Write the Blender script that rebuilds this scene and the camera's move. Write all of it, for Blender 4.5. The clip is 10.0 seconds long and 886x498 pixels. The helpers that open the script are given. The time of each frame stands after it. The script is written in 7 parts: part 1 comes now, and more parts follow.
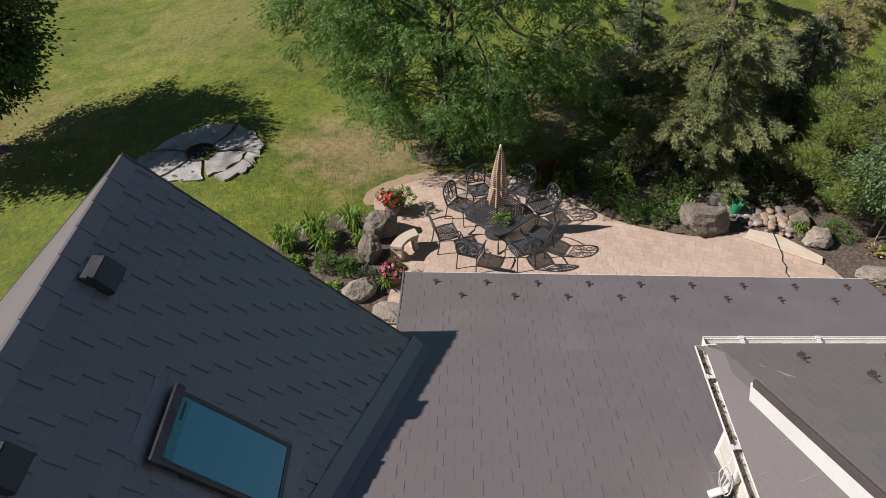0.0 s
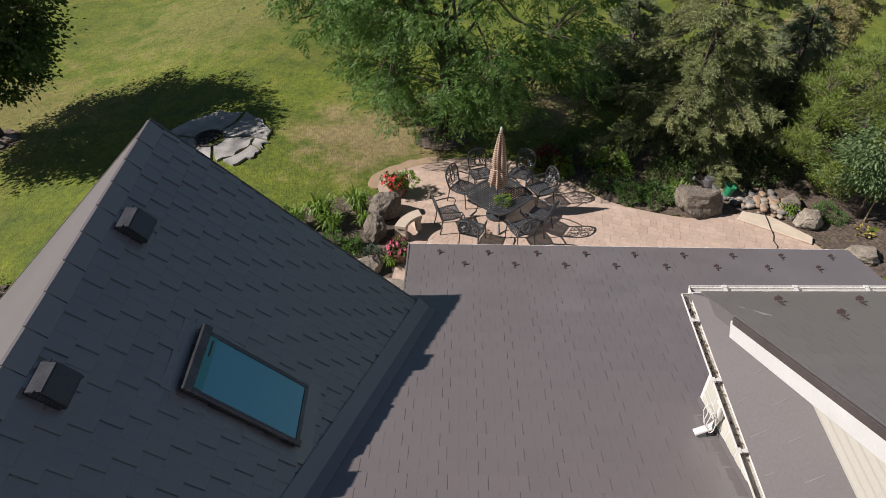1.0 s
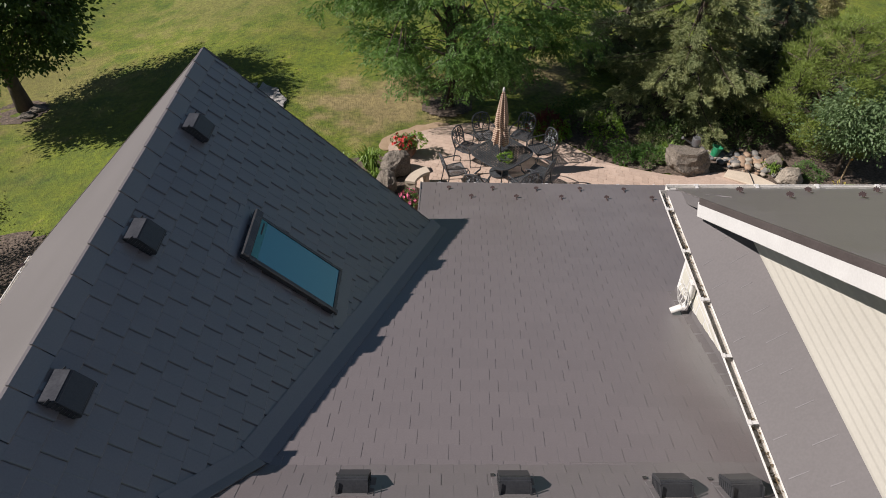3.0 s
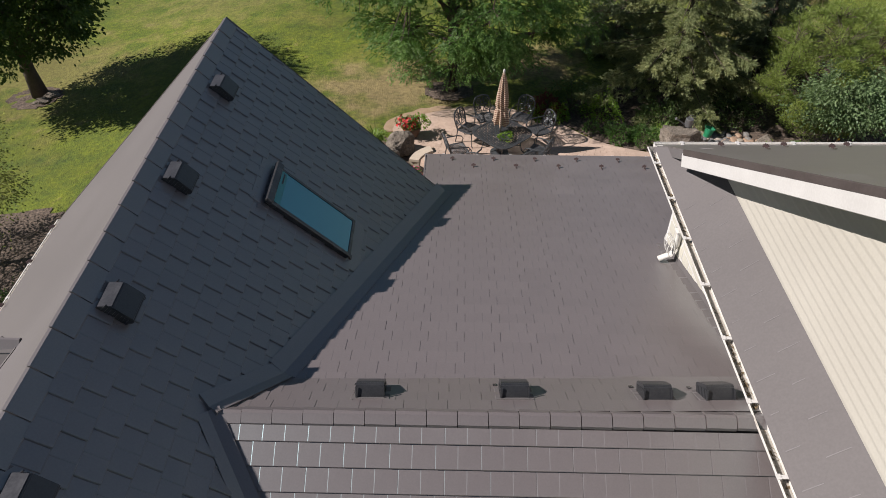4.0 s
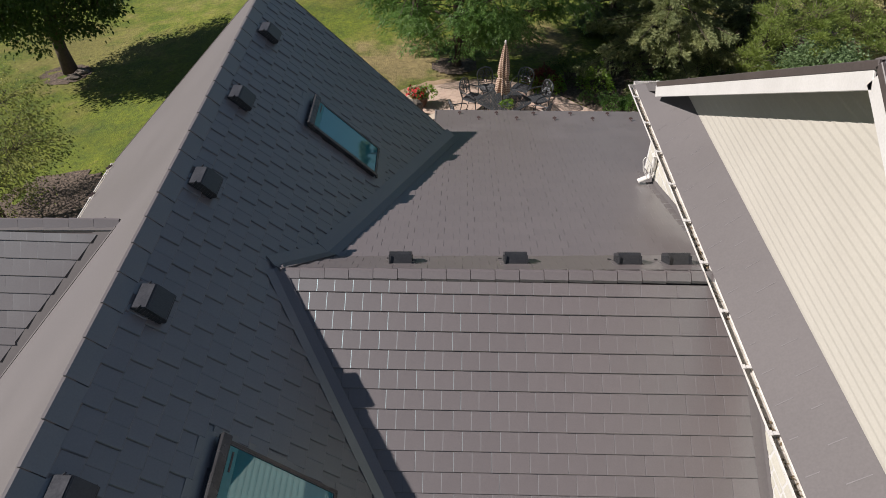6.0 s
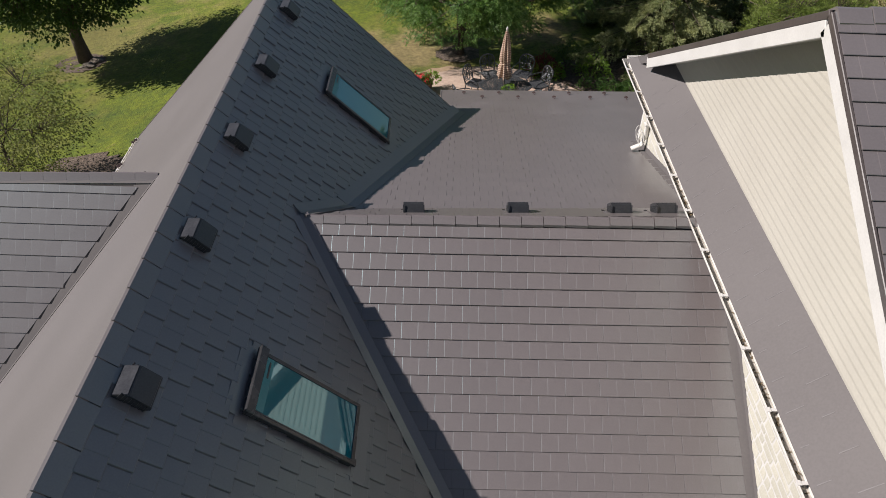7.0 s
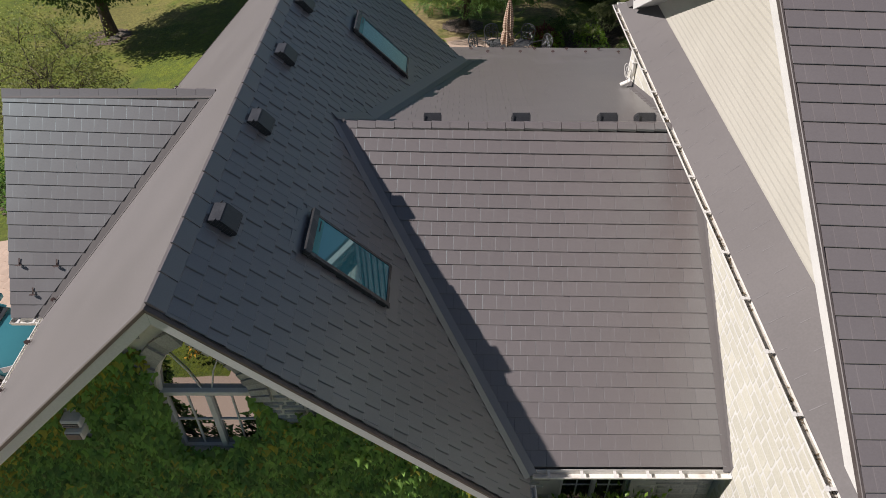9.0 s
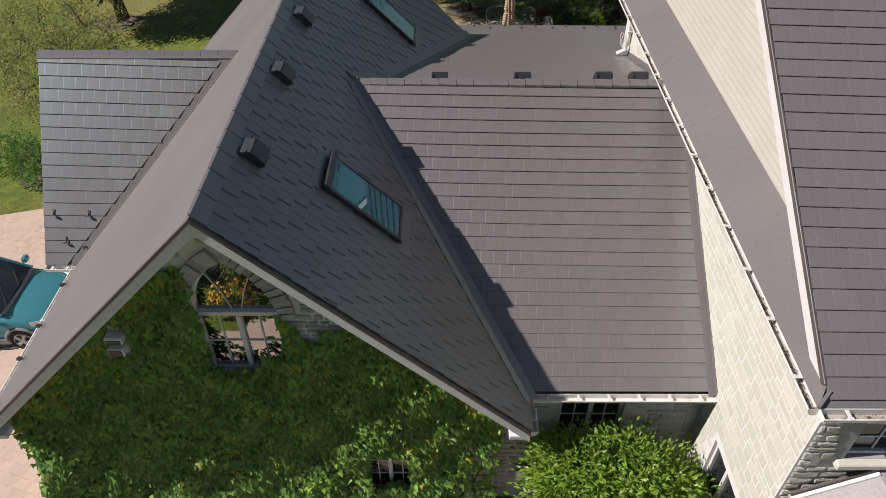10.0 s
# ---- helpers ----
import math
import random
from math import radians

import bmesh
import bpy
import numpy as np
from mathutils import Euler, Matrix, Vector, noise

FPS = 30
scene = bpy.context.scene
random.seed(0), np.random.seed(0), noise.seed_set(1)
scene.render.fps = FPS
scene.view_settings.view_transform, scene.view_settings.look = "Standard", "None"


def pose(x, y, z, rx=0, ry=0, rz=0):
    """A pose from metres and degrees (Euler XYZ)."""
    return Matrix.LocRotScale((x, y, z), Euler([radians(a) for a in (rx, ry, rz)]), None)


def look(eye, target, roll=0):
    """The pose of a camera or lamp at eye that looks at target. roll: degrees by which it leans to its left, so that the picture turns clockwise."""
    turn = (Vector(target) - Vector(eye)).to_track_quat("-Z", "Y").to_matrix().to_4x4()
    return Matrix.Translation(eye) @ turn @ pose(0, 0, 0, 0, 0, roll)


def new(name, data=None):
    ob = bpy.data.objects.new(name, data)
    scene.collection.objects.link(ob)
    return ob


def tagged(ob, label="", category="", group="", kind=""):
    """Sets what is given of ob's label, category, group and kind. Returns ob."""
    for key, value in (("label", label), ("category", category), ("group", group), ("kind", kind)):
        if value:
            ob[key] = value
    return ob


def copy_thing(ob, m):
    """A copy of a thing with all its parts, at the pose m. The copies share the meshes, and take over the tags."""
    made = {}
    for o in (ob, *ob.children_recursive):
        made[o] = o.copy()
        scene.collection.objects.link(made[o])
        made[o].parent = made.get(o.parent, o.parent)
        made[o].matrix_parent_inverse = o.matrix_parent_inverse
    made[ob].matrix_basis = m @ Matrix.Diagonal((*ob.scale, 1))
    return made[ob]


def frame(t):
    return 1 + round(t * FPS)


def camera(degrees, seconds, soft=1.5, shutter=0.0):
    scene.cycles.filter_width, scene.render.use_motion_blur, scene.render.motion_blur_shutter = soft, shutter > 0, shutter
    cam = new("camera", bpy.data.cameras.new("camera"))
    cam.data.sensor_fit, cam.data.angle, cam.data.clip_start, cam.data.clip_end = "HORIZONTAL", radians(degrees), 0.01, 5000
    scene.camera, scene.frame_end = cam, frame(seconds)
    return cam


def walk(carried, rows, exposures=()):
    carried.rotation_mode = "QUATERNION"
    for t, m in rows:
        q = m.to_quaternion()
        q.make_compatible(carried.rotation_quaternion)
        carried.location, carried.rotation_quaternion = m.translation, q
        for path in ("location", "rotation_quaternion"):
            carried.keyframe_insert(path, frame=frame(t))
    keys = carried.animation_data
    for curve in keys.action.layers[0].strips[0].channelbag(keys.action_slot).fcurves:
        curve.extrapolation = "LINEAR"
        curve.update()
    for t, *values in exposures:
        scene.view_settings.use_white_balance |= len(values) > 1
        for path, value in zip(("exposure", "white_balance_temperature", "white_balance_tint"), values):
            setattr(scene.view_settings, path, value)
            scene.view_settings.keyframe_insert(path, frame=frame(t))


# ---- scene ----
cam = camera(64.44, 10.0, soft=0.9)
METRES, EYE, TILT, LEAN, TURN = 7.5, 11.25, -41.4, 0.0, 0.0
ROWS = [
    (0.0, 0.0000, 0.0000, 0.0000, 0.000, 0.000, -0.000),
    (0.5, -0.0043, -0.0363, -0.0300, -0.009, -0.005, -0.020),
    (1.0, -0.0081, -0.0765, -0.0639, 0.005, -0.019, -0.040),
    (1.5, -0.0138, -0.1186, -0.1007, 0.009, -0.028, -0.060),
    (2.0, -0.0191, -0.1611, -0.1410, 0.005, -0.023, -0.080),
    (2.5, -0.0252, -0.2056, -0.1838, 0.009, -0.037, -0.080),
    (4.0, -0.0403, -0.3545, -0.3137, 0.014, -0.028, -0.080),
    (4.5, -0.0457, -0.4113, -0.3544, 0.023, -0.056, -0.070),
    (5.0, -0.0507, -0.4681, -0.3947, 0.032, -0.065, -0.070),
    (5.5, -0.0573, -0.5245, -0.4357, 0.028, -0.079, -0.050),
    (7.0, -0.0798, -0.6966, -0.5649, 0.060, -0.083, -0.060),
    (7.5, -0.0878, -0.7567, -0.6101, 0.083, -0.116, -0.050),
    (8.0, -0.0947, -0.8120, -0.6584, 0.093, -0.134, -0.050),
    (8.5, -0.1003, -0.8668, -0.7093, 0.125, -0.171, -0.050),
    (9.0, -0.1079, -0.9193, -0.7619, 0.134, -0.199, -0.030),
    (9.5, -0.1137, -0.9714, -0.8159, 0.148, -0.227, -0.040),
    (10.0, -0.1209, -1.0247, -0.8702, 0.185, -0.292, -0.030),
]
walk(cam, [(t, pose(0, 0, EYE, TILT, LEAN, TURN) @ pose(METRES * x, METRES * y, METRES * z, 90 + pitch, roll, yaw)) for t, x, y, z, yaw, pitch, roll in ROWS])

# ---- world, sun, exposure ----
world = bpy.data.worlds.new("sky")
scene.world = world
world.use_nodes = True
wn = world.node_tree.nodes
sky = wn.new("ShaderNodeTexSky")
sky.sky_type = "NISHITA"
sky.sun_disc = False
sky.sun_elevation = radians(42)
sky.sun_rotation = radians(96)
sky.air_density, sky.dust_density, sky.ozone_density = 1.0, 0.4, 0.2
wn["Background"].inputs["Strength"].default_value = 0.037
tint = wn.new("ShaderNodeMixRGB")
tint.blend_type = "MULTIPLY"
tint.inputs["Fac"].default_value, tint.inputs["Color2"].default_value = 1.0, (0.955, 0.995, 1.03, 1)
world.node_tree.links.new(sky.outputs["Color"], tint.inputs["Color1"])
world.node_tree.links.new(tint.outputs["Color"], wn["Background"].inputs["Color"])
sun = new("sun", bpy.data.lights.new("sun", "SUN"))
sun.data.energy = 5.0
sun.data.angle = radians(0.5)
sun.data.color = (1.0, 0.93, 0.905)
sun.matrix_world = look((0, 0, 0), (0.745, 0.075, -0.663))
scene.view_settings.exposure = 0.41

# ---- materials ----
MATS = {}


def mat(name, a, b=None, rough=0.8, scale=3.0, fine=40.0, bump=0.3, dist=0.01, metal=0.0, jitter=0.0, spec=0.5, coat=0.0, detail=6.0, c=None, cscale=0.5, cband=(0.45, 0.6)):
    """A surface of two tones mixed by noise at two sizes, with fine relief; jitter varies each piece; c is a third tone in large patches."""
    if name in MATS:
        return MATS[name]
    m = bpy.data.materials.new(name)
    m.use_nodes = True
    nt = m.node_tree
    N, L = nt.nodes, nt.links
    bs = N["Principled BSDF"]
    co = N.new("ShaderNodeTexCoord")
    n1 = N.new("ShaderNodeTexNoise")
    n1.inputs["Scale"].default_value, n1.inputs["Detail"].default_value = scale, detail
    n2 = N.new("ShaderNodeTexNoise")
    n2.inputs["Scale"].default_value, n2.inputs["Detail"].default_value = fine, 4.0
    L.new(co.outputs["Object"], n1.inputs["Vector"])
    L.new(co.outputs["Object"], n2.inputs["Vector"])
    ad = N.new("ShaderNodeMath")
    ad.operation = "MULTIPLY_ADD"
    ad.inputs[1].default_value, ad.inputs[2].default_value = 0.5, 0.0
    L.new(n2.outputs["Fac"], ad.inputs[0])
    ad2 = N.new("ShaderNodeMath")
    ad2.operation = "MULTIPLY_ADD"
    ad2.inputs[1].default_value = 0.5
    L.new(n1.outputs["Fac"], ad2.inputs[0])
    L.new(ad.outputs[0], ad2.inputs[2])
    ramp = N.new("ShaderNodeValToRGB")
    ramp.color_ramp.elements[0].position, ramp.color_ramp.elements[1].position = 0.36, 0.64
    ramp.color_ramp.elements[0].color = (*a, 1)
    ramp.color_ramp.elements[1].color = (*(b or a), 1)
    L.new(ad2.outputs[0], ramp.inputs["Fac"])
    out = ramp.outputs["Color"]
    if c:
        n3 = N.new("ShaderNodeTexNoise")
        n3.inputs["Scale"].default_value, n3.inputs["Detail"].default_value = cscale, 5.0
        L.new(co.outputs["Object"], n3.inputs["Vector"])
        r3 = N.new("ShaderNodeValToRGB")
        r3.color_ramp.elements[0].position, r3.color_ramp.elements[1].position = cband
        L.new(n3.outputs["Fac"], r3.inputs["Fac"])
        mx = N.new("ShaderNodeMixRGB")
        mx.inputs["Color2"].default_value = (*c, 1)
        L.new(r3.outputs["Color"], mx.inputs["Fac"])
        L.new(out, mx.inputs["Color1"])
        out = mx.outputs["Color"]
    if jitter:
        oi = N.new("ShaderNodeObjectInfo")
        ge = N.new("ShaderNodeNewGeometry")
        sm = N.new("ShaderNodeMath")
        sm.operation = "ADD"
        L.new(oi.outputs["Random"], sm.inputs[0])
        L.new(ge.outputs["Random Per Island"], sm.inputs[1])
        fr = N.new("ShaderNodeMath")
        fr.operation = "FRACT"
        L.new(sm.outputs[0], fr.inputs[0])
        mr = N.new("ShaderNodeMapRange")
        mr.inputs["To Min"].default_value, mr.inputs["To Max"].default_value = 1 - jitter, 1 + jitter
        L.new(fr.outputs[0], mr.inputs["Value"])
        hs = N.new("ShaderNodeHueSaturation")
        L.new(mr.outputs["Result"], hs.inputs["Value"])
        L.new(out, hs.inputs["Color"])
        out = hs.outputs["Color"]
    L.new(out, bs.inputs["Base Color"])
    bs.inputs["Metallic"].default_value = metal
    bs.inputs["Specular IOR Level"].default_value = spec
    bs.inputs["Coat Weight"].default_value, bs.inputs["Coat Roughness"].default_value = coat, 0.3
    rr = N.new("ShaderNodeMapRange")
    rr.inputs["To Min"].default_value, rr.inputs["To Max"].default_value = max(0.02, rough - 0.08), min(1, rough + 0.08)
    L.new(n1.outputs["Fac"], rr.inputs["Value"])
    L.new(rr.outputs["Result"], bs.inputs["Roughness"])
    if bump:
        bp = N.new("ShaderNodeBump")
        bp.inputs["Strength"].default_value, bp.inputs["Distance"].default_value = bump, dist
        L.new(ad2.outputs[0], bp.inputs["Height"])
        L.new(bp.outputs["Normal"], bs.inputs["Normal"])
    MATS[name] = m
    return m


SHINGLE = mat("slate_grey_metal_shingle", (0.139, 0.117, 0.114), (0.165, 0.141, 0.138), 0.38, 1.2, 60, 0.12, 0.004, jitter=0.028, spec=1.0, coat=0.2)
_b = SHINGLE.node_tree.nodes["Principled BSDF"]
_b.inputs["Specular Tint"].default_value = (0.64, 1.0, 1.10, 1)   # the sky's teal reflection is put into the highlight tint
FLASH = mat("painted_flashing", (0.124, 0.1145, 0.113), (0.144, 0.133, 0.1315), 0.7, 0.7, 40, 0.06, 0.004, spec=0.15)
WHITE = mat("white_paint", (0.54, 0.525, 0.50), (0.61, 0.595, 0.57), 0.45, 3, 50, 0.1, 0.003)
SIDING = mat("cream_siding", (0.43, 0.405, 0.35), (0.47, 0.445, 0.385), 0.5, 1, 40, 0.1, 0.003)
MORTAR = mat("mortar", (0.55, 0.535, 0.50), (0.64, 0.625, 0.59), 0.95, 6, 90, 0.5, 0.01)
STONE = mat("limestone", (0.34, 0.32, 0.28), (0.54, 0.51, 0.45), 0.9, 4, 60, 0.9, 0.025, jitter=0.22, c=(0.46, 0.32, 0.21), cscale=1.8, cband=(0.58, 0.68))
GRASS = mat("lawn", (0.054, 0.086, 0.005), (0.140, 0.163, 0.009), 0.95, 1.3, 19, 1.0, 0.08, c=(0.165, 0.152, 0.028), cscale=0.5, cband=(0.54, 0.80), detail=15)


def dry_patch(m, x, y, r, tone):
    """Straw-coloured worn grass, breaking up towards its rim."""
    N, L = m.node_tree.nodes, m.node_tree.links
    bs = N["Principled BSDF"]
    src = bs.inputs["Base Color"].links[0].from_socket
    co, mp, gr, no = N.new("ShaderNodeTexCoord"), N.new("ShaderNodeMapping"), N.new("ShaderNodeTexGradient"), N.new("ShaderNodeTexNoise")
    mp.vector_type = "TEXTURE"
    mp.inputs["Location"].default_value = (x, y, 0)
    mp.inputs["Scale"].default_value = (r, r * 0.8, 40)
    gr.gradient_type = "SPHERICAL"
    L.new(co.outputs["Object"], mp.inputs["Vector"])
    L.new(mp.outputs["Vector"], gr.inputs["Vector"])
    no.inputs["Scale"].default_value, no.inputs["Detail"].default_value = 1.3, 12.0
    L.new(co.outputs["Object"], no.inputs["Vector"])
    ad = N.new("ShaderNodeMath")
    ad.operation = "MULTIPLY_ADD"
    ad.inputs[1].default_value = 0.55
    L.new(gr.outputs["Fac"], ad.inputs[0])
    L.new(no.outputs["Fac"], ad.inputs[2])
    rp = N.new("ShaderNodeMapRange")
    rp.inputs["From Min"].default_value, rp.inputs["From Max"].default_value = 0.66, 0.92
    rp.inputs["To Max"].default_value = 0.85
    L.new(ad.outputs[0], rp.inputs["Value"])
    mx = N.new("ShaderNodeMixRGB")
    mx.inputs["Color2"].default_value = (*tone, 1)
    L.new(rp.outputs["Result"], mx.inputs["Fac"])
    L.new(src, mx.inputs["Color1"])
    L.new(mx.outputs["Color"], bs.inputs["Base Color"])


dry_patch(GRASS, -2.0, 17.2, 4.4, (0.24, 0.18, 0.085))
dry_patch(GRASS, -14.6, 20.4, 6.0, (0.165, 0.145, 0.04))
dry_patch(GRASS, -9.0, 27.0, 8.0, (0.15, 0.145, 0.035))
dry_patch(GRASS, 3.0, 19.0, 3.0, (0.20, 0.15, 0.07))


def mottle(m, scale, lo, hi, detail=6.0, stretch=(1, 1, 1)):
    """Tone breaking up at one more size over the whole surface."""
    N, L = m.node_tree.nodes, m.node_tree.links
    bs = N["Principled BSDF"]
    src = bs.inputs["Base Color"].links[0].from_socket
    co, mp, no, mr, hs = N.new("ShaderNodeTexCoord"), N.new("ShaderNodeMapping"), N.new("ShaderNodeTexNoise"), N.new("ShaderNodeMapRange"), N.new("ShaderNodeHueSaturation")
    mp.inputs["Scale"].default_value = stretch
    no.inputs["Scale"].default_value, no.inputs["Detail"].default_value = scale, detail
    L.new(co.outputs["Object"], mp.inputs["Vector"])
    L.new(mp.outputs["Vector"], no.inputs["Vector"])
    mr.inputs["From Min"].default_value, mr.inputs["From Max"].default_value = 0.32, 0.68
    mr.inputs["To Min"].default_value, mr.inputs["To Max"].default_value = lo, hi
    L.new(no.outputs["Fac"], mr.inputs["Value"])
    L.new(mr.outputs["Result"], hs.inputs["Value"])
    L.new(src, hs.inputs["Color"])
    L.new(hs.outputs["Color"], bs.inputs["Base Color"])


mottle(GRASS, 7.0, 0.72, 1.25, 8)
mottle(GRASS, 0.35, 0.85, 1.14, 4, (0.4, 1, 1))
PAVER = mat("clay_paver", (0.39, 0.285, 0.22), (0.49, 0.375, 0.30), 0.9, 0.9, 40, 0.4, 0.006, jitter=0.08)
SAND = mat("paver_joint_sand", (0.36, 0.265, 0.205), (0.43, 0.325, 0.26), 0.95, 8, 90, 0.4, 0.006)
MULCH = mat("bark_mulch", (0.055, 0.04, 0.03), (0.16, 0.12, 0.09), 0.95, 9, 70, 1.0, 0.04)
mottle(MULCH, 16.0, 0.55, 1.5, 5)
BLACKP = mat("black_plastic", (0.02, 0.021, 0.024), (0.04, 0.041, 0.044), 0.3, 5, 60, 0.1, 0.003)
IRON = mat("dark_cast_aluminium", (0.045, 0.048, 0.052), (0.075, 0.08, 0.085), 0.38, 12, 90, 0.25, 0.003, metal=0.3)
ROCK = mat("weathered_boulder", (0.085, 0.07, 0.055), (0.24, 0.205, 0.165), 0.92, 3, 24, 1.0, 0.06)
BARK = mat("bark", (0.06, 0.045, 0.035), (0.12, 0.09, 0.07), 0.95, 6, 40, 0.8, 0.03)


def leafmat(name, a, b, rough=0.5, jitter=0.3, thin=0.35, scale=0.8):
    """Leaves: two greens, varied leaf by leaf, that let some light through."""
    m = mat(name, a, b, rough, scale, 8, 0, jitter=jitter)
    N, L = m.node_tree.nodes, m.node_tree.links
    bs, out = N["Principled BSDF"], N["Material Output"]
    tr = N.new("ShaderNodeBsdfTranslucent")
    src = bs.inputs["Base Color"].links[0].from_socket
    gain = N.new("ShaderNodeHueSaturation")
    gain.inputs["Saturation"].default_value, gain.inputs["Value"].default_value = 1.1, 1.25
    L.new(src, gain.inputs["Color"])
    L.new(gain.outputs["Color"], tr.inputs["Color"])
    mx = N.new("ShaderNodeMixShader")
    mx.inputs["Fac"].default_value = thin
    L.new(bs.outputs["BSDF"], mx.inputs[1])
    L.new(tr.outputs["BSDF"], mx.inputs[2])
    L.new(mx.outputs["Shader"], out.inputs["Surface"])
    return m


LEAF_A = leafmat("locust_leaf", (0.08, 0.168, 0.042), (0.16, 0.255, 0.07), thin=0.5)
LEAF_S = leafmat("spruce_needles", (0.16, 0.20, 0.085), (0.32, 0.335, 0.15), 0.7, thin=0.3)
LEAF_D = leafmat("dark_spruce_needles", (0.14, 0.18, 0.10), (0.24, 0.275, 0.15), 0.7, thin=0.35)
LEAF_M = leafmat("maple_leaf", (0.04, 0.08, 0.018), (0.085, 0.13, 0.03))
IVY = leafmat("ivy_leaf", (0.094, 0.205, 0.038), (0.205, 0.335, 0.062), 0.6, 0.45, thin=0.3, scale=1.6)
LIME = leafmat("lime_leaf", (0.11, 0.215, 0.024), (0.22, 0.325, 0.042), 0.4, 0.25)


# ---- building helpers ----
def part(name, bm, material, parent=None, label="", smooth=False):
    me = bpy.data.meshes.new(name)
    bm.normal_update()
    bm.to_mesh(me)
    bm.free()
    me.materials.append(material)
    if smooth:
        for p in me.polygons:
            p.use_smooth = True
    ob = new(name, me)
    if parent:
        ob.parent = parent
    if label:
        ob["label"] = label
    return ob


def mesh_part(name, verts, faces, material, parent=None, label="", smooth=False):
    me = bpy.data.meshes.new(name)
    me.from_pydata(verts, [], faces)
    me.materials.append(material)
    if smooth:
        for p in me.polygons:
            p.use_smooth = True
    ob = new(name, me)
    if parent:
        ob.parent = parent
    if label:
        ob["label"] = label
    return ob


def empty(name, x, y, z, rz=0.0, label="", category="", group="", kind=""):
    ob = new(name)
    ob.empty_display_size = 0.1
    ob.matrix_basis = pose(x, y, z, 0, 0, rz)
    return tagged(ob, label, category, group, kind)


def box(bm, x0, y0, z0, x1, y1, z1, bevel=0.0):
    vs = [bm.verts.new((x, y, z)) for x in (x0, x1) for y in (y0, y1) for z in (z0, z1)]
    fs = [bm.faces.new([vs[i] for i in q]) for q in ((0, 1, 3, 2), (4, 6, 7, 5), (0, 4, 5, 1), (2, 3, 7, 6), (0, 2, 6, 4), (1, 5, 7, 3))]
    if bevel:
        es = list({e for f in fs for e in f.edges})
        bmesh.ops.bevel(bm, geom=es, offset=bevel, segments=1, affect="EDGES")
    return bm


def boxes(*bs, bevel=0.0):
    bm = bmesh.new()
    for b in bs:
        box(bm, *b, bevel=bevel)
    return bm


def prism(bm, pts, d):
    """A flat polygon pts, given thickness along the vector d."""
    a = [bm.verts.new(p) for p in pts]
    b = [bm.verts.new(Vector(p) + Vector(d)) for p in pts]
    n = len(a)
    bm.faces.new(a)
    bm.faces.new(b[::-1])
    for i in range(n):
        bm.faces.new((a[i], b[i], b[(i + 1) % n], a[(i + 1) % n]))
    bmesh.ops.recalc_face_normals(bm, faces=bm.faces)
    return bm


def tube(bm, pts, radii, sides=6, caps=True):
    """A round tube along pts with a radius at each."""
    rings = []
    pts = [Vector(p) for p in pts]
    if not isinstance(radii, (list, tuple)):
        radii = [radii] * len(pts)
    for i, p in enumerate(pts):
        t = (pts[min(i + 1, len(pts) - 1)] - pts[max(i - 1, 0)]).normalized()
        u = t.cross(Vector((0, 0, 1)))
        if u.length < 0.05:
            u = t.cross(Vector((0, 1, 0)))
        u.normalize()
        v = t.cross(u)
        rings.append([bm.verts.new(p + (u * math.cos(2 * math.pi * k / sides) + v * math.sin(2 * math.pi * k / sides)) * radii[i]) for k in range(sides)])
    for a, b in zip(rings, rings[1:]):
        for k in range(sides):
            bm.faces.new((a[k], a[(k + 1) % sides], b[(k + 1) % sides], b[k]))
    if caps:
        bm.faces.new(rings[0][::-1])
        bm.faces.new(rings[-1])
    return bm


def lathe(bm, profile, sides=16, at=(0, 0, 0), squash=1.0):
    rings = []
    for r, z in profile:
        rings.append([bm.verts.new((at[0] + r * math.cos(2 * math.pi * k / sides), at[1] + squash * r * math.sin(2 * math.pi * k / sides), at[2] + z)) for k in range(sides)])
    for a, b in zip(rings, rings[1:]):
        for k in range(sides):
            bm.faces.new((a[k], a[(k + 1) % sides], b[(k + 1) % sides], b[k]))
    bm.faces.new(rings[0][::-1])
    bm.faces.new(rings[-1])
    return bm


def smooth01(v):
    v = max(0.0, min(1.0, v))
    return v * v * (3 - 2 * v)


def ground_z(x, y):
    """The lie of the land: level round the house, falling gently to the lawn on the west and the field beyond."""
    z = -1.25 * smooth01((-x - 5.5) / 10.0) - 0.5 * smooth01((y - 20) / 25.0)
    return z

# ---- the ground ----
def build_ground():
    xs = sorted(set([-400, -200, -110, -70, -50, -40] + [-32 + 0.8 * i for i in range(81)] + [36, 42, 52, 70, 110, 200, 400]))
    ys = sorted(set([-400, -200, -100, -60, -40, -30] + [-24 + 0.8 * i for i in range(90)] + [52, 60, 75, 100, 150, 220, 400]))
    V = [(x, y, ground_z(x, y) + (0.04 * noise.noise(Vector((x * 0.25, y * 0.25, 0))) if not (-12 < x < 14 and -14 < y < 16) else 0) - 0.03) for x in xs for y in ys]
    n = len(ys)
    Fc = [(i * n + j, (i + 1) * n + j, (i + 1) * n + j + 1, i * n + j + 1) for i in range(len(xs) - 1) for j in range(n - 1)]
    tagged(mesh_part("ground", V, Fc, GRASS, smooth=True), "mown green lawn with dry yellow patches", "lawn", kind="structure")


build_ground()

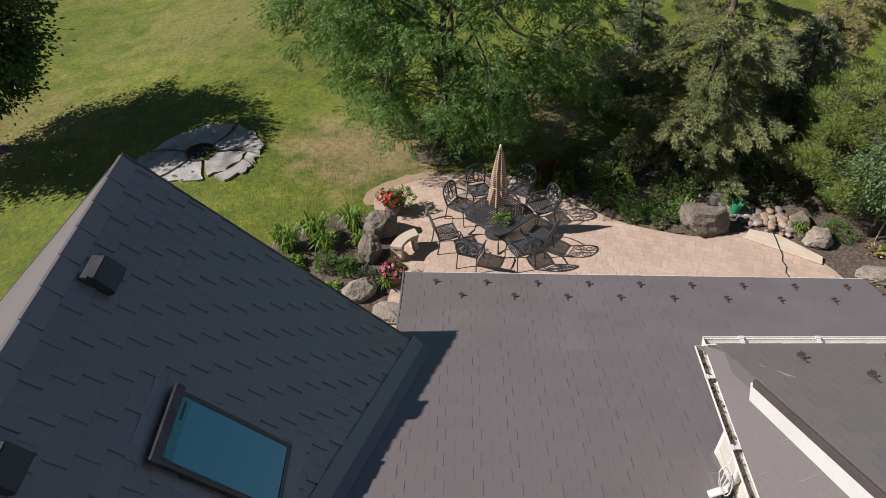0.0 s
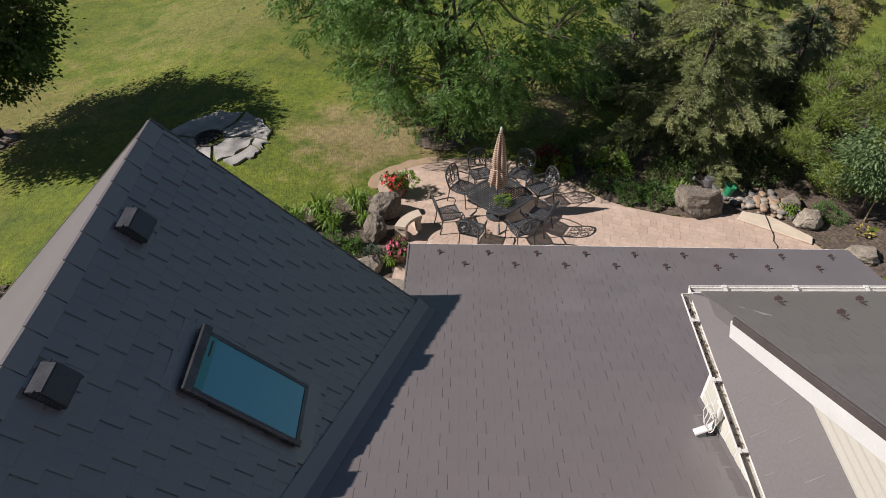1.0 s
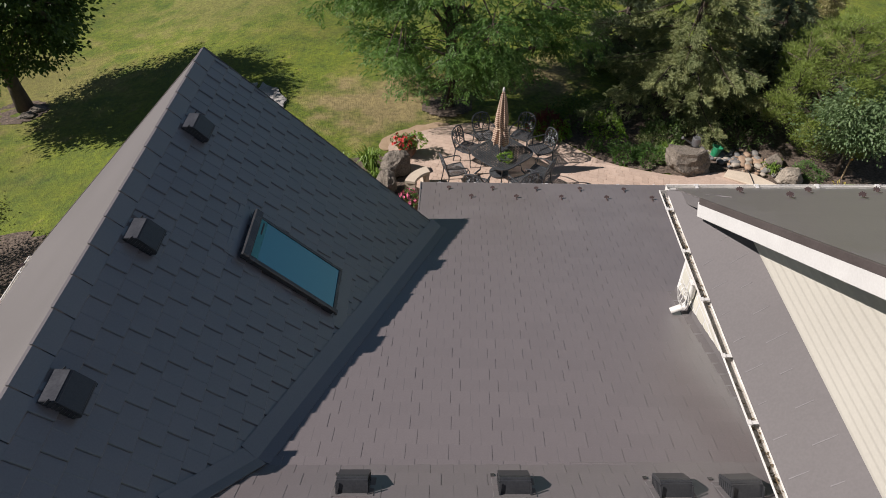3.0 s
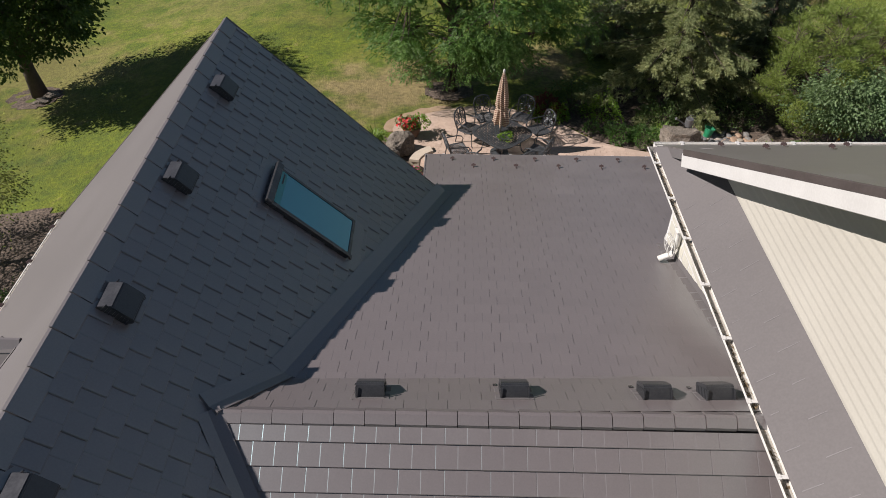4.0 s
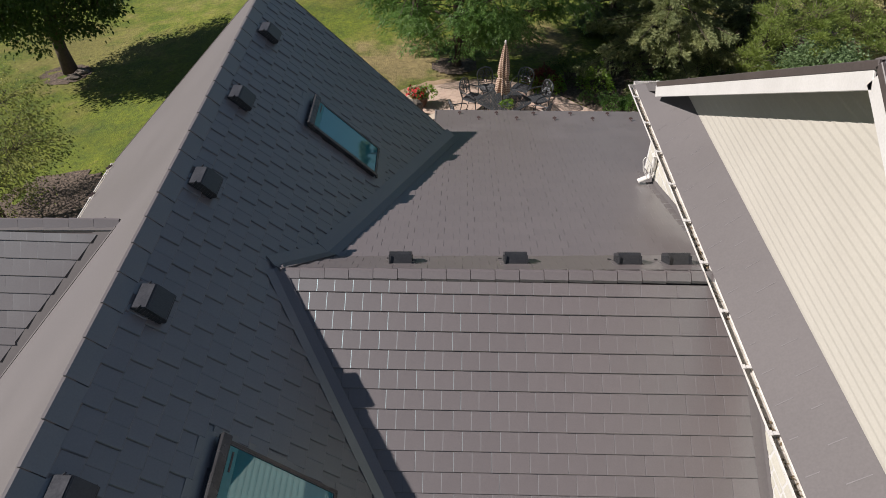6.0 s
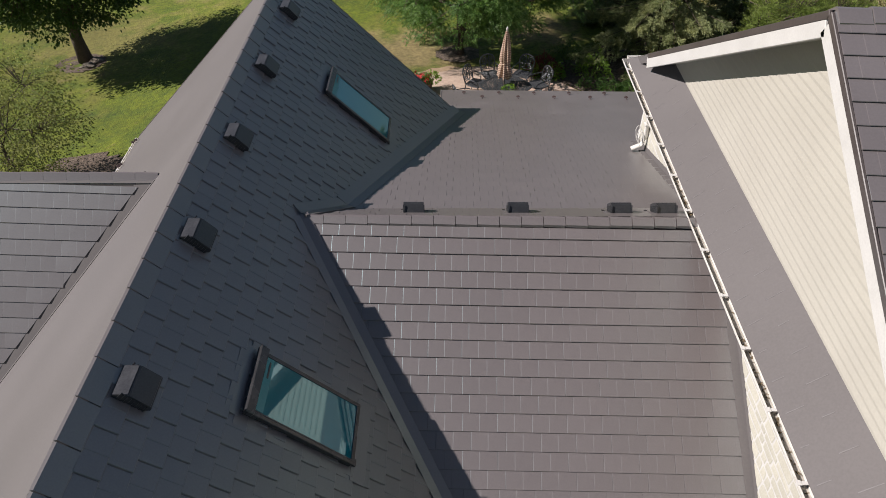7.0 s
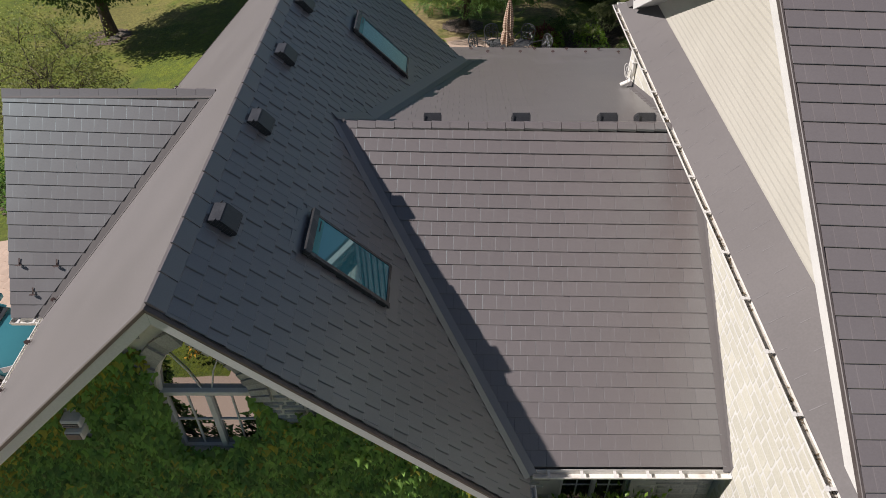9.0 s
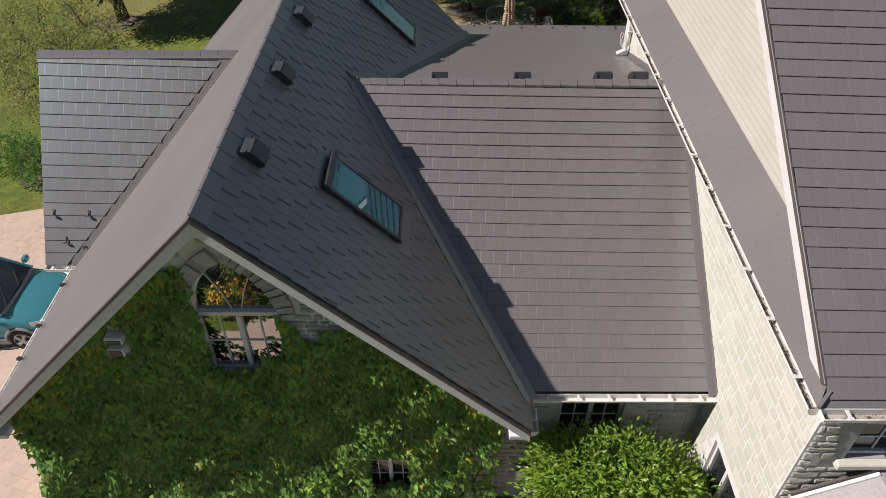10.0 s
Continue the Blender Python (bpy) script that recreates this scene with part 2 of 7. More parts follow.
# ---- the house: roof planes ----
# A slope: eave corner, direction along the eave, direction up the slope
def slope_frame(o, u, v):
    o, u, v = Vector(o), Vector(u).normalized(), Vector(v).normalized()
    n = u.cross(v).normalized()
    return o, u, v, n


TILE_W, TILE_E = 0.41, 0.215


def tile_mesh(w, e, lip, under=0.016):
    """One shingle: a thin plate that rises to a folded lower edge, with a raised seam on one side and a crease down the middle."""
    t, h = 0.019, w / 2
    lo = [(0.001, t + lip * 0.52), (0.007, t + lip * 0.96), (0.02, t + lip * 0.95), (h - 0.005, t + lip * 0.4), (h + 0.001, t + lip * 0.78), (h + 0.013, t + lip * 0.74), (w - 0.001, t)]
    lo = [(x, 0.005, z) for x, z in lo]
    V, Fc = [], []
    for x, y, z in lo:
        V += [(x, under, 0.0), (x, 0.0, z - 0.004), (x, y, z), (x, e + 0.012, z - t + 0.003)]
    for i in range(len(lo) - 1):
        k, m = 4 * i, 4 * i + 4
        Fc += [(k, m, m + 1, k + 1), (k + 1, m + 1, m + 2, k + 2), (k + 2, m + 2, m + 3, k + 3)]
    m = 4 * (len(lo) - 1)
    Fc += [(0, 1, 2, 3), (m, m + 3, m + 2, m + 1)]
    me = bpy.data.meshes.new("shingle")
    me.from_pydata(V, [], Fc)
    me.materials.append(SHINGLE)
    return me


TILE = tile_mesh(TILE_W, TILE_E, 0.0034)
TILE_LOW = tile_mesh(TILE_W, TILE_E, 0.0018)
TILE_STEEP = tile_mesh(TILE_W, TILE_E, 0.016, 0.14)   # higher lips and a deep undercut, for darker edges on the steep slope


def shingle(roof, frame_, full, run, keep, near, start=0.0, lag=(0.0, 0.22), tile=None, skew=0.0, sag=0.0, cut=None):
    """Courses of shingles on a slope. keep(p) says where the slope is bare; near(p) picks those that are pieces of their own;
    skew lets the upper courses run down along the slope, sag dishes the slope, cut (point, normal) trims the courses along a valley."""
    o, u, v, n = frame_
    tile = tile or TILE
    R = Matrix((u, v, n)).transposed().to_4x4()
    rest_v, rest_f = [], []
    tv = [Vector(q.co) for q in tile.vertices]
    tf = [tuple(p.vertices) for p in tile.polygons]
    count = 0
    rows = int(run / TILE_E + 0.7)
    for j in range(rows):
        shift = (lag[j % len(lag)] + 0.02 * math.sin(j * 1.7)) * TILE_W
        length = full(j * TILE_E) if callable(full) else full
        i = -1
        while True:
            a = i * TILE_W - shift + start
            i += 1
            if a > length - 0.05:
                break
            if a + TILE_W < 0.03:
                continue
            c = o + u * (a + TILE_W / 2) + v * (j * TILE_E + TILE_E / 2)
            if not keep(c):
                continue
            lo, hi = max(a, 0.0), min(a + TILE_W, length)
            whole = lo == a and hi == a + TILE_W and (j + 1) * TILE_E <= run
            if cut:
                whole = whole and all((o + u * (a + p) + v * (j * TILE_E + q) - cut[0]).dot(cut[1]) > 0 for p in (0, TILE_W) for q in (0, TILE_E))
            sk = skew * min(1.0, j / 9)
            dip = sag * math.sin(math.pi * min(1, max(0, a / length))) * math.sin(math.pi * min(1, j / rows))
            tip = sag * math.pi / length * math.cos(math.pi * min(1, max(0, (a + TILE_W / 2) / length))) * math.sin(math.pi * min(1, j / rows))
            m = Matrix.Translation(o + u * a + v * (j * TILE_E - sk * a) + n * (0.004 + 0.0015 * random.random() - dip)) @ R @ Matrix.Rotation(-sk, 4, "Z") @ Matrix.Rotation(tip, 4, "Y")
            if whole and count < 300 and near(c):
                ob = bpy.data.objects.new("shingle", tile)
                scene.collection.objects.link(ob)
                ob.matrix_basis = m
                ob.parent = roof
                count += 1
            else:
                k = len(rest_v)
                for q in tv:
                    x = min(max(q.x + a, lo), hi) - a
                    y = min(q.y, run - j * TILE_E)
                    z = q.z + (0.016 * (1 - y / q.y) if q.y > y else 0.0)   # a trimmed top course keeps its tilt
                    rest_v.append(tuple(m @ Vector((x, y, z))))
                rest_f += [tuple(k + w for w in f) for f in tf]
    if rest_v:
        field = tagged(mesh_part("shingle_field", rest_v, rest_f, SHINGLE, roof), kind="stuff")
        if cut:
            bm = bmesh.new()
            bm.from_mesh(field.data)
            bmesh.ops.bisect_plane(bm, geom=bm.verts[:] + bm.edges[:] + bm.faces[:], plane_co=cut[0], plane_no=cut[1], clear_inner=True)
            bm.to_mesh(field.data)
            bm.free()


def deck(name, pts, label, thick=0.12):
    """The boarded roof plane under the shingles."""
    bm = bmesh.new()
    a, b, c = (Vector(p) for p in pts[:3])
    n = (b - a).cross(c - a).normalized()
    prism(bm, pts, -n * thick)
    return tagged(part(name, bm, FLASH), label, "roof", kind="structure")


RX, RZ, Y0, Y1, LH, EZ = -3.5, 6.95, -4.57, 6.42, 3.78, 3.17
CY, CZ, CF, CEY, CS = 0.25, 5.90, 0.635, 8.92, 0.31
BR, BZ = 1.02, 5.423
CB = (CZ - BZ) / (BR - CY)
GX, GZ, GY0, GY1 = 2.58, 5.94, -6.16, 4.58
PX, VX = 3.045, 2.695   # gable face and verge of the east block
DY, DZ, DX0 = 1.0, 6.03, -7.80


def c_front(x, y):
    return CZ - CF * (CY - y)


def c_back(x, y):
    return CZ - CB * (y - CY) if y < BR else BZ - CS * (y - BR)


# west wing with the tall gable: east slope, west slope
r1 = deck("roof_1", [(RX + LH, Y0, RZ - LH), (RX + LH, Y1, RZ - LH), (RX, Y1, RZ), (RX, Y0, RZ)], "steep shaded dark grey shingle roof slope with skylights")
shingle(r1, slope_frame((RX + LH, Y0, RZ - LH), (0, 1, 0), (-1, 0, 1)), Y1 - Y0, LH * 1.4142 - 0.186,
        lambda p: p.z > (c_front(p.x, p.y) if p.y < CY else c_back(p.x, p.y)) - 0.36, lambda p: p.z > 4.4, 0.0, (0.0, 0.37, 0.74, 0.11, 0.48, 0.85, 0.22, 0.59, 0.96, 0.33, 0.7), TILE_STEEP)
r2 = deck("roof_2", [(RX - LH, Y1, RZ - LH), (RX - LH, Y0, RZ - LH), (RX, Y0, RZ), (RX, Y1, RZ)], "sunlit taupe shingle roof slope of the west wing")
# centre: front slope, upper back slope, low back slope
CX0, CX1 = -2.75, 2.94
CEAVE = 3.225
r3 = deck("roof_3", [(CX0, CY - (CZ - CEAVE) / CF, CEAVE - 0.08), (CX1, CY - (CZ - CEAVE) / CF, CEAVE - 0.08), (CX1, CY, CZ - 0.08), (CX0, CY, CZ - 0.08)], "sunlit grey-brown shingle roof slope between two wings")
cfl = math.hypot(CY - (CY - (CZ - CEAVE) / CF), CZ - CEAVE)
shingle(r3, slope_frame((CX0, CY - (CZ - CEAVE) / CF + 0.025, CEAVE + 0.025 * CF), (1, 0, 0), (0, 1, CF)), CX1 - CX0, cfl - 0.11,
        lambda p: p.z > RZ - (p.x - RX) - 0.42, lambda p: True, skew=0.018, sag=0.05)
r4 = deck("roof_4", [(CX1, BR, BZ), (CX0, BR, BZ), (CX0, CY, CZ), (CX1, CY, CZ)], "upper back slope of grey-brown shingles behind the ridge")
shingle(r4, slope_frame((CX1, BR, BZ), (-1, 0, 0), (0, -1, CB)), CX1 - CX0, math.hypot(BR - CY, CZ - BZ) - 0.03, lambda p: p.z > RZ - (p.x - RX) - 0.42, lambda p: True)
EA, EB = (-0.65, 8.66, 3.07), (7.02, 8.45, 3.11)
r5 = deck("roof_5", [EB, EA, (-0.65, Y1 - 0.02, BZ - CS * (Y1 - BR)), (-2.0, Y1 - 0.02, BZ - CS * (Y1 - BR)), (-2.0, BR, BZ), (7.02, BR, BZ)], "low-pitched grey-brown shingle roof over the back rooms")
f5 = slope_frame(EB, Vector(EA) - Vector(EB), (0, -1, CS))
v5 = (f5[2] - f5[1] * f5[2].dot(f5[1])).normalized()
f5 = (f5[0], f5[1], v5, f5[1].cross(v5).normalized())
shingle(r5, f5, lambda d: 7.66 if d < 2.2 else 9.0, 8.25, lambda p: (p.z > RZ - (p.x - RX) - 0.42 if p.y < Y1 else p.x > -0.66) and p.y > BR - 0.22, lambda p: p.x < 2.9 and p.y < 6.3)
# dormer wing on the west
DE = (DZ - EZ) / 1.29
r6 = deck("roof_6", [(DX0, DY - DE, EZ), (-4.2, DY - DE, EZ), (-4.2, DY, DZ), (DX0, DY, DZ)], "grey shingle roof slope of the side wing")
shingle(r6, slope_frame((DX0, DY - DE, EZ), (1, 0, 0), (0, 1, 1.29)), -4.2 - DX0, math.hypot(DE, DZ - EZ) - 0.075, lambda p: p.z > RZ + (p.x - RX) - 1.0, lambda p: True, skew=0.03, tile=TILE_LOW,
        cut=(Vector((RX - (RZ - DZ) - 0.16, DY, DZ)), Vector((-1, 0, 1)).normalized()))
r7 = deck("roof_7", [(-4.2, DY + DE, EZ), (DX0, DY + DE, EZ), (DX0, DY, DZ), (-4.2, DY, DZ)], "far shingle slope of the side wing")
# east block
RYM, RPZ = -0.93, 9.09
RP, RB = (RPZ - GZ) / (RYM - GY0), (RPZ - GZ) / (GY1 - RYM)   # pitch of its front and back slopes
RXE = 9.5
r8 = deck("roof_8", [(GX, GY0, GZ), (RXE, GY0, GZ), (RXE, RYM, RPZ), (VX, RYM, RPZ), (VX, GY0 + 0.11, GZ + 0.07)], "front shingle slope of the tall east block")
shingle(r8, slope_frame((VX, GY0 + 0.072, GZ + 0.072 * RP), (1, 0, 0), (0, 1, RP)), RXE - VX, (RYM - GY0 - 0.072) * math.hypot(1, RP), lambda p: True, lambda p: p.x < 5.2, skew=0.034)
r9 = deck("roof_9", [(RXE, GY1, GZ), (GX, GY1, GZ), (VX, GY1 - 0.11, GZ + 0.07), (VX, RYM, RPZ), (RXE, RYM, RPZ)], "back shingle slope of the tall east block")
shingle(r9, slope_frame((RXE, GY1, GZ), (-1, 0, 0), (0, -1, RB)), RXE - VX, (GY1 - RYM) * math.hypot(1, RB), lambda p: True, lambda p: p.y > 0 and p.x < 5.5)
# the pent strip under the gable
r10 = deck("roof_10", [(GX, GY1, GZ), (GX, GY0, GZ), (PX, GY0 + 0.75, GZ + 0.465), (PX, GY1 - 0.75, GZ + 0.465)], "narrow pent roof of lapped metal panels below the gable", 0.05)

# ---- walls ----
def wall(name, pts, d, label, material=MORTAR):
    bm = bmesh.new()
    prism(bm, pts, d)
    return tagged(part(name, bm, material), label, "wall", kind="structure")


def wall_open(name, a, b, z0, z1, d, holes, label, material=MORTAR):
    """A straight wall from a to b in plan, with oblong holes (from, to, low, high) measured along it."""
    a, b, d = Vector((*a, 0)), Vector((*b, 0)), Vector(d)
    L, t = (b - a).length, (b - a).normalized()
    cuts = sorted({0.0, L, *[q for h in holes for q in h[:2]]})
    bm = bmesh.new()
    up = Vector((0, 0, 1))
    for p, q in zip(cuts, cuts[1:]):
        inner = [h for h in holes if h[0] <= (p + q) / 2 <= h[1]]
        for lo, hi in ([(z0, z1)] if not inner else [(z0, inner[0][2]), (inner[0][3], z1)]):
            prism(bm, [a + t * p + up * lo, a + t * q + up * lo, a + t * q + up * hi, a + t * p + up * hi], d)
    return tagged(part(name, bm, material), label, "wall", kind="structure")


LW = 0.42   # overhang of the west wing
WY = Y0 + 0.40   # face of the gable wall
WX0, WX1 = RX - LH + LW, RX + LH - LW


def gable_top(x):
    return min(RZ - 0.2 - abs(x - RX), 9)


AX0, AX1, AZ0, AZ1, ATOP = -4.02, -2.96, 3.96, 5.05, 6.0   # arched window
BX0, BX1, BZ0, BZ1 = -2.16, -1.36, 0.95, 2.16               # lower window


def arch_z(x):
    """The pointed arch over the window."""
    w = (AX1 - AX0) / 2
    k = min(1.0, abs(x - (AX0 + AX1) / 2) / w)
    return AZ1 + (ATOP - AZ1) * math.sqrt(max(0.0, (4 - (1 + k) ** 2) / 3))


def gable_wall():
    bm = bmesh.new()
    cuts = sorted({WX0, WX1, RX, BX0, BX1, *[AX0 + (AX1 - AX0) * i / 14 for i in range(15)]})
    for a, b in zip(cuts, cuts[1:]):
        spans = [(-1.0, None)]
        m = (a + b) / 2
        if AX0 <= m <= AX1:
            spans = [(-1.0, (AZ0, AZ0)), ((arch_z(a), arch_z(b)), None)]
        elif BX0 <= m <= BX1:
            spans = [(-1.0, (BZ0, BZ0)), ((BZ1, BZ1), None)]
        for lo, hi in spans:
            la, lb = lo if isinstance(lo, tuple) else (lo, lo)
            ha, hb = hi if hi else (gable_top(a), gable_top(b))
            prism(bm, [(a, WY, la), (b, WY, lb), (b, WY, hb), (a, WY, ha)], (0, 0.3, 0))
    return tagged(part("wall_1", bm, MORTAR), "grey stone gable wall under climbing ivy", "wall", kind="structure")


wall_1 = gable_wall()
wall("wall_2", [(RX - LH + LW, Y0 + 0.7, -1.2), (RX - LH + LW, Y1 - 0.4, -1.2), (RX - LH + LW, Y1 - 0.4, 3.3), (RX - LH + LW, Y0 + 0.7, 3.3)], (0.3, 0, 0), "grey stone side wall of the west wing")
wall("wall_3", [(RX - LH + LW, Y1 - 0.4, -1.0), (RX + LH - LW, Y1 - 0.4, -1.0), (RX + LH - LW, Y1 - 0.4, 3.35), (RX, Y1 - 0.4, RZ - 0.2), (RX - LH + LW, Y1 - 0.4, 3.35)], (0, -0.3, 0), "stone back gable wall of the west wing")
W3 = (0.82, 1.80, 1.45, 2.76)    # courtyard window
W4 = (-5.30, -4.40, 0.60, 2.75)  # side window of the east block
W5 = (3.44, 4.70, 4.62, 5.42)    # front window of the east block
# mortar a tone darker than MORTAR
wall_4 = wall_open("wall_4", (WX1, -3.75), (2.95, -3.75), -0.4, 3.1, (0, 0.3, 0), [(W3[0] - WX1, W3[1] - WX1, W3[2], W3[3])], "grey stone front wall between the wings", mat("mid_grey_mortar", (0.37, 0.365, 0.355), (0.46, 0.455, 0.44), 0.95, 6, 90, 0.4, 0.006))
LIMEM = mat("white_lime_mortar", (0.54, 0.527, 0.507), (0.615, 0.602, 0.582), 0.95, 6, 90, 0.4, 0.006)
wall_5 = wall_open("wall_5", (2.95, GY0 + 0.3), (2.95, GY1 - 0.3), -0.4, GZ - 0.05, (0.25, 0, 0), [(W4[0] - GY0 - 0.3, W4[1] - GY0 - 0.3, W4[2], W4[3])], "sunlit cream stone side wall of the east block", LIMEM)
# the shadow in the recessed joints is put into this dark tone
DARKM = mat("shade_grey_mortar", (0.24, 0.24, 0.24), (0.32, 0.32, 0.32), 0.95, 6, 90, 0.4, 0.006)
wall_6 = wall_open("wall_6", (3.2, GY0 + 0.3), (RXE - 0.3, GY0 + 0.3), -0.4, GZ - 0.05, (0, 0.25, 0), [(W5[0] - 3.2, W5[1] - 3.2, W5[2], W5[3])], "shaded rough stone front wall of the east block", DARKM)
wall_7 = wall("wall_7", [(PX, GY0 + 0.6, GZ + 0.3), (PX, GY1 - 0.6, GZ + 0.3), (PX, RYM, RPZ - 0.12)], (0.2, 0, 0), "cream lap-siding gable wall", SIDING)
wall("wall_8", [(-0.2, 8.15, -0.4), (6.7, 8.0, -0.4), (6.7, 8.0, 3.0), (-0.2, 8.15, 3.0)], (0, -0.3, 0), "stone back wall facing the patio")
wall("wall_9", [(6.7, 1.0, -0.4), (6.7, 7.69, -0.4), (6.7, 7.69, 3.1), (6.7, 1.0, 3.1)], (-0.3, 0, 0), "stone end wall of the back rooms")
wall("wall_10", [(DX0 + 0.3, DY - DE + 0.3, -1.3), (DX0 + 0.3, DY + DE - 0.3, -1.3), (DX0 + 0.3, DY + DE - 0.3, EZ), (DX0 + 0.3, DY, DZ - 0.2), (DX0 + 0.3, DY - DE + 0.3, EZ)], (0.25, 0, 0), "stone gable wall of the side wing")

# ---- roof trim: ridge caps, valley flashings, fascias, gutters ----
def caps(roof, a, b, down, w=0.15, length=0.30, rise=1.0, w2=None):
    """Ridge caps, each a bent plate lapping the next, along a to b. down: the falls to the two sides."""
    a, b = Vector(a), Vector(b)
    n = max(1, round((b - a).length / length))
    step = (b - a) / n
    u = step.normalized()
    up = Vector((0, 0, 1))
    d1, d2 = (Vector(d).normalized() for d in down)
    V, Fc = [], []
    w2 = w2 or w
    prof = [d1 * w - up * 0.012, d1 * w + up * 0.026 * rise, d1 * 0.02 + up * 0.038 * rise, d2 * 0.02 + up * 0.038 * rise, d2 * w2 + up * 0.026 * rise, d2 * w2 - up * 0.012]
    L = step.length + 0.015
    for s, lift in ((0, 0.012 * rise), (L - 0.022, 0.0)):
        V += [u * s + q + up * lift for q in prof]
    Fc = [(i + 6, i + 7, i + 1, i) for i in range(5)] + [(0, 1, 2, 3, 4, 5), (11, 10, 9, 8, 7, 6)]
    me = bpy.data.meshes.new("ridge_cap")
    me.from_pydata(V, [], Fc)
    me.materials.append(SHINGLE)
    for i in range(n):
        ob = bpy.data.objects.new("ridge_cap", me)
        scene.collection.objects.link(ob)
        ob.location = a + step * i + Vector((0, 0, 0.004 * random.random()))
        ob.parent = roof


caps(r3, (-2.40, CY, CZ), (2.62, CY - 0.06, CZ), ((0, -1, -CF), (0, 1, -CB)), 0.105, 0.285)
caps(r1, (RX, Y0 + 0.02, RZ), (RX, Y1 - 0.02, RZ), ((1, 0, -1), (-1, 0, -1)), 0.21, 0.41, 0.9, 0.012)
caps(r6, (DX0, DY, DZ), (-4.42, DY, DZ), ((0, -1, -1.29), (0, 1, -1.29)), 0.15, 0.30)
caps(r8, (VX + 0.02, RYM, RPZ), (RXE, RYM, RPZ), ((0, -1, -RP), (0, 1, -RB)), 0.15, 0.30)


def valley(roof, a, b, d1, d2, w1=0.16, w2=0.16, lift=0.05, material=None):
    """A folded metal strip along a valley; d1 and d2 run up the two slopes."""
    a, b = Vector(a), Vector(b)
    t = (b - a).normalized()
    p1 = (Vector(d1) - t * Vector(d1).dot(t)).normalized()
    p2 = (Vector(d2) - t * Vector(d2).dot(t)).normalized()
    up = (p1 + p2).normalized() * lift
    bm = bmesh.new()
    ring = []
    for q in (a, b):
        ring.append([bm.verts.new(q + p1 * w1 + up * 0.9), bm.verts.new(q + up * 1.5), bm.verts.new(q + p2 * w2 + up * 0.9),
                     bm.verts.new(q + p2 * w2 - up * 0.3), bm.verts.new(q - up * 0.6), bm.verts.new(q + p1 * w1 - up * 0.3)])
    for i in range(6):
        bm.faces.new((ring[0][i], ring[0][(i + 1) % 6], ring[1][(i + 1) % 6], ring[1][i]))
    bm.faces.new(ring[0][::-1])
    bm.faces.new(ring[1])
    bmesh.ops.recalc_face_normals(bm, faces=bm.faces)
    part("valley_flashing", bm, material or SHINGLE, roof)


vx = lambda z: RX + (RZ - z)
ze = 3.17
valley(r3, (vx(CZ), CY, CZ), (vx(ze), CY - (CZ - ze) / CF, ze), (-1, 0, 1), (0, 1, CF), 0.12, 0.12, 0.042)
valley(r4, (vx(CZ), CY, CZ), (vx(BZ), BR, BZ), (-1, 0, 1), (0, -1, CB), 0.16, 0.12, 0.05)
valley(r5, (vx(BZ), BR, BZ), (vx(BZ - CS * (Y1 - BR)), Y1, BZ - CS * (Y1 - BR)), (-1, 0, 1), (0, -1, CS), 0.20, 0.14, 0.05)
wx = lambda z: RX - (RZ - z)
valley(r6, (wx(DZ - 0.05), DY - 0.05 / 1.29, DZ - 0.05), (wx(EZ), DY - DE, EZ), (1, 0, 1), (0, 1, 1.29), 0.04, 0.17, 0.010, FLASH)
def step_flash(roof, pts, w=0.10, h=0.12):
    bm = bmesh.new()
    ring = []
    for x, y, z in pts:
        ring.append([bm.verts.new((x - w, y, z + 0.028)), bm.verts.new((x - 0.004, y, z + 0.03)), bm.verts.new((x - 0.004, y, z + h)), bm.verts.new((x + 0.006, y, z + h)), bm.verts.new((x + 0.006, y, z)), bm.verts.new((x - w, y, z + 0.01))])
    for p, q in zip(ring, ring[1:]):
        for i in range(6):
            bm.faces.new((p[i], p[(i + 1) % 6], q[(i + 1) % 6], q[i]))
    bmesh.ops.recalc_face_normals(bm, faces=bm.faces)
    part("step_flashing", bm, FLASH, roof)


step_flash(r4, [(2.945, -4.0, c_front(0, -4.0)), (2.945, CY, CZ), (2.945, BR, BZ), (2.945, 4.3, c_back(0, 4.3))])


def beam(name, a, b, w, h, material, parent, label="", up=(0, 0, 1), bevel=0.006):
    """A straight board from a to b; w across, h along up."""
    a, b, up = Vector(a), Vector(b), Vector(up)
    t = (b - a).normalized()
    s = t.cross(up).normalized()
    n = s.cross(t).normalized()
    bm = bmesh.new()
    L = (b - a).length
    box(bm, 0, -w / 2, -h / 2, L, w / 2, h / 2, bevel)
    m = Matrix((t, s, n)).transposed().to_4x4()
    m.translation = a
    bm.transform(m)
    return part(name, bm, material, parent, label)


GREYW = mat("grey_white_trim", (0.54, 0.55, 0.56), (0.62, 0.63, 0.64), 0.5, 2, 40, 0.15, 0.003)
DRIP = mat("brown_drip_edge", (0.062, 0.05, 0.047), (0.085, 0.07, 0.066), 0.45, 3, 40, 0.1, 0.003)
GUTTER = mat("aged_white_gutter", (0.62, 0.59, 0.54), (0.74, 0.72, 0.68), 0.4, 4, 40, 0.1, 0.003, c=(0.35, 0.30, 0.24), cscale=2.5, cband=(0.6, 0.8))
SILT = mat("gutter_silt", (0.26, 0.235, 0.20), (0.46, 0.43, 0.385), 0.95, 7, 60, 0.8, 0.01)
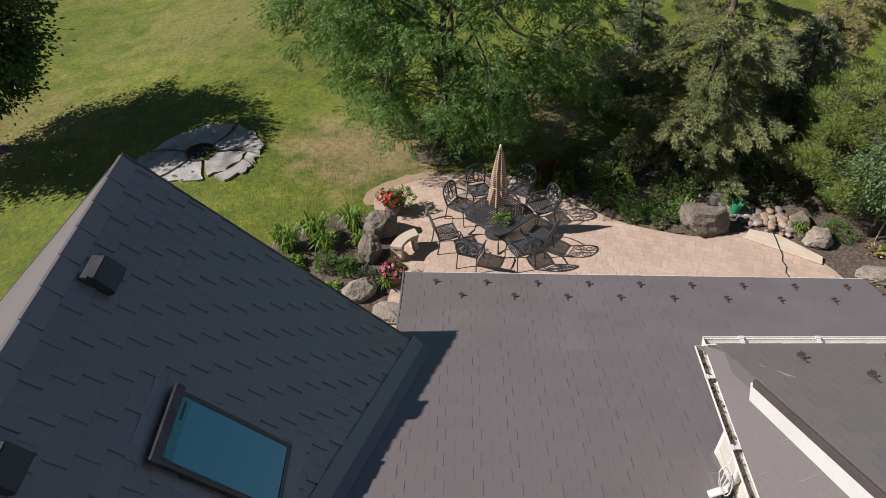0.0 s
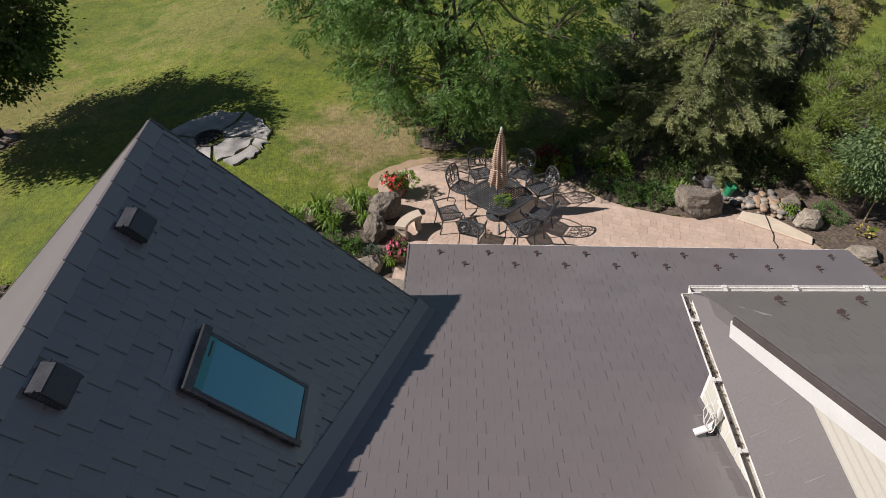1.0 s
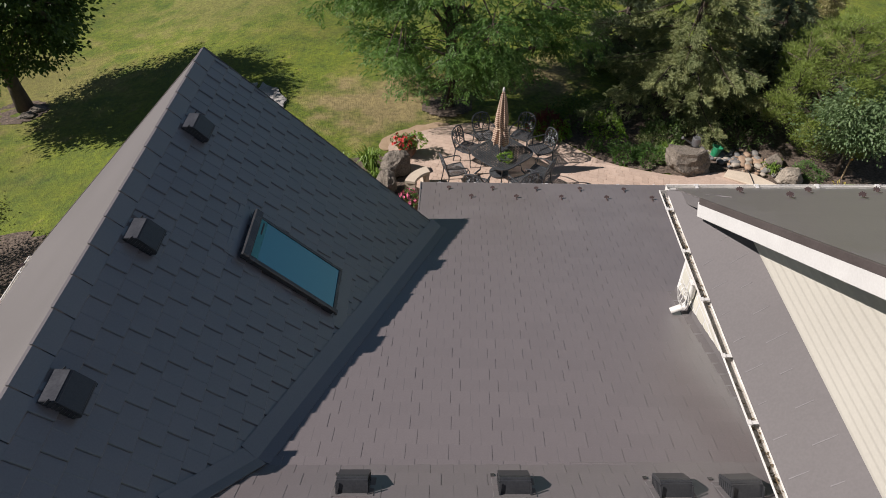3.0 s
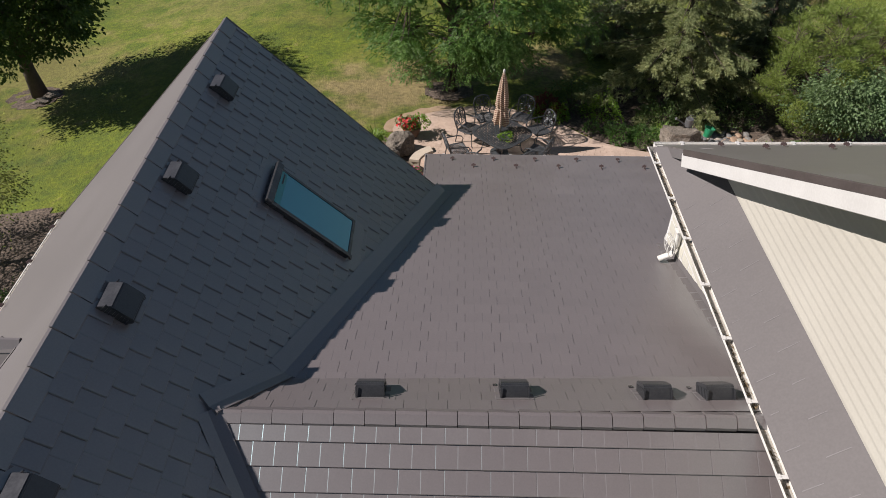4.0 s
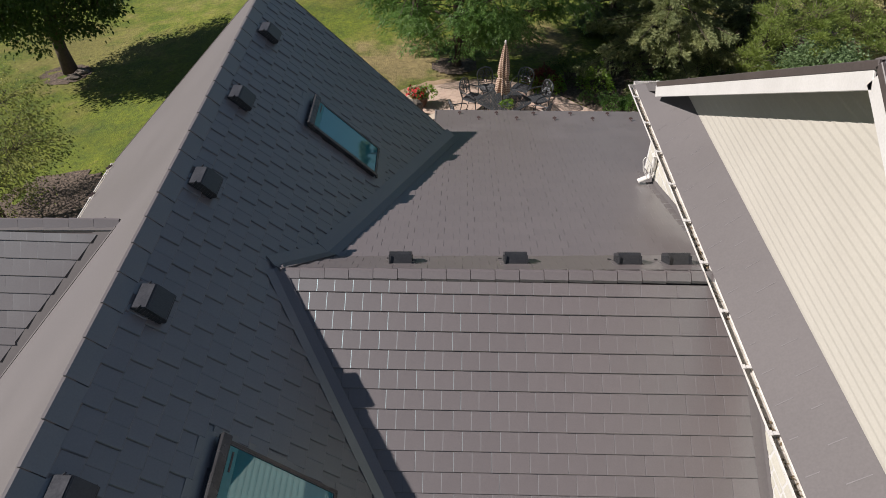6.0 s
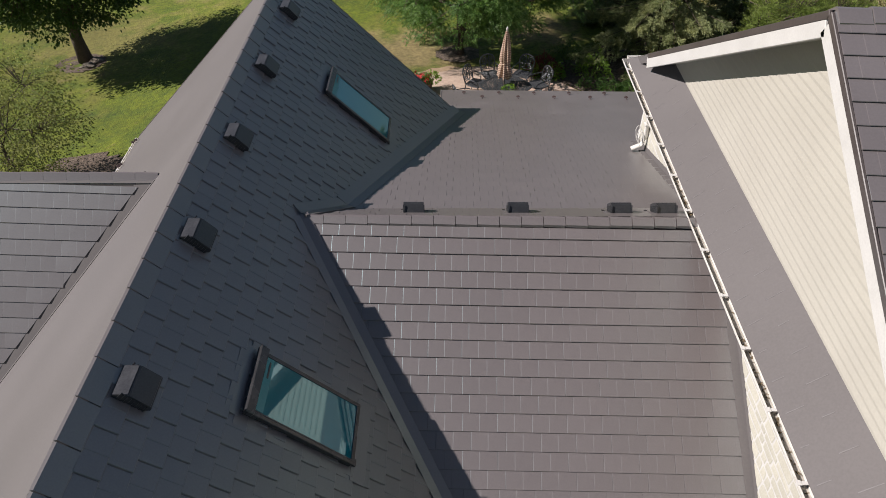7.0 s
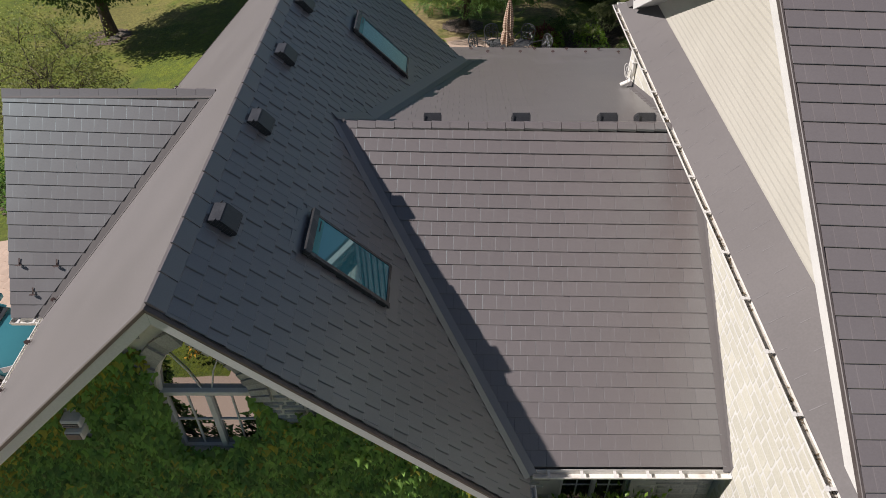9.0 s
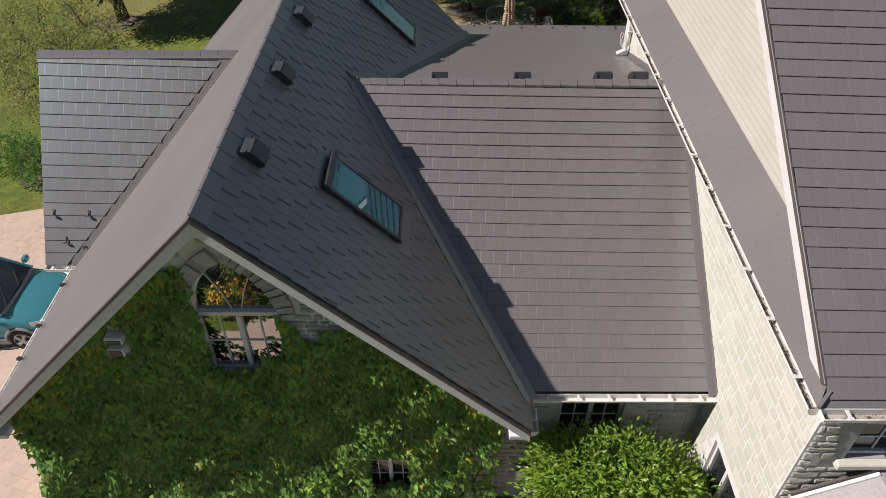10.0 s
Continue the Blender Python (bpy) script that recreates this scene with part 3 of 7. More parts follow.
DEBRIS = mat("leaf_litter", (0.05, 0.035, 0.02), (0.22, 0.16, 0.09), 0.95, 14, 60, 1.0, 0.03)

# rake boards of the west gable, front and back
for yy, rf in ((Y0 - 0.014, r1), (Y1 + 0.014, r1)):
    for sx in (1, -1):
        o, q = (-1 if yy < 0 else 1), LH - 0.02
        for nm, z0, z1, y0, th, mt in (("rake_board", -0.215, -0.045, yy - 0.02, 0.04, GREYW), ("drip_edge", -0.042, 0.012, yy - 0.025 + o * 0.014, 0.05, DRIP)):
            bm = bmesh.new()
            prism(bm, [(RX, y0, RZ + z0), (RX + sx * q, y0, RZ + z0 - q), (RX + sx * q, y0, RZ + z1 - q), (RX, y0, RZ + z1)], (0, th, 0))
            bmesh.ops.recalc_face_normals(bm, faces=bm.faces)
            bmesh.ops.bevel(bm, geom=list(bm.edges), offset=0.004, segments=1, affect="EDGES")
            part(nm, bm, mt, rf, "pale grey painted rake board" if nm == "rake_board" else "")
    bm = bmesh.new()   # soffits
    s = 1 if yy < 0 else -1
    for sx in (1, -1):
        prism(bm, [(RX, yy, RZ - 0.175), (RX + sx * (LH - 0.05), yy, RZ - LH - 0.125), (RX + sx * (LH - 0.05), yy + s * 0.4, RZ - LH - 0.125), (RX, yy + s * 0.4, RZ - 0.175)], (0, 0, -0.02))
    part("soffit", bm, GREYW, rf)
# box returns at the eave ends
for sx in (1, -1):
    bm = boxes((RX + sx * (LH - 0.30), Y0 + 0.012, 2.97, RX + sx * (LH - 0.03), Y0 + 0.40, 3.06), bevel=0.01)
    part("eave_return", bm, GREYW, r1)
beam("rake_board", (EA[0] - 0.015, EA[1], EA[2] - 0.05), (EA[0] - 0.015, Y1, BZ - CS * (Y1 - BR) - 0.05), 0.03, 0.16, FLASH, r5)
# east gable: white rake fascia under a brown metal verge
for s, yb in ((1, GY1 - 0.80), (-1, GY0 + 0.20)):
    a = Vector((VX, RYM, RPZ - 0.145))
    b = Vector((VX, yb, RPZ - 0.145 - (RB if s > 0 else RP) * abs(yb - RYM)))
    beam("rake_fascia", a + Vector((0, 0, 0.01)), b + Vector((0, 0, 0.01)), 0.04, 0.17, WHITE, r9 if s > 0 else r8, "white painted rake fascia")
    beam("verge_trim", a + Vector((-0.012, 0, 0.125)), b + Vector((-0.012, 0, 0.125)), 0.03, 0.075, DRIP, r9 if s > 0 else r8)
    bm = bmesh.new()
    prism(bm, [a + Vector((0.0, 0, -0.02)), b + Vector((0.0, 0, -0.02)), b + Vector((0.38, 0, -0.02)), a + Vector((0.38, 0, -0.02))], (0, 0, -0.02))
    part("soffit", bm, WHITE, r9 if s > 0 else r8)


def gutter(a, b, out, label, brackets=0.6, litter=False, w=0.11, h=0.085, material=None):
    """A half-box gutter from a to b with its hangers, lip on the side out."""
    a, b, o = Vector(a), Vector(b), Vector(out)
    t = (b - a).normalized()
    up = Vector((0, 0, 1))
    g = empty("roof_gutter", *a, 0, label, "gutter")
    prof = [(0, 0.02), (0, -h), (w * 0.75, -h), (w, -h * 0.35), (w, 0.008), (w + 0.012, 0.008), (w + 0.012, -0.006), (w - 0.008, -0.006), (w - 0.008, -h * 0.35), (w * 0.72, -h + 0.008), (0.008, -h + 0.008), (0.008, 0.02)]
    bm = bmesh.new()
    L = (b - a).length
    rows = [[bm.verts.new(t * s + o * p + up * q) for p, q in prof] for s in (0, L)]
    n = len(prof)
    for i in range(n):
        bm.faces.new((rows[0][i], rows[0][(i + 1) % n], rows[1][(i + 1) % n], rows[1][i]))
    bmesh.ops.recalc_face_normals(bm, faces=bm.faces)
    part("trough", bm, material or GUTTER, g)
    for s in (0, L):
        bm = bmesh.new()
        q = t * s
        prism(bm, [q + up * 0.01, q - up * h, q + o * w * 0.75 - up * h, q + o * w - up * h * 0.35, q + o * w + up * 0.008], t * (0.004 if s == 0 else -0.004))
        part("end_cap", bm, GUTTER, g)
    k = max(1, round(L / brackets))
    base = None
    for i in range(k):
        s = (i + 0.5) * L / k
        bm = boxes((-0.018, 0, 0, 0.018, w + 0.01, 0.008))
        box(bm, -0.026, w - 0.02, -0.004, 0.026, w + 0.016, 0.014)
        bm.transform(Matrix((t, o, up)).transposed().to_4x4())
        hgr = part("hanger", bm, WHITE, g) if base is None else bpy.data.objects.new("hanger", base.data)
        if base is None:
            base = hgr
        else:
            scene.collection.objects.link(hgr)
            hgr.parent = g
        hgr.location = t * s
    if litter:
        bm = boxes((0.01, 0.009, -h + 0.009, L - 0.01, w * 0.72, -h + 0.022))
        bm.transform(Matrix((t, o, up)).transposed().to_4x4())
        if t.cross(o).dot(up) < 0:
            bmesh.ops.reverse_faces(bm, faces=bm.faces)
        part("silt", bm, SILT, g, "grey-brown silt in the trough")
        V, Fc = [], []
        rng = random.Random(7)
        for i in range(int(L * 60)):
            s = rng.random() * L
            if math.sin(s * 2.1) + rng.random() < 0.2:
                continue
            c = t * s + o * (0.02 + rng.random() * (w - 0.045)) + up * (-h + 0.015 + 0.03 * rng.random())
            d1 = Vector((rng.uniform(-1, 1), rng.uniform(-1, 1), rng.uniform(-0.3, 0.3))) * 0.026
            d2 = Vector((rng.uniform(-1, 1), rng.uniform(-1, 1), rng.uniform(-0.3, 0.3))) * 0.015
            k0 = len(V)
            V += [c - d1, c + d2, c + d1, c - d2]
            Fc.append((k0, k0 + 1, k0 + 2, k0 + 3))
        tagged(mesh_part("leaf_litter", V, Fc, DEBRIS, g), kind="stuff")
    return g


gutter((GX + 0.03, GY0 + 0.0, GZ - 0.01), (GX + 0.03, GY1, GZ - 0.01), (-1, 0, 0), "long white roof gutter with dead leaves along the east block", 0.75, True)
gutter((GX + 0.02, GY1, GZ - 0.01), (RXE, GY1, GZ - 0.01), (0, 1, 0), "white roof gutter on the back eave of the east block", 0.8)
gutter((GX + 0.02, GY0, GZ - 0.01), (RXE, GY0, GZ - 0.01), (0, -1, 0), "white roof gutter on the front eave of the east block", 0.5, True)
gutter((RX + LH + 0.06, CY - (CZ - CEAVE) / CF, CEAVE - 0.025), (2.94, CY - (CZ - CEAVE) / CF, CEAVE - 0.025), (0, -1, 0), "white roof gutter above the courtyard windows", 0.42)
gutter((RX + LH - 0.02, Y0 + 0.02, 3.14), (RX + LH - 0.02, CY - (CZ - ze) / CF - 0.10, 3.14), (1, 0, 0), "short white gutter at the foot of the steep roof", 0.3)
gutter((RX - LH + 0.01, DY - DE - 0.02, 3.14), (RX - LH + 0.01, Y0, 3.14), (-1, 0, 0), "thin white gutter along the west eave", 0.9, w=0.07)
gutter((RX - LH + 0.01, Y1, 3.14), (RX - LH + 0.01, DY + DE, 3.14), (-1, 0, 0), "thin white gutter along the lawn-side eave", 0.9, w=0.07)
gutter((DX0, DY - DE + 0.02, 3.14), (RX - LH - 0.02, DY - DE + 0.02, 3.14), (0, -1, 0), "short white gutter on the side wing", 0.3)
gutter((EA[0], EA[1] - 0.03, EA[2] - 0.01), (EB[0], EB[1] - 0.03, EB[2] - 0.01), (0, 1, 0), "thin white gutter above the patio", 0.7, w=0.06, material=WHITE)


def downspout():
    g = empty("downspout", 2.84, 3.72, 0, 0, "white downspout with a kicked-out elbow and tied cables", "downspout")
    z0 = c_back(2.8, 3.72)
    bm = bmesh.new()
    pts = [(-0.16, -0.10, GZ - 0.10), (-0.12, -0.08, GZ - 0.25), (0.05, 0, GZ - 0.42), (0.06, 0, z0 + 0.32), (0.02, 0, z0 + 0.16), (-0.15, -0.02, z0 + 0.08)]
    tube(bm, pts, [0.042] * 6, 8)
    part("pipe", bm, GUTTER, g, smooth=True)
    for i in range(2):
        bm = boxes((0.0, -0.055, z0 + 0.55 + 0.5 * i, 0.12, 0.055, z0 + 0.58 + 0.5 * i), bevel=0.004)
        part("strap", bm, WHITE, g)
    rng = random.Random(3)
    for i in range(3):
        bm = bmesh.new()
        c = Vector((-0.02 - 0.03 * i, -0.05 + 0.02 * i, z0 + 0.30 + 0.05 * i))
        tube(bm, [c + Vector((math.cos(a) * (0.035 + 0.02 * rng.random()), 0.04 * math.sin(a), math.sin(a) * 0.12)) for a in [k * 2 * math.pi / 14 for k in range(15)]], 0.006, 5)
        part("cable", bm, WHITE, g)


downspout()


def wall_meter():
    g = empty("electric_meter", 2.86, 4.0, GZ - 0.32, 0, "small round white meter on the east wall", "meter")
    bm = bmesh.new()
    lathe(bm, [(0.085, 0), (0.085, 0.05), (0.07, 0.06), (0.07, 0.10), (0.05, 0.12)], 16)
    bm.transform(pose(0.09, 0, 0, 0, -90, 0))
    part("case", bm, GUTTER, g)
    bm = bmesh.new()
    for i in range(3):
        tube(bm, [(-0.035 - 0.02 * i, 0.088 * math.cos(k * math.pi / 8), 0.088 * math.sin(k * math.pi / 8)) for k in range(17)], 0.005, 4)
    part("rim", bm, WHITE, g)


wall_meter()


# pent roof panels under the east gable: lapped sheets with folded joints
def pent_panels():
    """Scuffed joints of the lapped sheets, in two staggered rows."""
    SCUFF = mat("scuffed_metal_edge", (0.15, 0.139, 0.139), (0.175, 0.162, 0.162), 0.5, 9, 60, 0.1, 0.001)
    d = Vector((0.7071, 0, 0.7071))
    nrm = Vector((-0.7071, 0, 0.7071))
    y = GY0 + 1.15
    i = 0
    while y < GY1 - 1.1:
        for lo, hi in ((0.06, 0.24), (0.34, 0.56)):
            yy = y + (0.19 if lo > 0.2 else 0.0)
            hi2 = hi - 0.05 * (i % 3)
            p = Vector((GX, yy, GZ)) + nrm * 0.001
            bm = bmesh.new()
            prism(bm, [p + d * lo, p + d * hi2, p + d * hi2 + Vector((0, 0.006, 0)), p + d * lo + Vector((0, 0.009, 0))], nrm * 0.0015)
            part("panel_seam", bm, SCUFF, r10)
        y += 0.37
        i += 1


pent_panels()
part("hip_cap", tube(bmesh.new(), [(GX, GY0, GZ + 0.03), (VX + 0.02, GY0 + 0.13, GZ + 0.10)], 0.022, 6), FLASH, r10)


# lap siding on the east gable
def siding():
    e, z = 0.105, GZ + 0.36
    i = 0
    while z < RPZ - 0.2:
        ya = min(GY1 - 0.6, RYM + (RPZ - 0.14 - z) / RB)
        yb = max(GY0 + 0.6, RYM - (RPZ - 0.14 - z) / RP)
        ta = min(GY1 - 0.6, RYM + (RPZ - 0.14 - z - e) / RB)
        tb = max(GY0 + 0.6, RYM - (RPZ - 0.14 - z - e) / RP)
        if ta <= tb:
            break
        bm = bmesh.new()
        V = [(-0.010, yb, z), (-0.010, ya, z), (-0.004, ta, z + e), (-0.004, tb, z + e), (0.014, yb, z), (0.014, ya, z), (0.014, ta, z + e), (0.014, tb, z + e), (-0.012, yb, z + 0.030), (-0.012, ya, z + 0.030)]
        v = [bm.verts.new((PX - 0.004 + x, y, zz)) for x, y, zz in V]
        for f in ((0, 1, 9, 8), (8, 9, 2, 3), (0, 4, 5, 1), (3, 2, 6, 7), (0, 8, 3, 7, 4), (1, 5, 6, 2, 9)):
            bm.faces.new([v[k] for k in f])
        bmesh.ops.recalc_face_normals(bm, faces=bm.faces)
        part("siding_board", bm, SIDING, wall_7)
        z += e
        i += 1


siding()


# ---- stonework ----
STONES = {}
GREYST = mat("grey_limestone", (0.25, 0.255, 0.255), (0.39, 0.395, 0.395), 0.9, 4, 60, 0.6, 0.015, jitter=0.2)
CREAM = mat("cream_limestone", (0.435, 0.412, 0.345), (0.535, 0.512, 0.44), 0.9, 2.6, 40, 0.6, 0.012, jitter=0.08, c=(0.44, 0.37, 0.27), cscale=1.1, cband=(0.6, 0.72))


def stone_mesh(w, h, d, seed, material):
    """A split-faced stone block: a chamfered slab with an uneven face."""
    key = (w, h, d, seed, material.name)
    if key in STONES:
        return STONES[key]
    rng = random.Random(hash((round(w * 100), round(h * 100), seed)) % 9973)
    # an irregular eight-cornered outline, chamfered to a lumpy face
    k = [min(0.42 * h, w * 0.25) * rng.uniform(0.05, 0.5) for _ in range(8)]
    out = [(k[0], 0), (w - k[1], 0), (w, k[2]), (w, h - k[3]), (w - k[4], h), (k[5], h), (0, h - k[6]), (0, k[7])]
    V = [(x + rng.uniform(-0.006, 0.006), 0, z + rng.uniform(-0.006, 0.006)) for x, z in out]
    cx, cz, c = w / 2, h / 2, 0.013
    for x, _, z in list(V):
        V.append((x + (c if x < cx else -c), -d * rng.uniform(0.6, 1.1), z + (c if z < cz else -c)))
    V.append((w * rng.uniform(0.35, 0.65), -d * rng.uniform(0.95, 1.25), h * rng.uniform(0.4, 0.6)))
    Fc = [(i, (i + 1) % 8, 8 + (i + 1) % 8, 8 + i) for i in range(8)] + [(8 + i, 8 + (i + 1) % 8, 16) for i in range(8)]
    me = bpy.data.meshes.new("stone")
    me.from_pydata(V, [], Fc)
    me.materials.append(material)
    STONES[key] = me
    return me


def stonework(wall_ob, o, u, width, z0, z1, keep, seed=1, hs=(0.11, 0.15, 0.20), ws=(0.24, 0.34, 0.46, 0.6), d=0.03, limit=300, material=STONE, joint=0.028):
    """Random coursed stones on a wall face; u runs along it, stones stand proud to the side u x up."""
    rng = random.Random(seed)
    o, u = Vector(o), Vector(u).normalized()
    up = Vector((0, 0, 1))
    back = -u.cross(up)
    R = Matrix((u, back, up)).transposed().to_4x4()
    z, count = z0, 0
    RV, RF = [], []
    while z < z1:
        h = rng.choice(hs)
        x = -rng.random() * 0.3
        while x < width:
            w = rng.choice(ws)
            xs, xe = max(x, 0.0), min(x + w, width)
            if xe - xs > 0.06 and keep((xs + xe) / 2, z + h / 2, xe - xs, h):
                ww = w if xs == x and xe == x + w else round(xe - xs, 2)
                me = stone_mesh(round(ww - joint, 3), round(h - joint, 3), d, rng.randrange(3), material)
                m = Matrix.Translation(o + u * (xs + joint / 2) + up * (z + joint / 2)) @ R
                count += 1
                if count > limit:
                    q0 = len(RV)
                    RV += [tuple(m @ v.co) for v in me.vertices]
                    RF += [tuple(q0 + q for q in p.vertices) for p in me.polygons]
                else:
                    ob = bpy.data.objects.new("stone", me)
                    scene.collection.objects.link(ob)
                    ob.matrix_basis = m
                    ob.parent = wall_ob
            x += w
        z += h
    if RV:
        tagged(mesh_part("stone_field", RV, RF, material, wall_ob), kind="stuff")


# ---- windows ----
GLASS = bpy.data.materials.new("window_glass")
GLASS.use_nodes = True
_b = GLASS.node_tree.nodes["Principled BSDF"]
_b.inputs["Base Color"].default_value = (0.02, 0.022, 0.025, 1)
_b.inputs["Roughness"].default_value = 0.02
_b.inputs["Specular IOR Level"].default_value = 1.0
_b.inputs["IOR"].default_value = 2.9
DGLASS = GLASS.copy()
DGLASS.name = "dark_window_glass"
DGLASS.node_tree.nodes["Principled BSDF"].inputs["IOR"].default_value = 1.45
DARKIN = mat("dark_interior", (0.02, 0.018, 0.015), (0.04, 0.035, 0.03), 0.9, 2, 20, 0)


def window(name, x0, x1, z0, z1, y, bars=(2, 3), sashes=2, label="", depth=0.09, material=None, glass=None, sill=True):
    """A casement window facing -y, set into its opening: frame, sashes with glazing bars, panes."""
    material = material or GREYW
    w = tagged(empty(name, (x0 + x1) / 2, y, z0), label, "window", kind="structure")
    cx = (x0 + x1) / 2
    X0, X1, H, f = x0 - cx, x1 - cx, z1 - z0, 0.05
    bm = boxes((X0, 0, 0, X0 + f, depth, H), (X1 - f, 0, 0, X1, depth, H), (X0 + f, 0, H - f, X1 - f, depth, H), (X0 + f, 0, 0, X1 - f, depth, f), bevel=0.004)
    part("window_frame", bm, material, w)
    if sill:
        part("window_sill", boxes((X0 - 0.03, -0.06, -0.04, X1 + 0.03, 0.02, 0.0), bevel=0.006), material, w)
    sw = (X1 - X0 - 2 * f) / sashes
    for i in range(sashes):
        a = X0 + f + i * sw
        b = a + sw
        if i:
            part("mullion", boxes((a - 0.032, -0.006, f, a + 0.032, depth, H - f), bevel=0.005), material, w)
        g0, g1 = a + (0.034 if i else 0.01), b - (0.034 if i < sashes - 1 else 0.01)
        pane = part("pane", boxes((g0, 0.045, f, g1, 0.053, H - f)), glass or GLASS, w)
        bm = bmesh.new()
        for k in range(1, bars[0]):
            xx = g0 + (g1 - g0) * k / bars[0]
            box(bm, xx - 0.009, 0.03, f, xx + 0.009, 0.044, H - f)
        for k in range(1, bars[1]):
            zz = f + (H - 2 * f) * k / bars[1]
            box(bm, g0, 0.032, zz - 0.009, g1, 0.0455, zz + 0.009)
        part("glazing_bar", bm, material, pane)
    part("backing", boxes((X0 + 0.02, 0.2, 0.02, X1 - 0.02, 0.22, H - 0.02)), DARKIN, w)
    return w


def arched_window():
    w = window("window_1", AX0, AX1, AZ0, AZ1, WY + 0.06, (2, 2), 2, "arched gable window with grey frame above casements", sill=False)
    cx, H = (AX0 + AX1) / 2, AZ1 - AZ0
    hw = (AX1 - AX0) / 2
    part("transom", boxes((-hw, -0.015, H - 0.02, hw, 0.1, H + 0.035), bevel=0.006), GREYW, w)
    bm = bmesh.new()
    pts = [(-hw + 2 * hw * i / 20, arch_z(cx - hw + 2 * hw * i / 20) - AZ0) for i in range(21)]
    a = [bm.verts.new((x, 0.05, z)) for x, z in pts]
    b = [bm.verts.new((x, 0.05, H)) for x, z in pts]
    for i in range(20):
        if i == 0:
            bm.faces.new((a[0], b[1], a[1])) if abs(pts[0][1] - H) < 1e-4 else bm.faces.new((a[0], b[0], b[1], a[1]))
        elif i == 19 and abs(pts[20][1] - H) < 1e-4:
            bm.faces.new((a[19], b[19], a[20]))
        else:
            bm.faces.new((a[i], b[i], b[i + 1], a[i + 1]))
    pane = part("pane", bm, GLASS, w)
    tube_pts = [(x, 0.03, z - 0.01) for x, z in pts]
    part("arch_frame", tube(bmesh.new(), tube_pts, 0.03, 6), GREYW, w)
    for s in (-1, 1):
        part("glazing_bar", tube(bmesh.new(), [(s * 0.06, 0.035, H + 0.05), (s * 0.14, 0.035, H + 0.35), (s * 0.26, 0.035, H + 0.62), (s * 0.34, 0.035, H + 0.72)], 0.008, 5), GREYW, pane)
    part("backing", boxes((-hw, 0.2, H, hw, 0.22, ATOP - AZ0)), DARKIN, w)


arched_window()
window("window_2", BX0, BX1, BZ0, BZ1, WY + 0.02, (2, 3), 2, "small two-sash window half hidden in ivy", material=WHITE, glass=DGLASS, sill=False)
window("window_3", *W3, -3.69, (2, 3), 2, "double casement window with pale frames under the eave", glass=DGLASS)
# east block: window in the side wall and one in the front wall
we = window("window_4", -0.45, 0.45, W4[2], W4[3], 0, (1, 2), 2, "tall narrow window in the cream stone wall", material=WHITE, glass=DGLASS)
we.matrix_basis = pose(3.0, -4.85, W4[2], 0, 0, -90)
w5 = window("window_5", *W5, GY0 + 0.36, (2, 3), 2, "wide dark window in the rough stone wall", glass=DGLASS, sill=False)
part("window_sill", boxes((-0.72, -0.15, -0.10, 0.72, 0.0, -0.005), bevel=0.015), CREAM, w5, "long pale stone sill")


def in_box(x, z, w, h, a, b, c, d):
    return a - w / 2 < x < b + w / 2 and c - h / 2 < z < d + h / 2


# voussoirs round the arch
def voussoirs():
    cx, hw, rise = (AX0 + AX1) / 2, (AX1 - AX0) / 2, ATOP - AZ1
    N_ = 24

    def at(i, reach):
        """A point on the arch, i of N_ along it, set out square to the curve by reach."""
        side, f = (-1, i / (N_ / 2)) if i <= N_ / 2 else (1, (N_ - i) / (N_ / 2))
        t = math.pi / 3 * f
        x, z = 2 * math.cos(t) - 1 + 2 * math.cos(t) * reach, 2 * (math.sin(t) + math.sin(t) * reach) / math.sqrt(3)
        return cx + side * max(hw * x, 0.0), AZ1 + rise * z
    for i in range(N_):
        ring = []
        for k, reach in ((i + 0.06, 0.01), (i + 0.94, 0.01), (i + 0.94, 0.21), (i + 0.06, 0.21)):
            x, z = at(k, reach)
            ring.append((x, WY - 0.004, min(z, gable_top(x) - 0.02)))
        bm = bmesh.new()
        prism(bm, ring, (0, -0.04 - 0.012 * (i % 3), 0))
        part("stone", bm, GREYST, wall_1)


voussoirs()
def near_arch(x, z, w):
    cx, hw = (AX0 + AX1) / 2, (AX1 - AX0) / 2
    if z < AZ1:
        return abs(x - cx) < hw + 0.02 + w / 2 and z > AZ0 - 0.06
    return (max(0, abs(x - cx) - w / 2) / (hw * 1.40)) ** 2 + ((z - AZ1) / ((ATOP - AZ1) * 1.25)) ** 2 < 1


stonework(wall_1, (WX0, WY - 0.003, 0), (1, 0, 0), WX1 - WX0, 3.9, 6.5,
          lambda x, z, w, h: z + h / 2 < gable_top(WX0 + x) - w / 2 - 0.01 and not near_arch(WX0 + x, z, w) and -4.75 < WX0 + x < -1.7, 4, (0.07, 0.09, 0.12), (0.14, 0.2, 0.28), 0.02, 300, GREYST)
stonework(wall_1, (WX0, WY - 0.003, 0), (1, 0, 0), WX1 - WX0, 0.2, 2.6, lambda x, z, w, h: WX0 + x > -1.25, 5, material=GREYST)
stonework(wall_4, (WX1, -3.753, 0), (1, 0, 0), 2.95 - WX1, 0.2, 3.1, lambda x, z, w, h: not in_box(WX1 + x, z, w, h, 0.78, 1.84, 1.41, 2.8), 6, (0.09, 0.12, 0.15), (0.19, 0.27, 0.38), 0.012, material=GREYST)
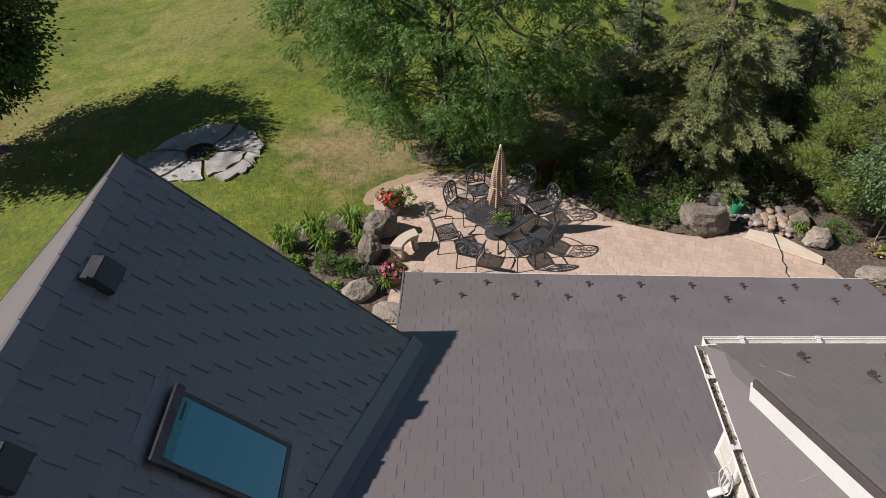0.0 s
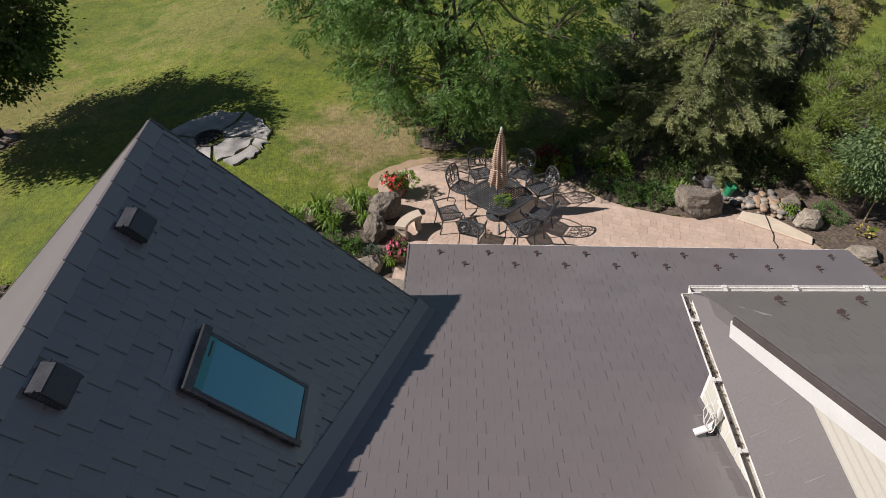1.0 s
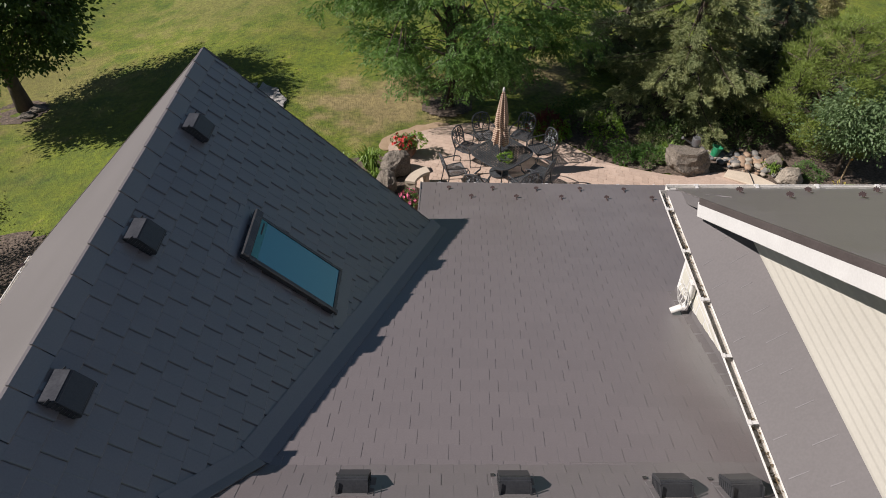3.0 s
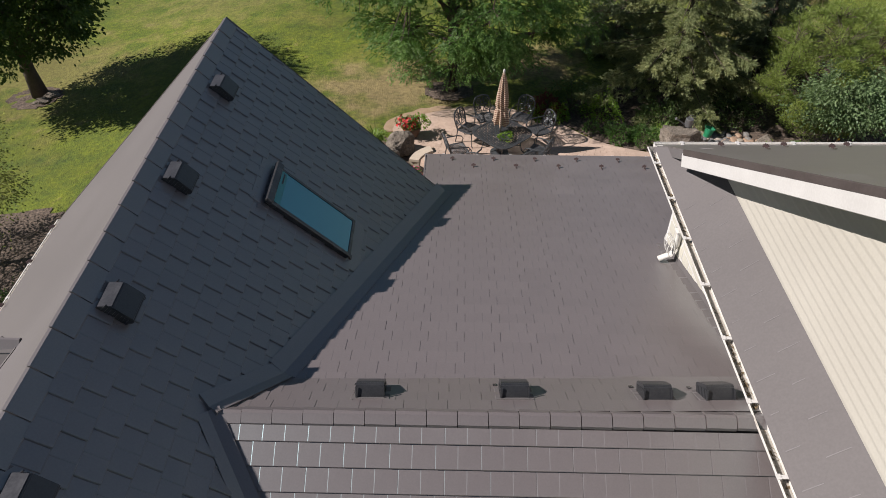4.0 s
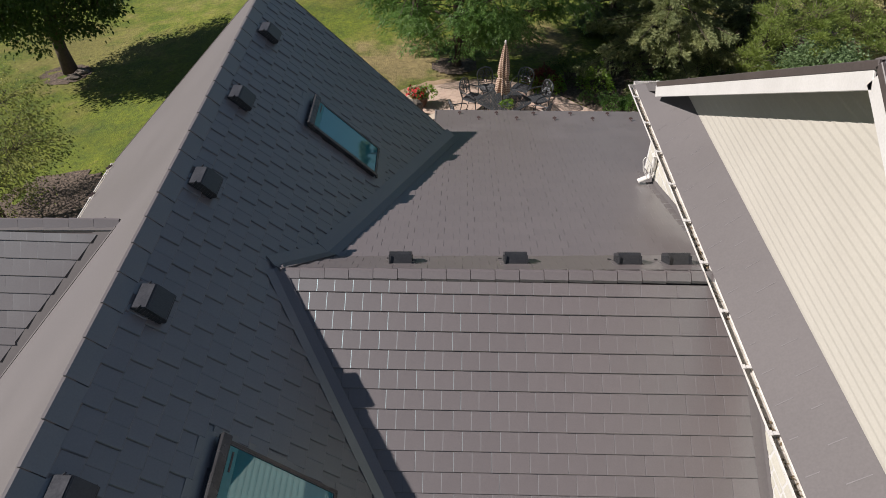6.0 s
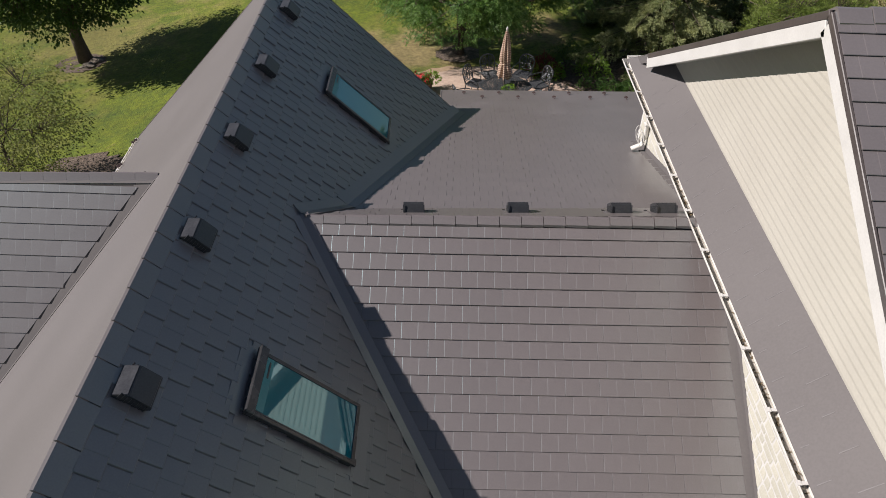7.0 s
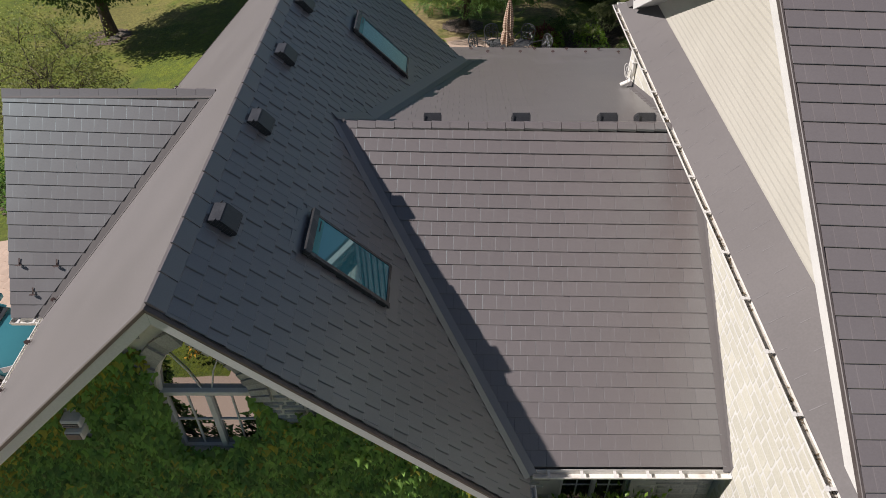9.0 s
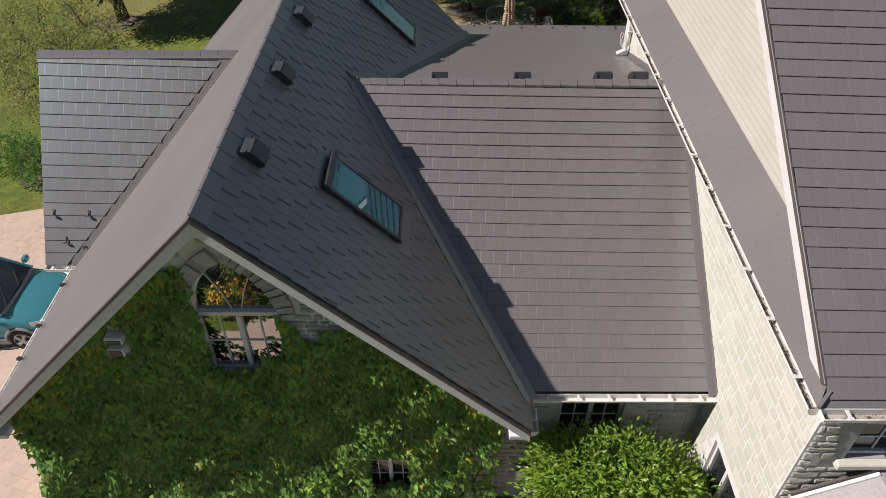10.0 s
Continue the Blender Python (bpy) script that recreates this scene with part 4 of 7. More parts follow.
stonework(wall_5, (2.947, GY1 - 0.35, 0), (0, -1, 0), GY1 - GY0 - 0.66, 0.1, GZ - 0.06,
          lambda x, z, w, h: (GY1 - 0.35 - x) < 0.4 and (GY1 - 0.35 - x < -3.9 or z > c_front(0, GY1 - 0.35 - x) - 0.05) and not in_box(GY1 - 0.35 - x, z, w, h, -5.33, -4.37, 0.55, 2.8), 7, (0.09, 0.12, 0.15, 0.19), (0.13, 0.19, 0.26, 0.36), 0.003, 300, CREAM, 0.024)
stonework(wall_5, (2.947, GY1 - 0.35, 0), (0, -1, 0), GY1 - GY0 - 0.66, 3.6, GZ - 0.06,
          lambda x, z, w, h: (GY1 - 0.35 - x) > 1.2 and z > c_back(0, GY1 - 0.35 - x) - 0.05, 8, (0.10, 0.14, 0.19), (0.18, 0.26, 0.34, 0.46), 0.003, 120, CREAM, 0.024)
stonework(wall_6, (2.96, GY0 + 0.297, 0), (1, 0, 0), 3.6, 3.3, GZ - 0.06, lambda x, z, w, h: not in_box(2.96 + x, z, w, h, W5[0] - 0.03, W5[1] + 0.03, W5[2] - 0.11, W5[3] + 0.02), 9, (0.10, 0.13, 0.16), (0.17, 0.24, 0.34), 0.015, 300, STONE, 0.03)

# ---- skylights, roof vents, snow guards ----
SKYGLASS = bpy.data.materials.new("skylight_glass")
SKYGLASS.use_nodes = True
_b = SKYGLASS.node_tree.nodes["Principled BSDF"]
# the sky's reflection is put into this teal base and the tint below
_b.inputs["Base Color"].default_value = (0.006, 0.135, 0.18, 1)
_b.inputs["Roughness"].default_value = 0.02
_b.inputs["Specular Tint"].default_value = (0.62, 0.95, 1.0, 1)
_b.inputs["Specular IOR Level"].default_value = 1.0
_b.inputs["IOR"].default_value = 1.9
BRONZE = mat("dark_bronze_cladding", (0.05, 0.049, 0.05), (0.085, 0.083, 0.084), 0.26, 4, 50, 0.1, 0.002, metal=0.4)
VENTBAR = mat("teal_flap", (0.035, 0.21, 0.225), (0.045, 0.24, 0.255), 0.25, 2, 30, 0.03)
# paler than the hoods: sun and sky on their tops put into the colour
GREYP = mat("lit_top_and_bead_grey", (0.034, 0.035, 0.04), (0.068, 0.069, 0.075), 0.35, 7, 50, 0.1, 0.002)


def on_slope(x, y):
    """The pose of a thing on the east slope of the west wing: its y runs up the slope, its x along the ridge."""
    m = Matrix(((0, -0.7071, 0.7071), (1, 0, 0), (0, 0.7071, 0.7071))).to_4x4()
    m.translation = (x, y, RZ - (x - RX) + 0.012)
    return m


def skylight(y, label):
    g = tagged(new("skylight"), label, "skylight", "skylights in the steep roof")
    g.matrix_basis = on_slope(-1.585, y)
    W_, L_, H_ = 0.74, 1.30, 0.095
    part("curb", boxes((0, 0, -0.02, 0.05, L_, 0.06), (W_ - 0.05, 0, -0.02, W_, L_, 0.06), (0.05, 0, -0.02, W_ - 0.05, 0.05, 0.06), (0.05, L_ - 0.05, -0.02, W_ - 0.05, L_, 0.06), bevel=0.004), BRONZE, g)
    part("sash", boxes((-0.012, -0.02, 0.062, 0.03, L_ + 0.01, H_), (W_ - 0.03, -0.02, 0.062, W_ + 0.01, L_ + 0.01, H_ - 0.01), (0.03, -0.02, 0.062, W_ - 0.03, 0.02, H_ - 0.012), bevel=0.006), BRONZE, g)
    part("top_hood", boxes((-0.03, L_ - 0.07, 0.055, W_ + 0.03, L_ + 0.035, H_ + 0.035), bevel=0.012), BRONZE, g, "rounded metal hood")
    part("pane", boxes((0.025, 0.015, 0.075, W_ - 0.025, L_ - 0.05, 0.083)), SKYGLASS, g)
    part("glazing_bead", boxes((0.03, 0.02, 0.083, 0.045, L_ - 0.07, 0.092), (W_ - 0.045, 0.02, 0.083, W_ - 0.03, L_ - 0.07, 0.092), (0.045, 0.02, 0.083, W_ - 0.045, 0.034, 0.092), bevel=0.002), GREYP, g)
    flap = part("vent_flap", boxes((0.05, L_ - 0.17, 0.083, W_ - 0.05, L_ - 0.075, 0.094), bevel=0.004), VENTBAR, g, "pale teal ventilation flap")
    part("flap_grip", boxes((W_ - 0.30, L_ - 0.135, 0.094, W_ - 0.10, L_ - 0.115, 0.099), bevel=0.002), BLACKP, flap)
    for q in ((-0.14, -0.10, 0.004, -0.02, L_ + 0.08, 0.018), (W_ + 0.02, -0.10, 0.004, W_ + 0.12, L_ + 0.08, 0.018), (-0.14, -0.22, 0.012, W_ + 0.12, -0.02, 0.024), (-0.05, L_ + 0.04, 0.012, W_ + 0.05, L_ + 0.20, 0.024)):
        part("flashing", boxes(q, bevel=0.003), SHINGLE, g)
    part("drain_lug", boxes((0.02, -0.07, 0.02, 0.10, -0.03, 0.05), bevel=0.006), BRONZE, g)
    return g


skylight(3.26, "dark-framed roof skylight reflecting blue sky above the patio")
skylight(-2.79, "dark-framed roof skylight reflecting sky near the front gable")



def roof_vent(m, label, group, square=False):
    """A slant-backed box vent: sloping hood, louvred mouth, base plate."""
    g = tagged(new("roof_vent"), label, "roof vent", group)
    g.matrix_basis = m
    w = 0.315
    prof = [(0.0, 0.0), (0.008, 0.03), (-0.085, 0.12), (-0.105, 0.13), (-0.31, 0.115), (-0.325, 0.10), (-0.325, 0.05), (-0.30, 0.05), (-0.30, 0.0)]
    if square:
        prof = [(0.0, 0.0), (-0.01, 0.135), (-0.025, 0.15), (-0.06, 0.15), (-0.24, 0.11), (-0.255, 0.095), (-0.255, 0.05), (-0.24, 0.05), (-0.24, 0.0)]
        w = 0.265
    bm = bmesh.new()
    prism(bm, [(0, y, z) for y, z in prof], (w, 0, 0))
    bmesh.ops.bevel(bm, geom=[e for e in bm.edges if abs(e.verts[0].co.x - e.verts[1].co.x) > 0.2], offset=0.008, segments=2, affect="EDGES")
    part("hood", bm, BLACKP, g)
    if not square:
        # thin overlay that carries the sunlit look of the hood's top
        part("top_panel", boxes((0.006, -0.002, -0.002, w - 0.006, 0.125, 0.003), bevel=0.001), GREYP, g, "grey top face toned paler for the sun on it").matrix_basis = pose(0, -0.087, 0.124, -44, 0, 0)
    part("base_plate", boxes((-0.05, -0.36, 0.002, w + 0.06, 0.03, 0.010) if not square else (-0.05, -0.28, 0.002, w + 0.05, 0.03, 0.012), bevel=0.002), FLASH, g)
    for s in (0, 1):
        x = -0.006 if s == 0 else w - 0.006
        for k in range(8):
            yy = -0.29 + 0.034 * k
            part("louvre", boxes((x, yy + (0.06 if square else 0), 0.016, x + 0.012, yy + 0.014 + (0.06 if square else 0), 0.085 + 0.005 * k)), BLACKP, g)
    part("screw_tab", boxes((w + 0.02, -0.35, 0.012, w + 0.055, -0.31, 0.022)), BRONZE, g)
    return g


v0 = roof_vent(on_slope(-3.335, -3.21), "black plastic box vent on the steep shaded roof", "vents on the steep roof")
for y in (-1.22, 0.69, 2.60, 4.62):
    copy_thing(v0, on_slope(-3.335, y))
cb, sb = 1 / math.hypot(1, CB), CB / math.hypot(1, CB)
mb = Matrix(((-1, 0, 0), (0, -cb, sb), (0, sb, cb))).to_4x4()
first = None
for x, yv, turn in ((-0.865, 0.54, 0), (0.515, 0.53, 0), (1.86, 0.49, 0), (2.45, 0.49, 3)):
    m = Matrix.Translation((x, yv, CZ - CB * (yv - CY) + 0.012)) @ mb @ pose(0, 0, 0, 0, 0, turn)
    if first is None:
        first = roof_vent(m, "dark grey box vent behind the ridge of the low roof", "vents behind the ridge", True)
    else:
        copy_thing(first, m)

RUST = mat("brown_cast_metal", (0.055, 0.036, 0.034), (0.085, 0.056, 0.05), 0.5, 9, 60, 0.3, 0.004)


def snow_guard(m, label, group):
    """A leaf-shaped snow guard: an upright lobed plate on a strap."""
    g = tagged(new("snow_guard"), label, "snow guard", group)
    g.matrix_basis = m @ Matrix.Diagonal((0.62, 0.62, 0.56, 1))
    prof = [(-0.012, 0), (-0.018, 0.025), (-0.055, 0.012), (-0.075, 0.035), (-0.055, 0.045), (-0.08, 0.07), (-0.048, 0.072), (-0.04, 0.095), (-0.018, 0.08), (0, 0.115),
            (0.018, 0.08), (0.04, 0.095), (0.048, 0.072), (0.08, 0.07), (0.055, 0.045), (0.075, 0.035), (0.055, 0.012), (0.018, 0.025), (0.012, 0)]
    bm = bmesh.new()
    prism(bm, [(x, -0.01 - z * 0.35, z + 0.012) for x, z in prof], (0, 0.008, 0))
    part("plate", bm, RUST, g)
    part("strap", boxes((-0.018, -0.012, 0.008, 0.018, 0.16, 0.016), bevel=0.002), RUST, g)
    part("brace", boxes((-0.006, -0.005, 0.016, 0.006, 0.05, 0.04)), RUST, g)
    return g


def slope_pose(u, v, p):
    u, v = Vector(u).normalized(), Vector(v).normalized()
    v = (v - u * v.dot(u)).normalized()
    m = Matrix((u, v, u.cross(v))).transposed().to_4x4()
    m.translation = Vector(p) + u.cross(v) * 0.02
    return m


GG = "snow guards above the patio eave"
u5 = Vector(EA) - Vector(EB)
sg = None
for k in range(9):
    for row in range(2):
        if row and k == 8:
            continue
        x = -0.12 + 0.83 * k + 0.41 * row
        y = 8.29 - 0.0275 * (x + 0.12) - 0.44 * row
        m = slope_pose(u5, (0, -1, CS), (x, y, BZ - CS * (y - BR) + 0.012))
        if sg is None:
            sg = snow_guard(m, "small brown leaf-shaped metal snow guard", GG)
        else:
            copy_thing(sg, m)
for k in range(6):
    for row in range(2):
        x, y = 3.32 + 0.82 * k + 0.38 * row, 4.2 - 0.40 * row
        ob = copy_thing(sg, slope_pose((-1, 0, 0), (0, -1, RB), (x, y, GZ + RB * (GY1 - y) + 0.012)))
        tagged(ob, group="snow guards on the east block")
for x, y in ((-7.62, -0.69), (-7.02, -0.70), (-7.42, -0.98)):
    ob = copy_thing(sg, slope_pose((1, 0, 0), (0, 1, 1.29), (x, y, DZ - 1.29 * (DY - y) + 0.012)))
    tagged(ob, group="snow guards on the side wing")
for y in (-0.95, -1.85, -2.75, -3.4, -4.2, 4.1, 5.1, 6.0):
    for dx, dy in ((0, 0), (0.13, -0.12)):
        x = -7.18 + dx
        ob = copy_thing(sg, slope_pose((0, -1, 0), (1, 0, 1), (x, y + dy, RZ + (x - RX) + 0.012)))
        tagged(ob, group="snow guards along the west eave")

# ---- foliage helpers ----
def leaf_mesh(name, P, A, size, width, material, parent, label="", fold=0.25, droop=0.0, seed=0, kind=""):
    """Many small folded leaves: P their feet, A their directions, each of four corners."""
    rng = np.random.default_rng(seed)
    P, A = np.asarray(P, float), np.asarray(A, float)
    n = len(P)
    A = A / np.maximum(np.linalg.norm(A, axis=1, keepdims=True), 1e-6)
    R = rng.normal(size=(n, 3))
    B = np.cross(A, R)
    B /= np.maximum(np.linalg.norm(B, axis=1, keepdims=True), 1e-6)
    C = np.cross(A, B)
    s = (size * rng.uniform(0.65, 1.3, n))[:, None]
    tip = P + A * s - np.array([0, 0, 1.0]) * s * droop
    mid = P + A * s * 0.5
    V = np.stack([P, mid + B * s * width / 2 + C * s * width * fold, tip, mid - B * s * width / 2 + C * s * width * fold], 1).reshape(-1, 3)
    i = np.arange(n)[:, None] * 4
    F = np.concatenate([i + np.array([[0, 1, 2]]), i + np.array([[0, 2, 3]])])
    me = bpy.data.meshes.new(name)
    me.from_pydata(V.tolist(), [], F.tolist())
    me.materials.append(material)
    ob = new(name, me)
    if parent:
        ob.parent = parent
    if label:
        ob["label"] = label
    if kind:
        ob["kind"] = kind
    return ob


def limb_path(a, b, sag, rng, n=5):
    a, b = Vector(a), Vector(b)
    pts = []
    for i in range(n):
        k = i / (n - 1)
        p = a.lerp(b, k)
        p.z += sag * math.sin(math.pi * k)
        p += Vector((rng.uniform(-1, 1), rng.uniform(-1, 1), rng.uniform(-0.6, 0.6))) * 0.05 * (b - a).length * (0 < i < n - 1)
        pts.append(p)
    return pts


def broadleaf(name, x, y, h, rad, base, trunk_r, leaf, leaf_size, width, limbs, clumps, per, seed, label, category="tree", droop=0.3, clump_r=0.5, squash=1.0, lean=(0, 0), outer=0.55, frond=0, tufty=False, gap=None, flat=0.6, frond_l=0.34):
    """A tree with a tapered trunk, curved limbs, and a crown of leaf clumps with gaps between them."""
    rng = random.Random(seed)
    nr = np.random.default_rng(seed)
    g = empty(name, x, y, ground_z(x, y) - 0.03, 0, label, category)
    top = Vector((lean[0], lean[1], h * 0.8))
    tp = [Vector((lean[0] * k ** 1.3, lean[1] * k ** 1.3, h * 0.8 * k)) + Vector((rng.uniform(-1, 1), rng.uniform(-1, 1), 0)) * trunk_r * 0.4 * (k > 0) for k in (0, 0.15, 0.35, 0.6, 0.8, 1)]
    part("trunk", tube(bmesh.new(), tp, [trunk_r * 1.35, trunk_r, trunk_r * 0.85, trunk_r * 0.6, trunk_r * 0.4, trunk_r * 0.15], 10), BARK, g, smooth=True)
    cz = (base + h) / 2
    hz = (h - base) / 2
    P, A = [], []
    twigs = bmesh.new()
    ends = []
    for i in range(limbs):
        k = 0.18 + 0.75 * (i + rng.random()) / limbs
        a = i * 2.399 + rng.uniform(-0.3, 0.3)
        s = tp[0].lerp(top, min(0.95, max(0.15, (base * 0.7 + (h - base) * k * 0.75) / (h * 0.8))))
        el = rng.uniform(-0.75, 0.85)
        rr = rad * math.sqrt(max(0.12, 1 - el * el)) * rng.uniform(0.72, 1.05)
        e = Vector((lean[0] + math.cos(a) * rr, lean[1] + math.sin(a) * rr * squash, cz + hz * el))
        pts = limb_path(s, e, rng.uniform(-0.1, 0.25) * rr, rng)
        part("limb", tube(bmesh.new(), pts, [trunk_r * 0.36, trunk_r * 0.28, trunk_r * 0.2, trunk_r * 0.12, 0.012], 6), BARK, g, smooth=True)
        ends.append((pts, a))
    for c in range(clumps):
        pts, a = ends[c % len(ends)]
        if rng.random() < outer:
            el = rng.uniform(-0.95, 0.95)
            aa = rng.random() * 2 * math.pi
            wob = 1 + 0.22 * math.sin(3 * aa + seed) + 0.13 * math.sin(7 * aa + 5 * el)
            rr = rad * math.sqrt(1 - el * el) * rng.uniform(0.55, 1.0) ** 0.6 * wob
            c0 = Vector((lean[0] + math.cos(aa) * rr, lean[1] + math.sin(aa) * rr * squash, cz + hz * el * rng.uniform(0.75, 1.03)))
            q = min((p2[3] for p2, _ in ends), key=lambda w: (w - c0).length)
            if gap is not None and noise.noise(Vector((c0.x, c0.y, c0.z * 1.3)) * 0.75 + Vector((seed, 0, 0))) < gap:
                continue
            tw = min(0.022, trunk_r * 0.14)
            tube(twigs, [q, q.lerp(c0, 0.5) + Vector((0, 0, 0.1)), c0], [tw, tw * 0.7, tw * 0.3], 4, False)
        else:
            p = pts[rng.choice((2, 3, 3, 4, 4))]
            c0 = p + Vector((rng.gauss(0, 1), rng.gauss(0, 1), rng.gauss(0, 0.7))) * clump_r * 0.9
        m = int(per * rng.uniform(0.6, 1.4))
        cr = clump_r * rng.uniform(0.6, 1.25)
        D = nr.normal(size=(m, 3)) * np.array([1, 1, flat]) * cr * 0.55
        P.append(np.array(c0) + D)
        out = np.array([c0.x - lean[0], c0.y - lean[1], 0.2]) / max(0.5, rad)
        if tufty:
            A.append(D / cr * 1.6 + out * 0.25 + np.array([0, 0, 0.5]) + nr.normal(size=(m, 3)) * 0.3)
            continue
        A.append(D / cr + out * 0.8 + nr.normal(size=(m, 3)) * 0.5 - np.array([0, 0, droop]))
    part("twig_mass", twigs, BARK, g)
    P, A = np.concatenate(P), np.concatenate(A)
    if frond:
        # each leaf is a hanging frond of small leaflets in two rows
        A = A / np.linalg.norm(A, axis=1, keepdims=True)
        side = np.cross(A, np.array([0, 0, 1.0]) + nr.normal(size=A.shape) * 0.25)
        side /= np.maximum(np.linalg.norm(side, axis=1, keepdims=True), 1e-6)
        PP, AA = [], []
        for i in range(frond):
            k = (i + 0.5) / frond
            PP.append(P + A * (frond_l * k) - np.array([0, 0, 0.3 * frond_l]) * k * k)
            AA.append(A * 0.45 + side * (1 if i % 2 else -1) - np.array([0, 0, 0.25]))
        P, A = np.concatenate(PP), np.concatenate(AA)
    leaf_mesh("crown", P, A, leaf_size, width, leaf, g, droop=droop * 0.5, seed=seed)
    return g


def conifer(name, x, y, h, rad, leaf, seed, label, skirts=26, density=1.0, tuft=0.135, trunk_r=0.16, droop=0.35, base=0.25, width=0.32, up=0.0, whorl=7, brush=22, spread=0.34):
    """A conifer: straight trunk, whorls of drooping boughs, each bough a flat spray of needle tufts."""
    rng = random.Random(seed)
    nr = np.random.default_rng(seed)
    g = empty(name, x, y, ground_z(x, y) - 0.03, 0, label, "conifer")
    part("trunk", tube(bmesh.new(), [(0, 0, 0), (0.02, 0, h * 0.4), (0, 0.02, h * 0.97)], [trunk_r, trunk_r * 0.65, 0.02], 9), BARK, g, smooth=True)
    P, A, wood = [], [], bmesh.new()
    for i in range(skirts):
        k = (i + 0.3) / skirts
        z = base + (h - base) * k
        R_ = rad * (1 - k) ** 0.85 * (1.0 if k > 0.06 else 0.85) + 0.12
        nb = int(whorl + 4 * (1 - k))
        for j in range(nb):
            a = 2 * math.pi * (j + rng.random() * 0.7) / nb + i * 1.7
            if rng.random() < 0.1:
                continue
            r = R_ * rng.uniform(0.5, 1.15)
            d = np.array([math.cos(a), math.sin(a), 0.0])
            sd = np.array([-math.sin(a), math.cos(a), 0.0])
            z0 = z + rng.uniform(-0.15, 0.15)
            t = np.linspace(0, 1, 5)
            sp = np.array([0, 0, z0]) + d * (t * r)[:, None]
            sp[:, 2] += up * r * t - droop * r * t ** 1.4 + 0.16 * r * t ** 3
            if r > 0.5:
                tube(wood, [tuple(q) for q in sp], [0.03, 0.022, 0.016, 0.011, 0.006], 4, False)
            # the bough is a flat spray of hanging fingers, each a brush of needles
            m = int(density * (5 + 24 * r))
            tt = nr.uniform(0.15, 1.0, m) ** 0.7
            lat = nr.uniform(-1, 1, m) * (0.06 + spread * r * (1.12 - tt))
            q = np.array([0, 0, z0]) + d * (tt * r)[:, None] + sd * lat[:, None]
            q[:, 2] += up * r * tt - droop * r * tt ** 1.4 + 0.16 * r * tt ** 3 - np.abs(lat) * 0.4 - nr.uniform(0, 0.10, m)
            ax = d * 0.8 + sd * (np.sign(lat) * 0.75)[:, None] + nr.normal(size=(m, 3)) * 0.22 - np.array([0, 0, 0.22])
            ax /= np.linalg.norm(ax, axis=1, keepdims=True)
            ln = nr.uniform(0.14, 0.32, m)[:, None]
            for w in range(brush):
                f = (w + nr.random((m, 1))) / brush
                rad_ = nr.normal(size=(m, 3))
                rad_ /= np.linalg.norm(rad_, axis=1, keepdims=True)
                P.append(q + ax * ln * f + rad_ * 0.008)
                A.append(ax * 0.75 + rad_ * (1.0 - 0.5 * f))
    part("bough_wood", wood, BARK, g)
    leaf_mesh("needles", np.concatenate(P), np.concatenate(A), tuft, width, leaf, g, fold=0.35, droop=0.12, seed=seed)
    return g


def bush(name, x, y, z, r, h, leaf, size, n, seed, label, category="shrub", width=0.5, flowers=None, fl_n=0, fl_size=0.05, stem=True):
    """A low shrub: stems from one foot and a leafy dome with an uneven top; flowers where it has any."""
    rng = random.Random(seed)
    nr = np.random.default_rng(seed)
    g = empty(name, x, y, z, rng.uniform(0, 360), label, category)
    if stem:
        bm = bmesh.new()
        for i in range(9):
            a = i * 0.7
            tube(bm, [(0.03 * math.cos(a), 0.03 * math.sin(a), 0), (r * 0.3 * math.cos(a), r * 0.3 * math.sin(a), h * 0.4), (r * 0.6 * math.cos(a), r * 0.6 * math.sin(a), h * 0.75)], [0.012, 0.009, 0.004], 4, False)
        part("stem_mass", bm, BARK, g)
    a = nr.uniform(0, 2 * np.pi, n)
    el = nr.uniform(0.0, 1.0, n)
    wob = 1 + 0.2 * np.sin(3 * a + seed) + 0.15 * np.sin(5 * a + 4 * el)
    k = nr.uniform(0.45, 1.0, n) ** 0.5
    rr = r * np.sqrt(1 - el ** 2 * 0.92) * k * wob
    P = np.stack([rr * np.cos(a), rr * np.sin(a), h * (0.12 + 0.88 * el * k * wob)], 1)
    A = np.stack([np.cos(a), np.sin(a), 0.3 + el], 1) + nr.normal(size=(n, 3)) * 0.6
    leaf_mesh("foliage", P, A, size, width, leaf, g, droop=0.2, seed=seed)
    if flowers:
        V, Fc = [], []
        for i in range(fl_n):
            j = int(nr.integers(0, n))
            c = P[j] * np.array([1.04, 1.04, 1.06]) + np.array([0, 0, 0.02])
            ax = Vector(A[j]).normalized()
            u = ax.orthogonal().normalized()
            v = ax.cross(u)
            s = fl_size * rng.uniform(0.7, 1.3)
            k0 = len(V)
            V.append(tuple(Vector(c) + ax * s * 0.1))
            for q in range(10):
                rr_ = s if q % 2 == 0 else s * 0.6
                V.append(tuple(Vector(c) + (u * math.cos(q * math.pi / 5) + v * math.sin(q * math.pi / 5)) * rr_ + ax * s * 0.35))
            Fc += [(k0, k0 + 1 + q, k0 + 1 + (q + 1) % 10) for q in range(10)]
        mesh_part("blossoms", V, Fc, flowers, g)
    return g


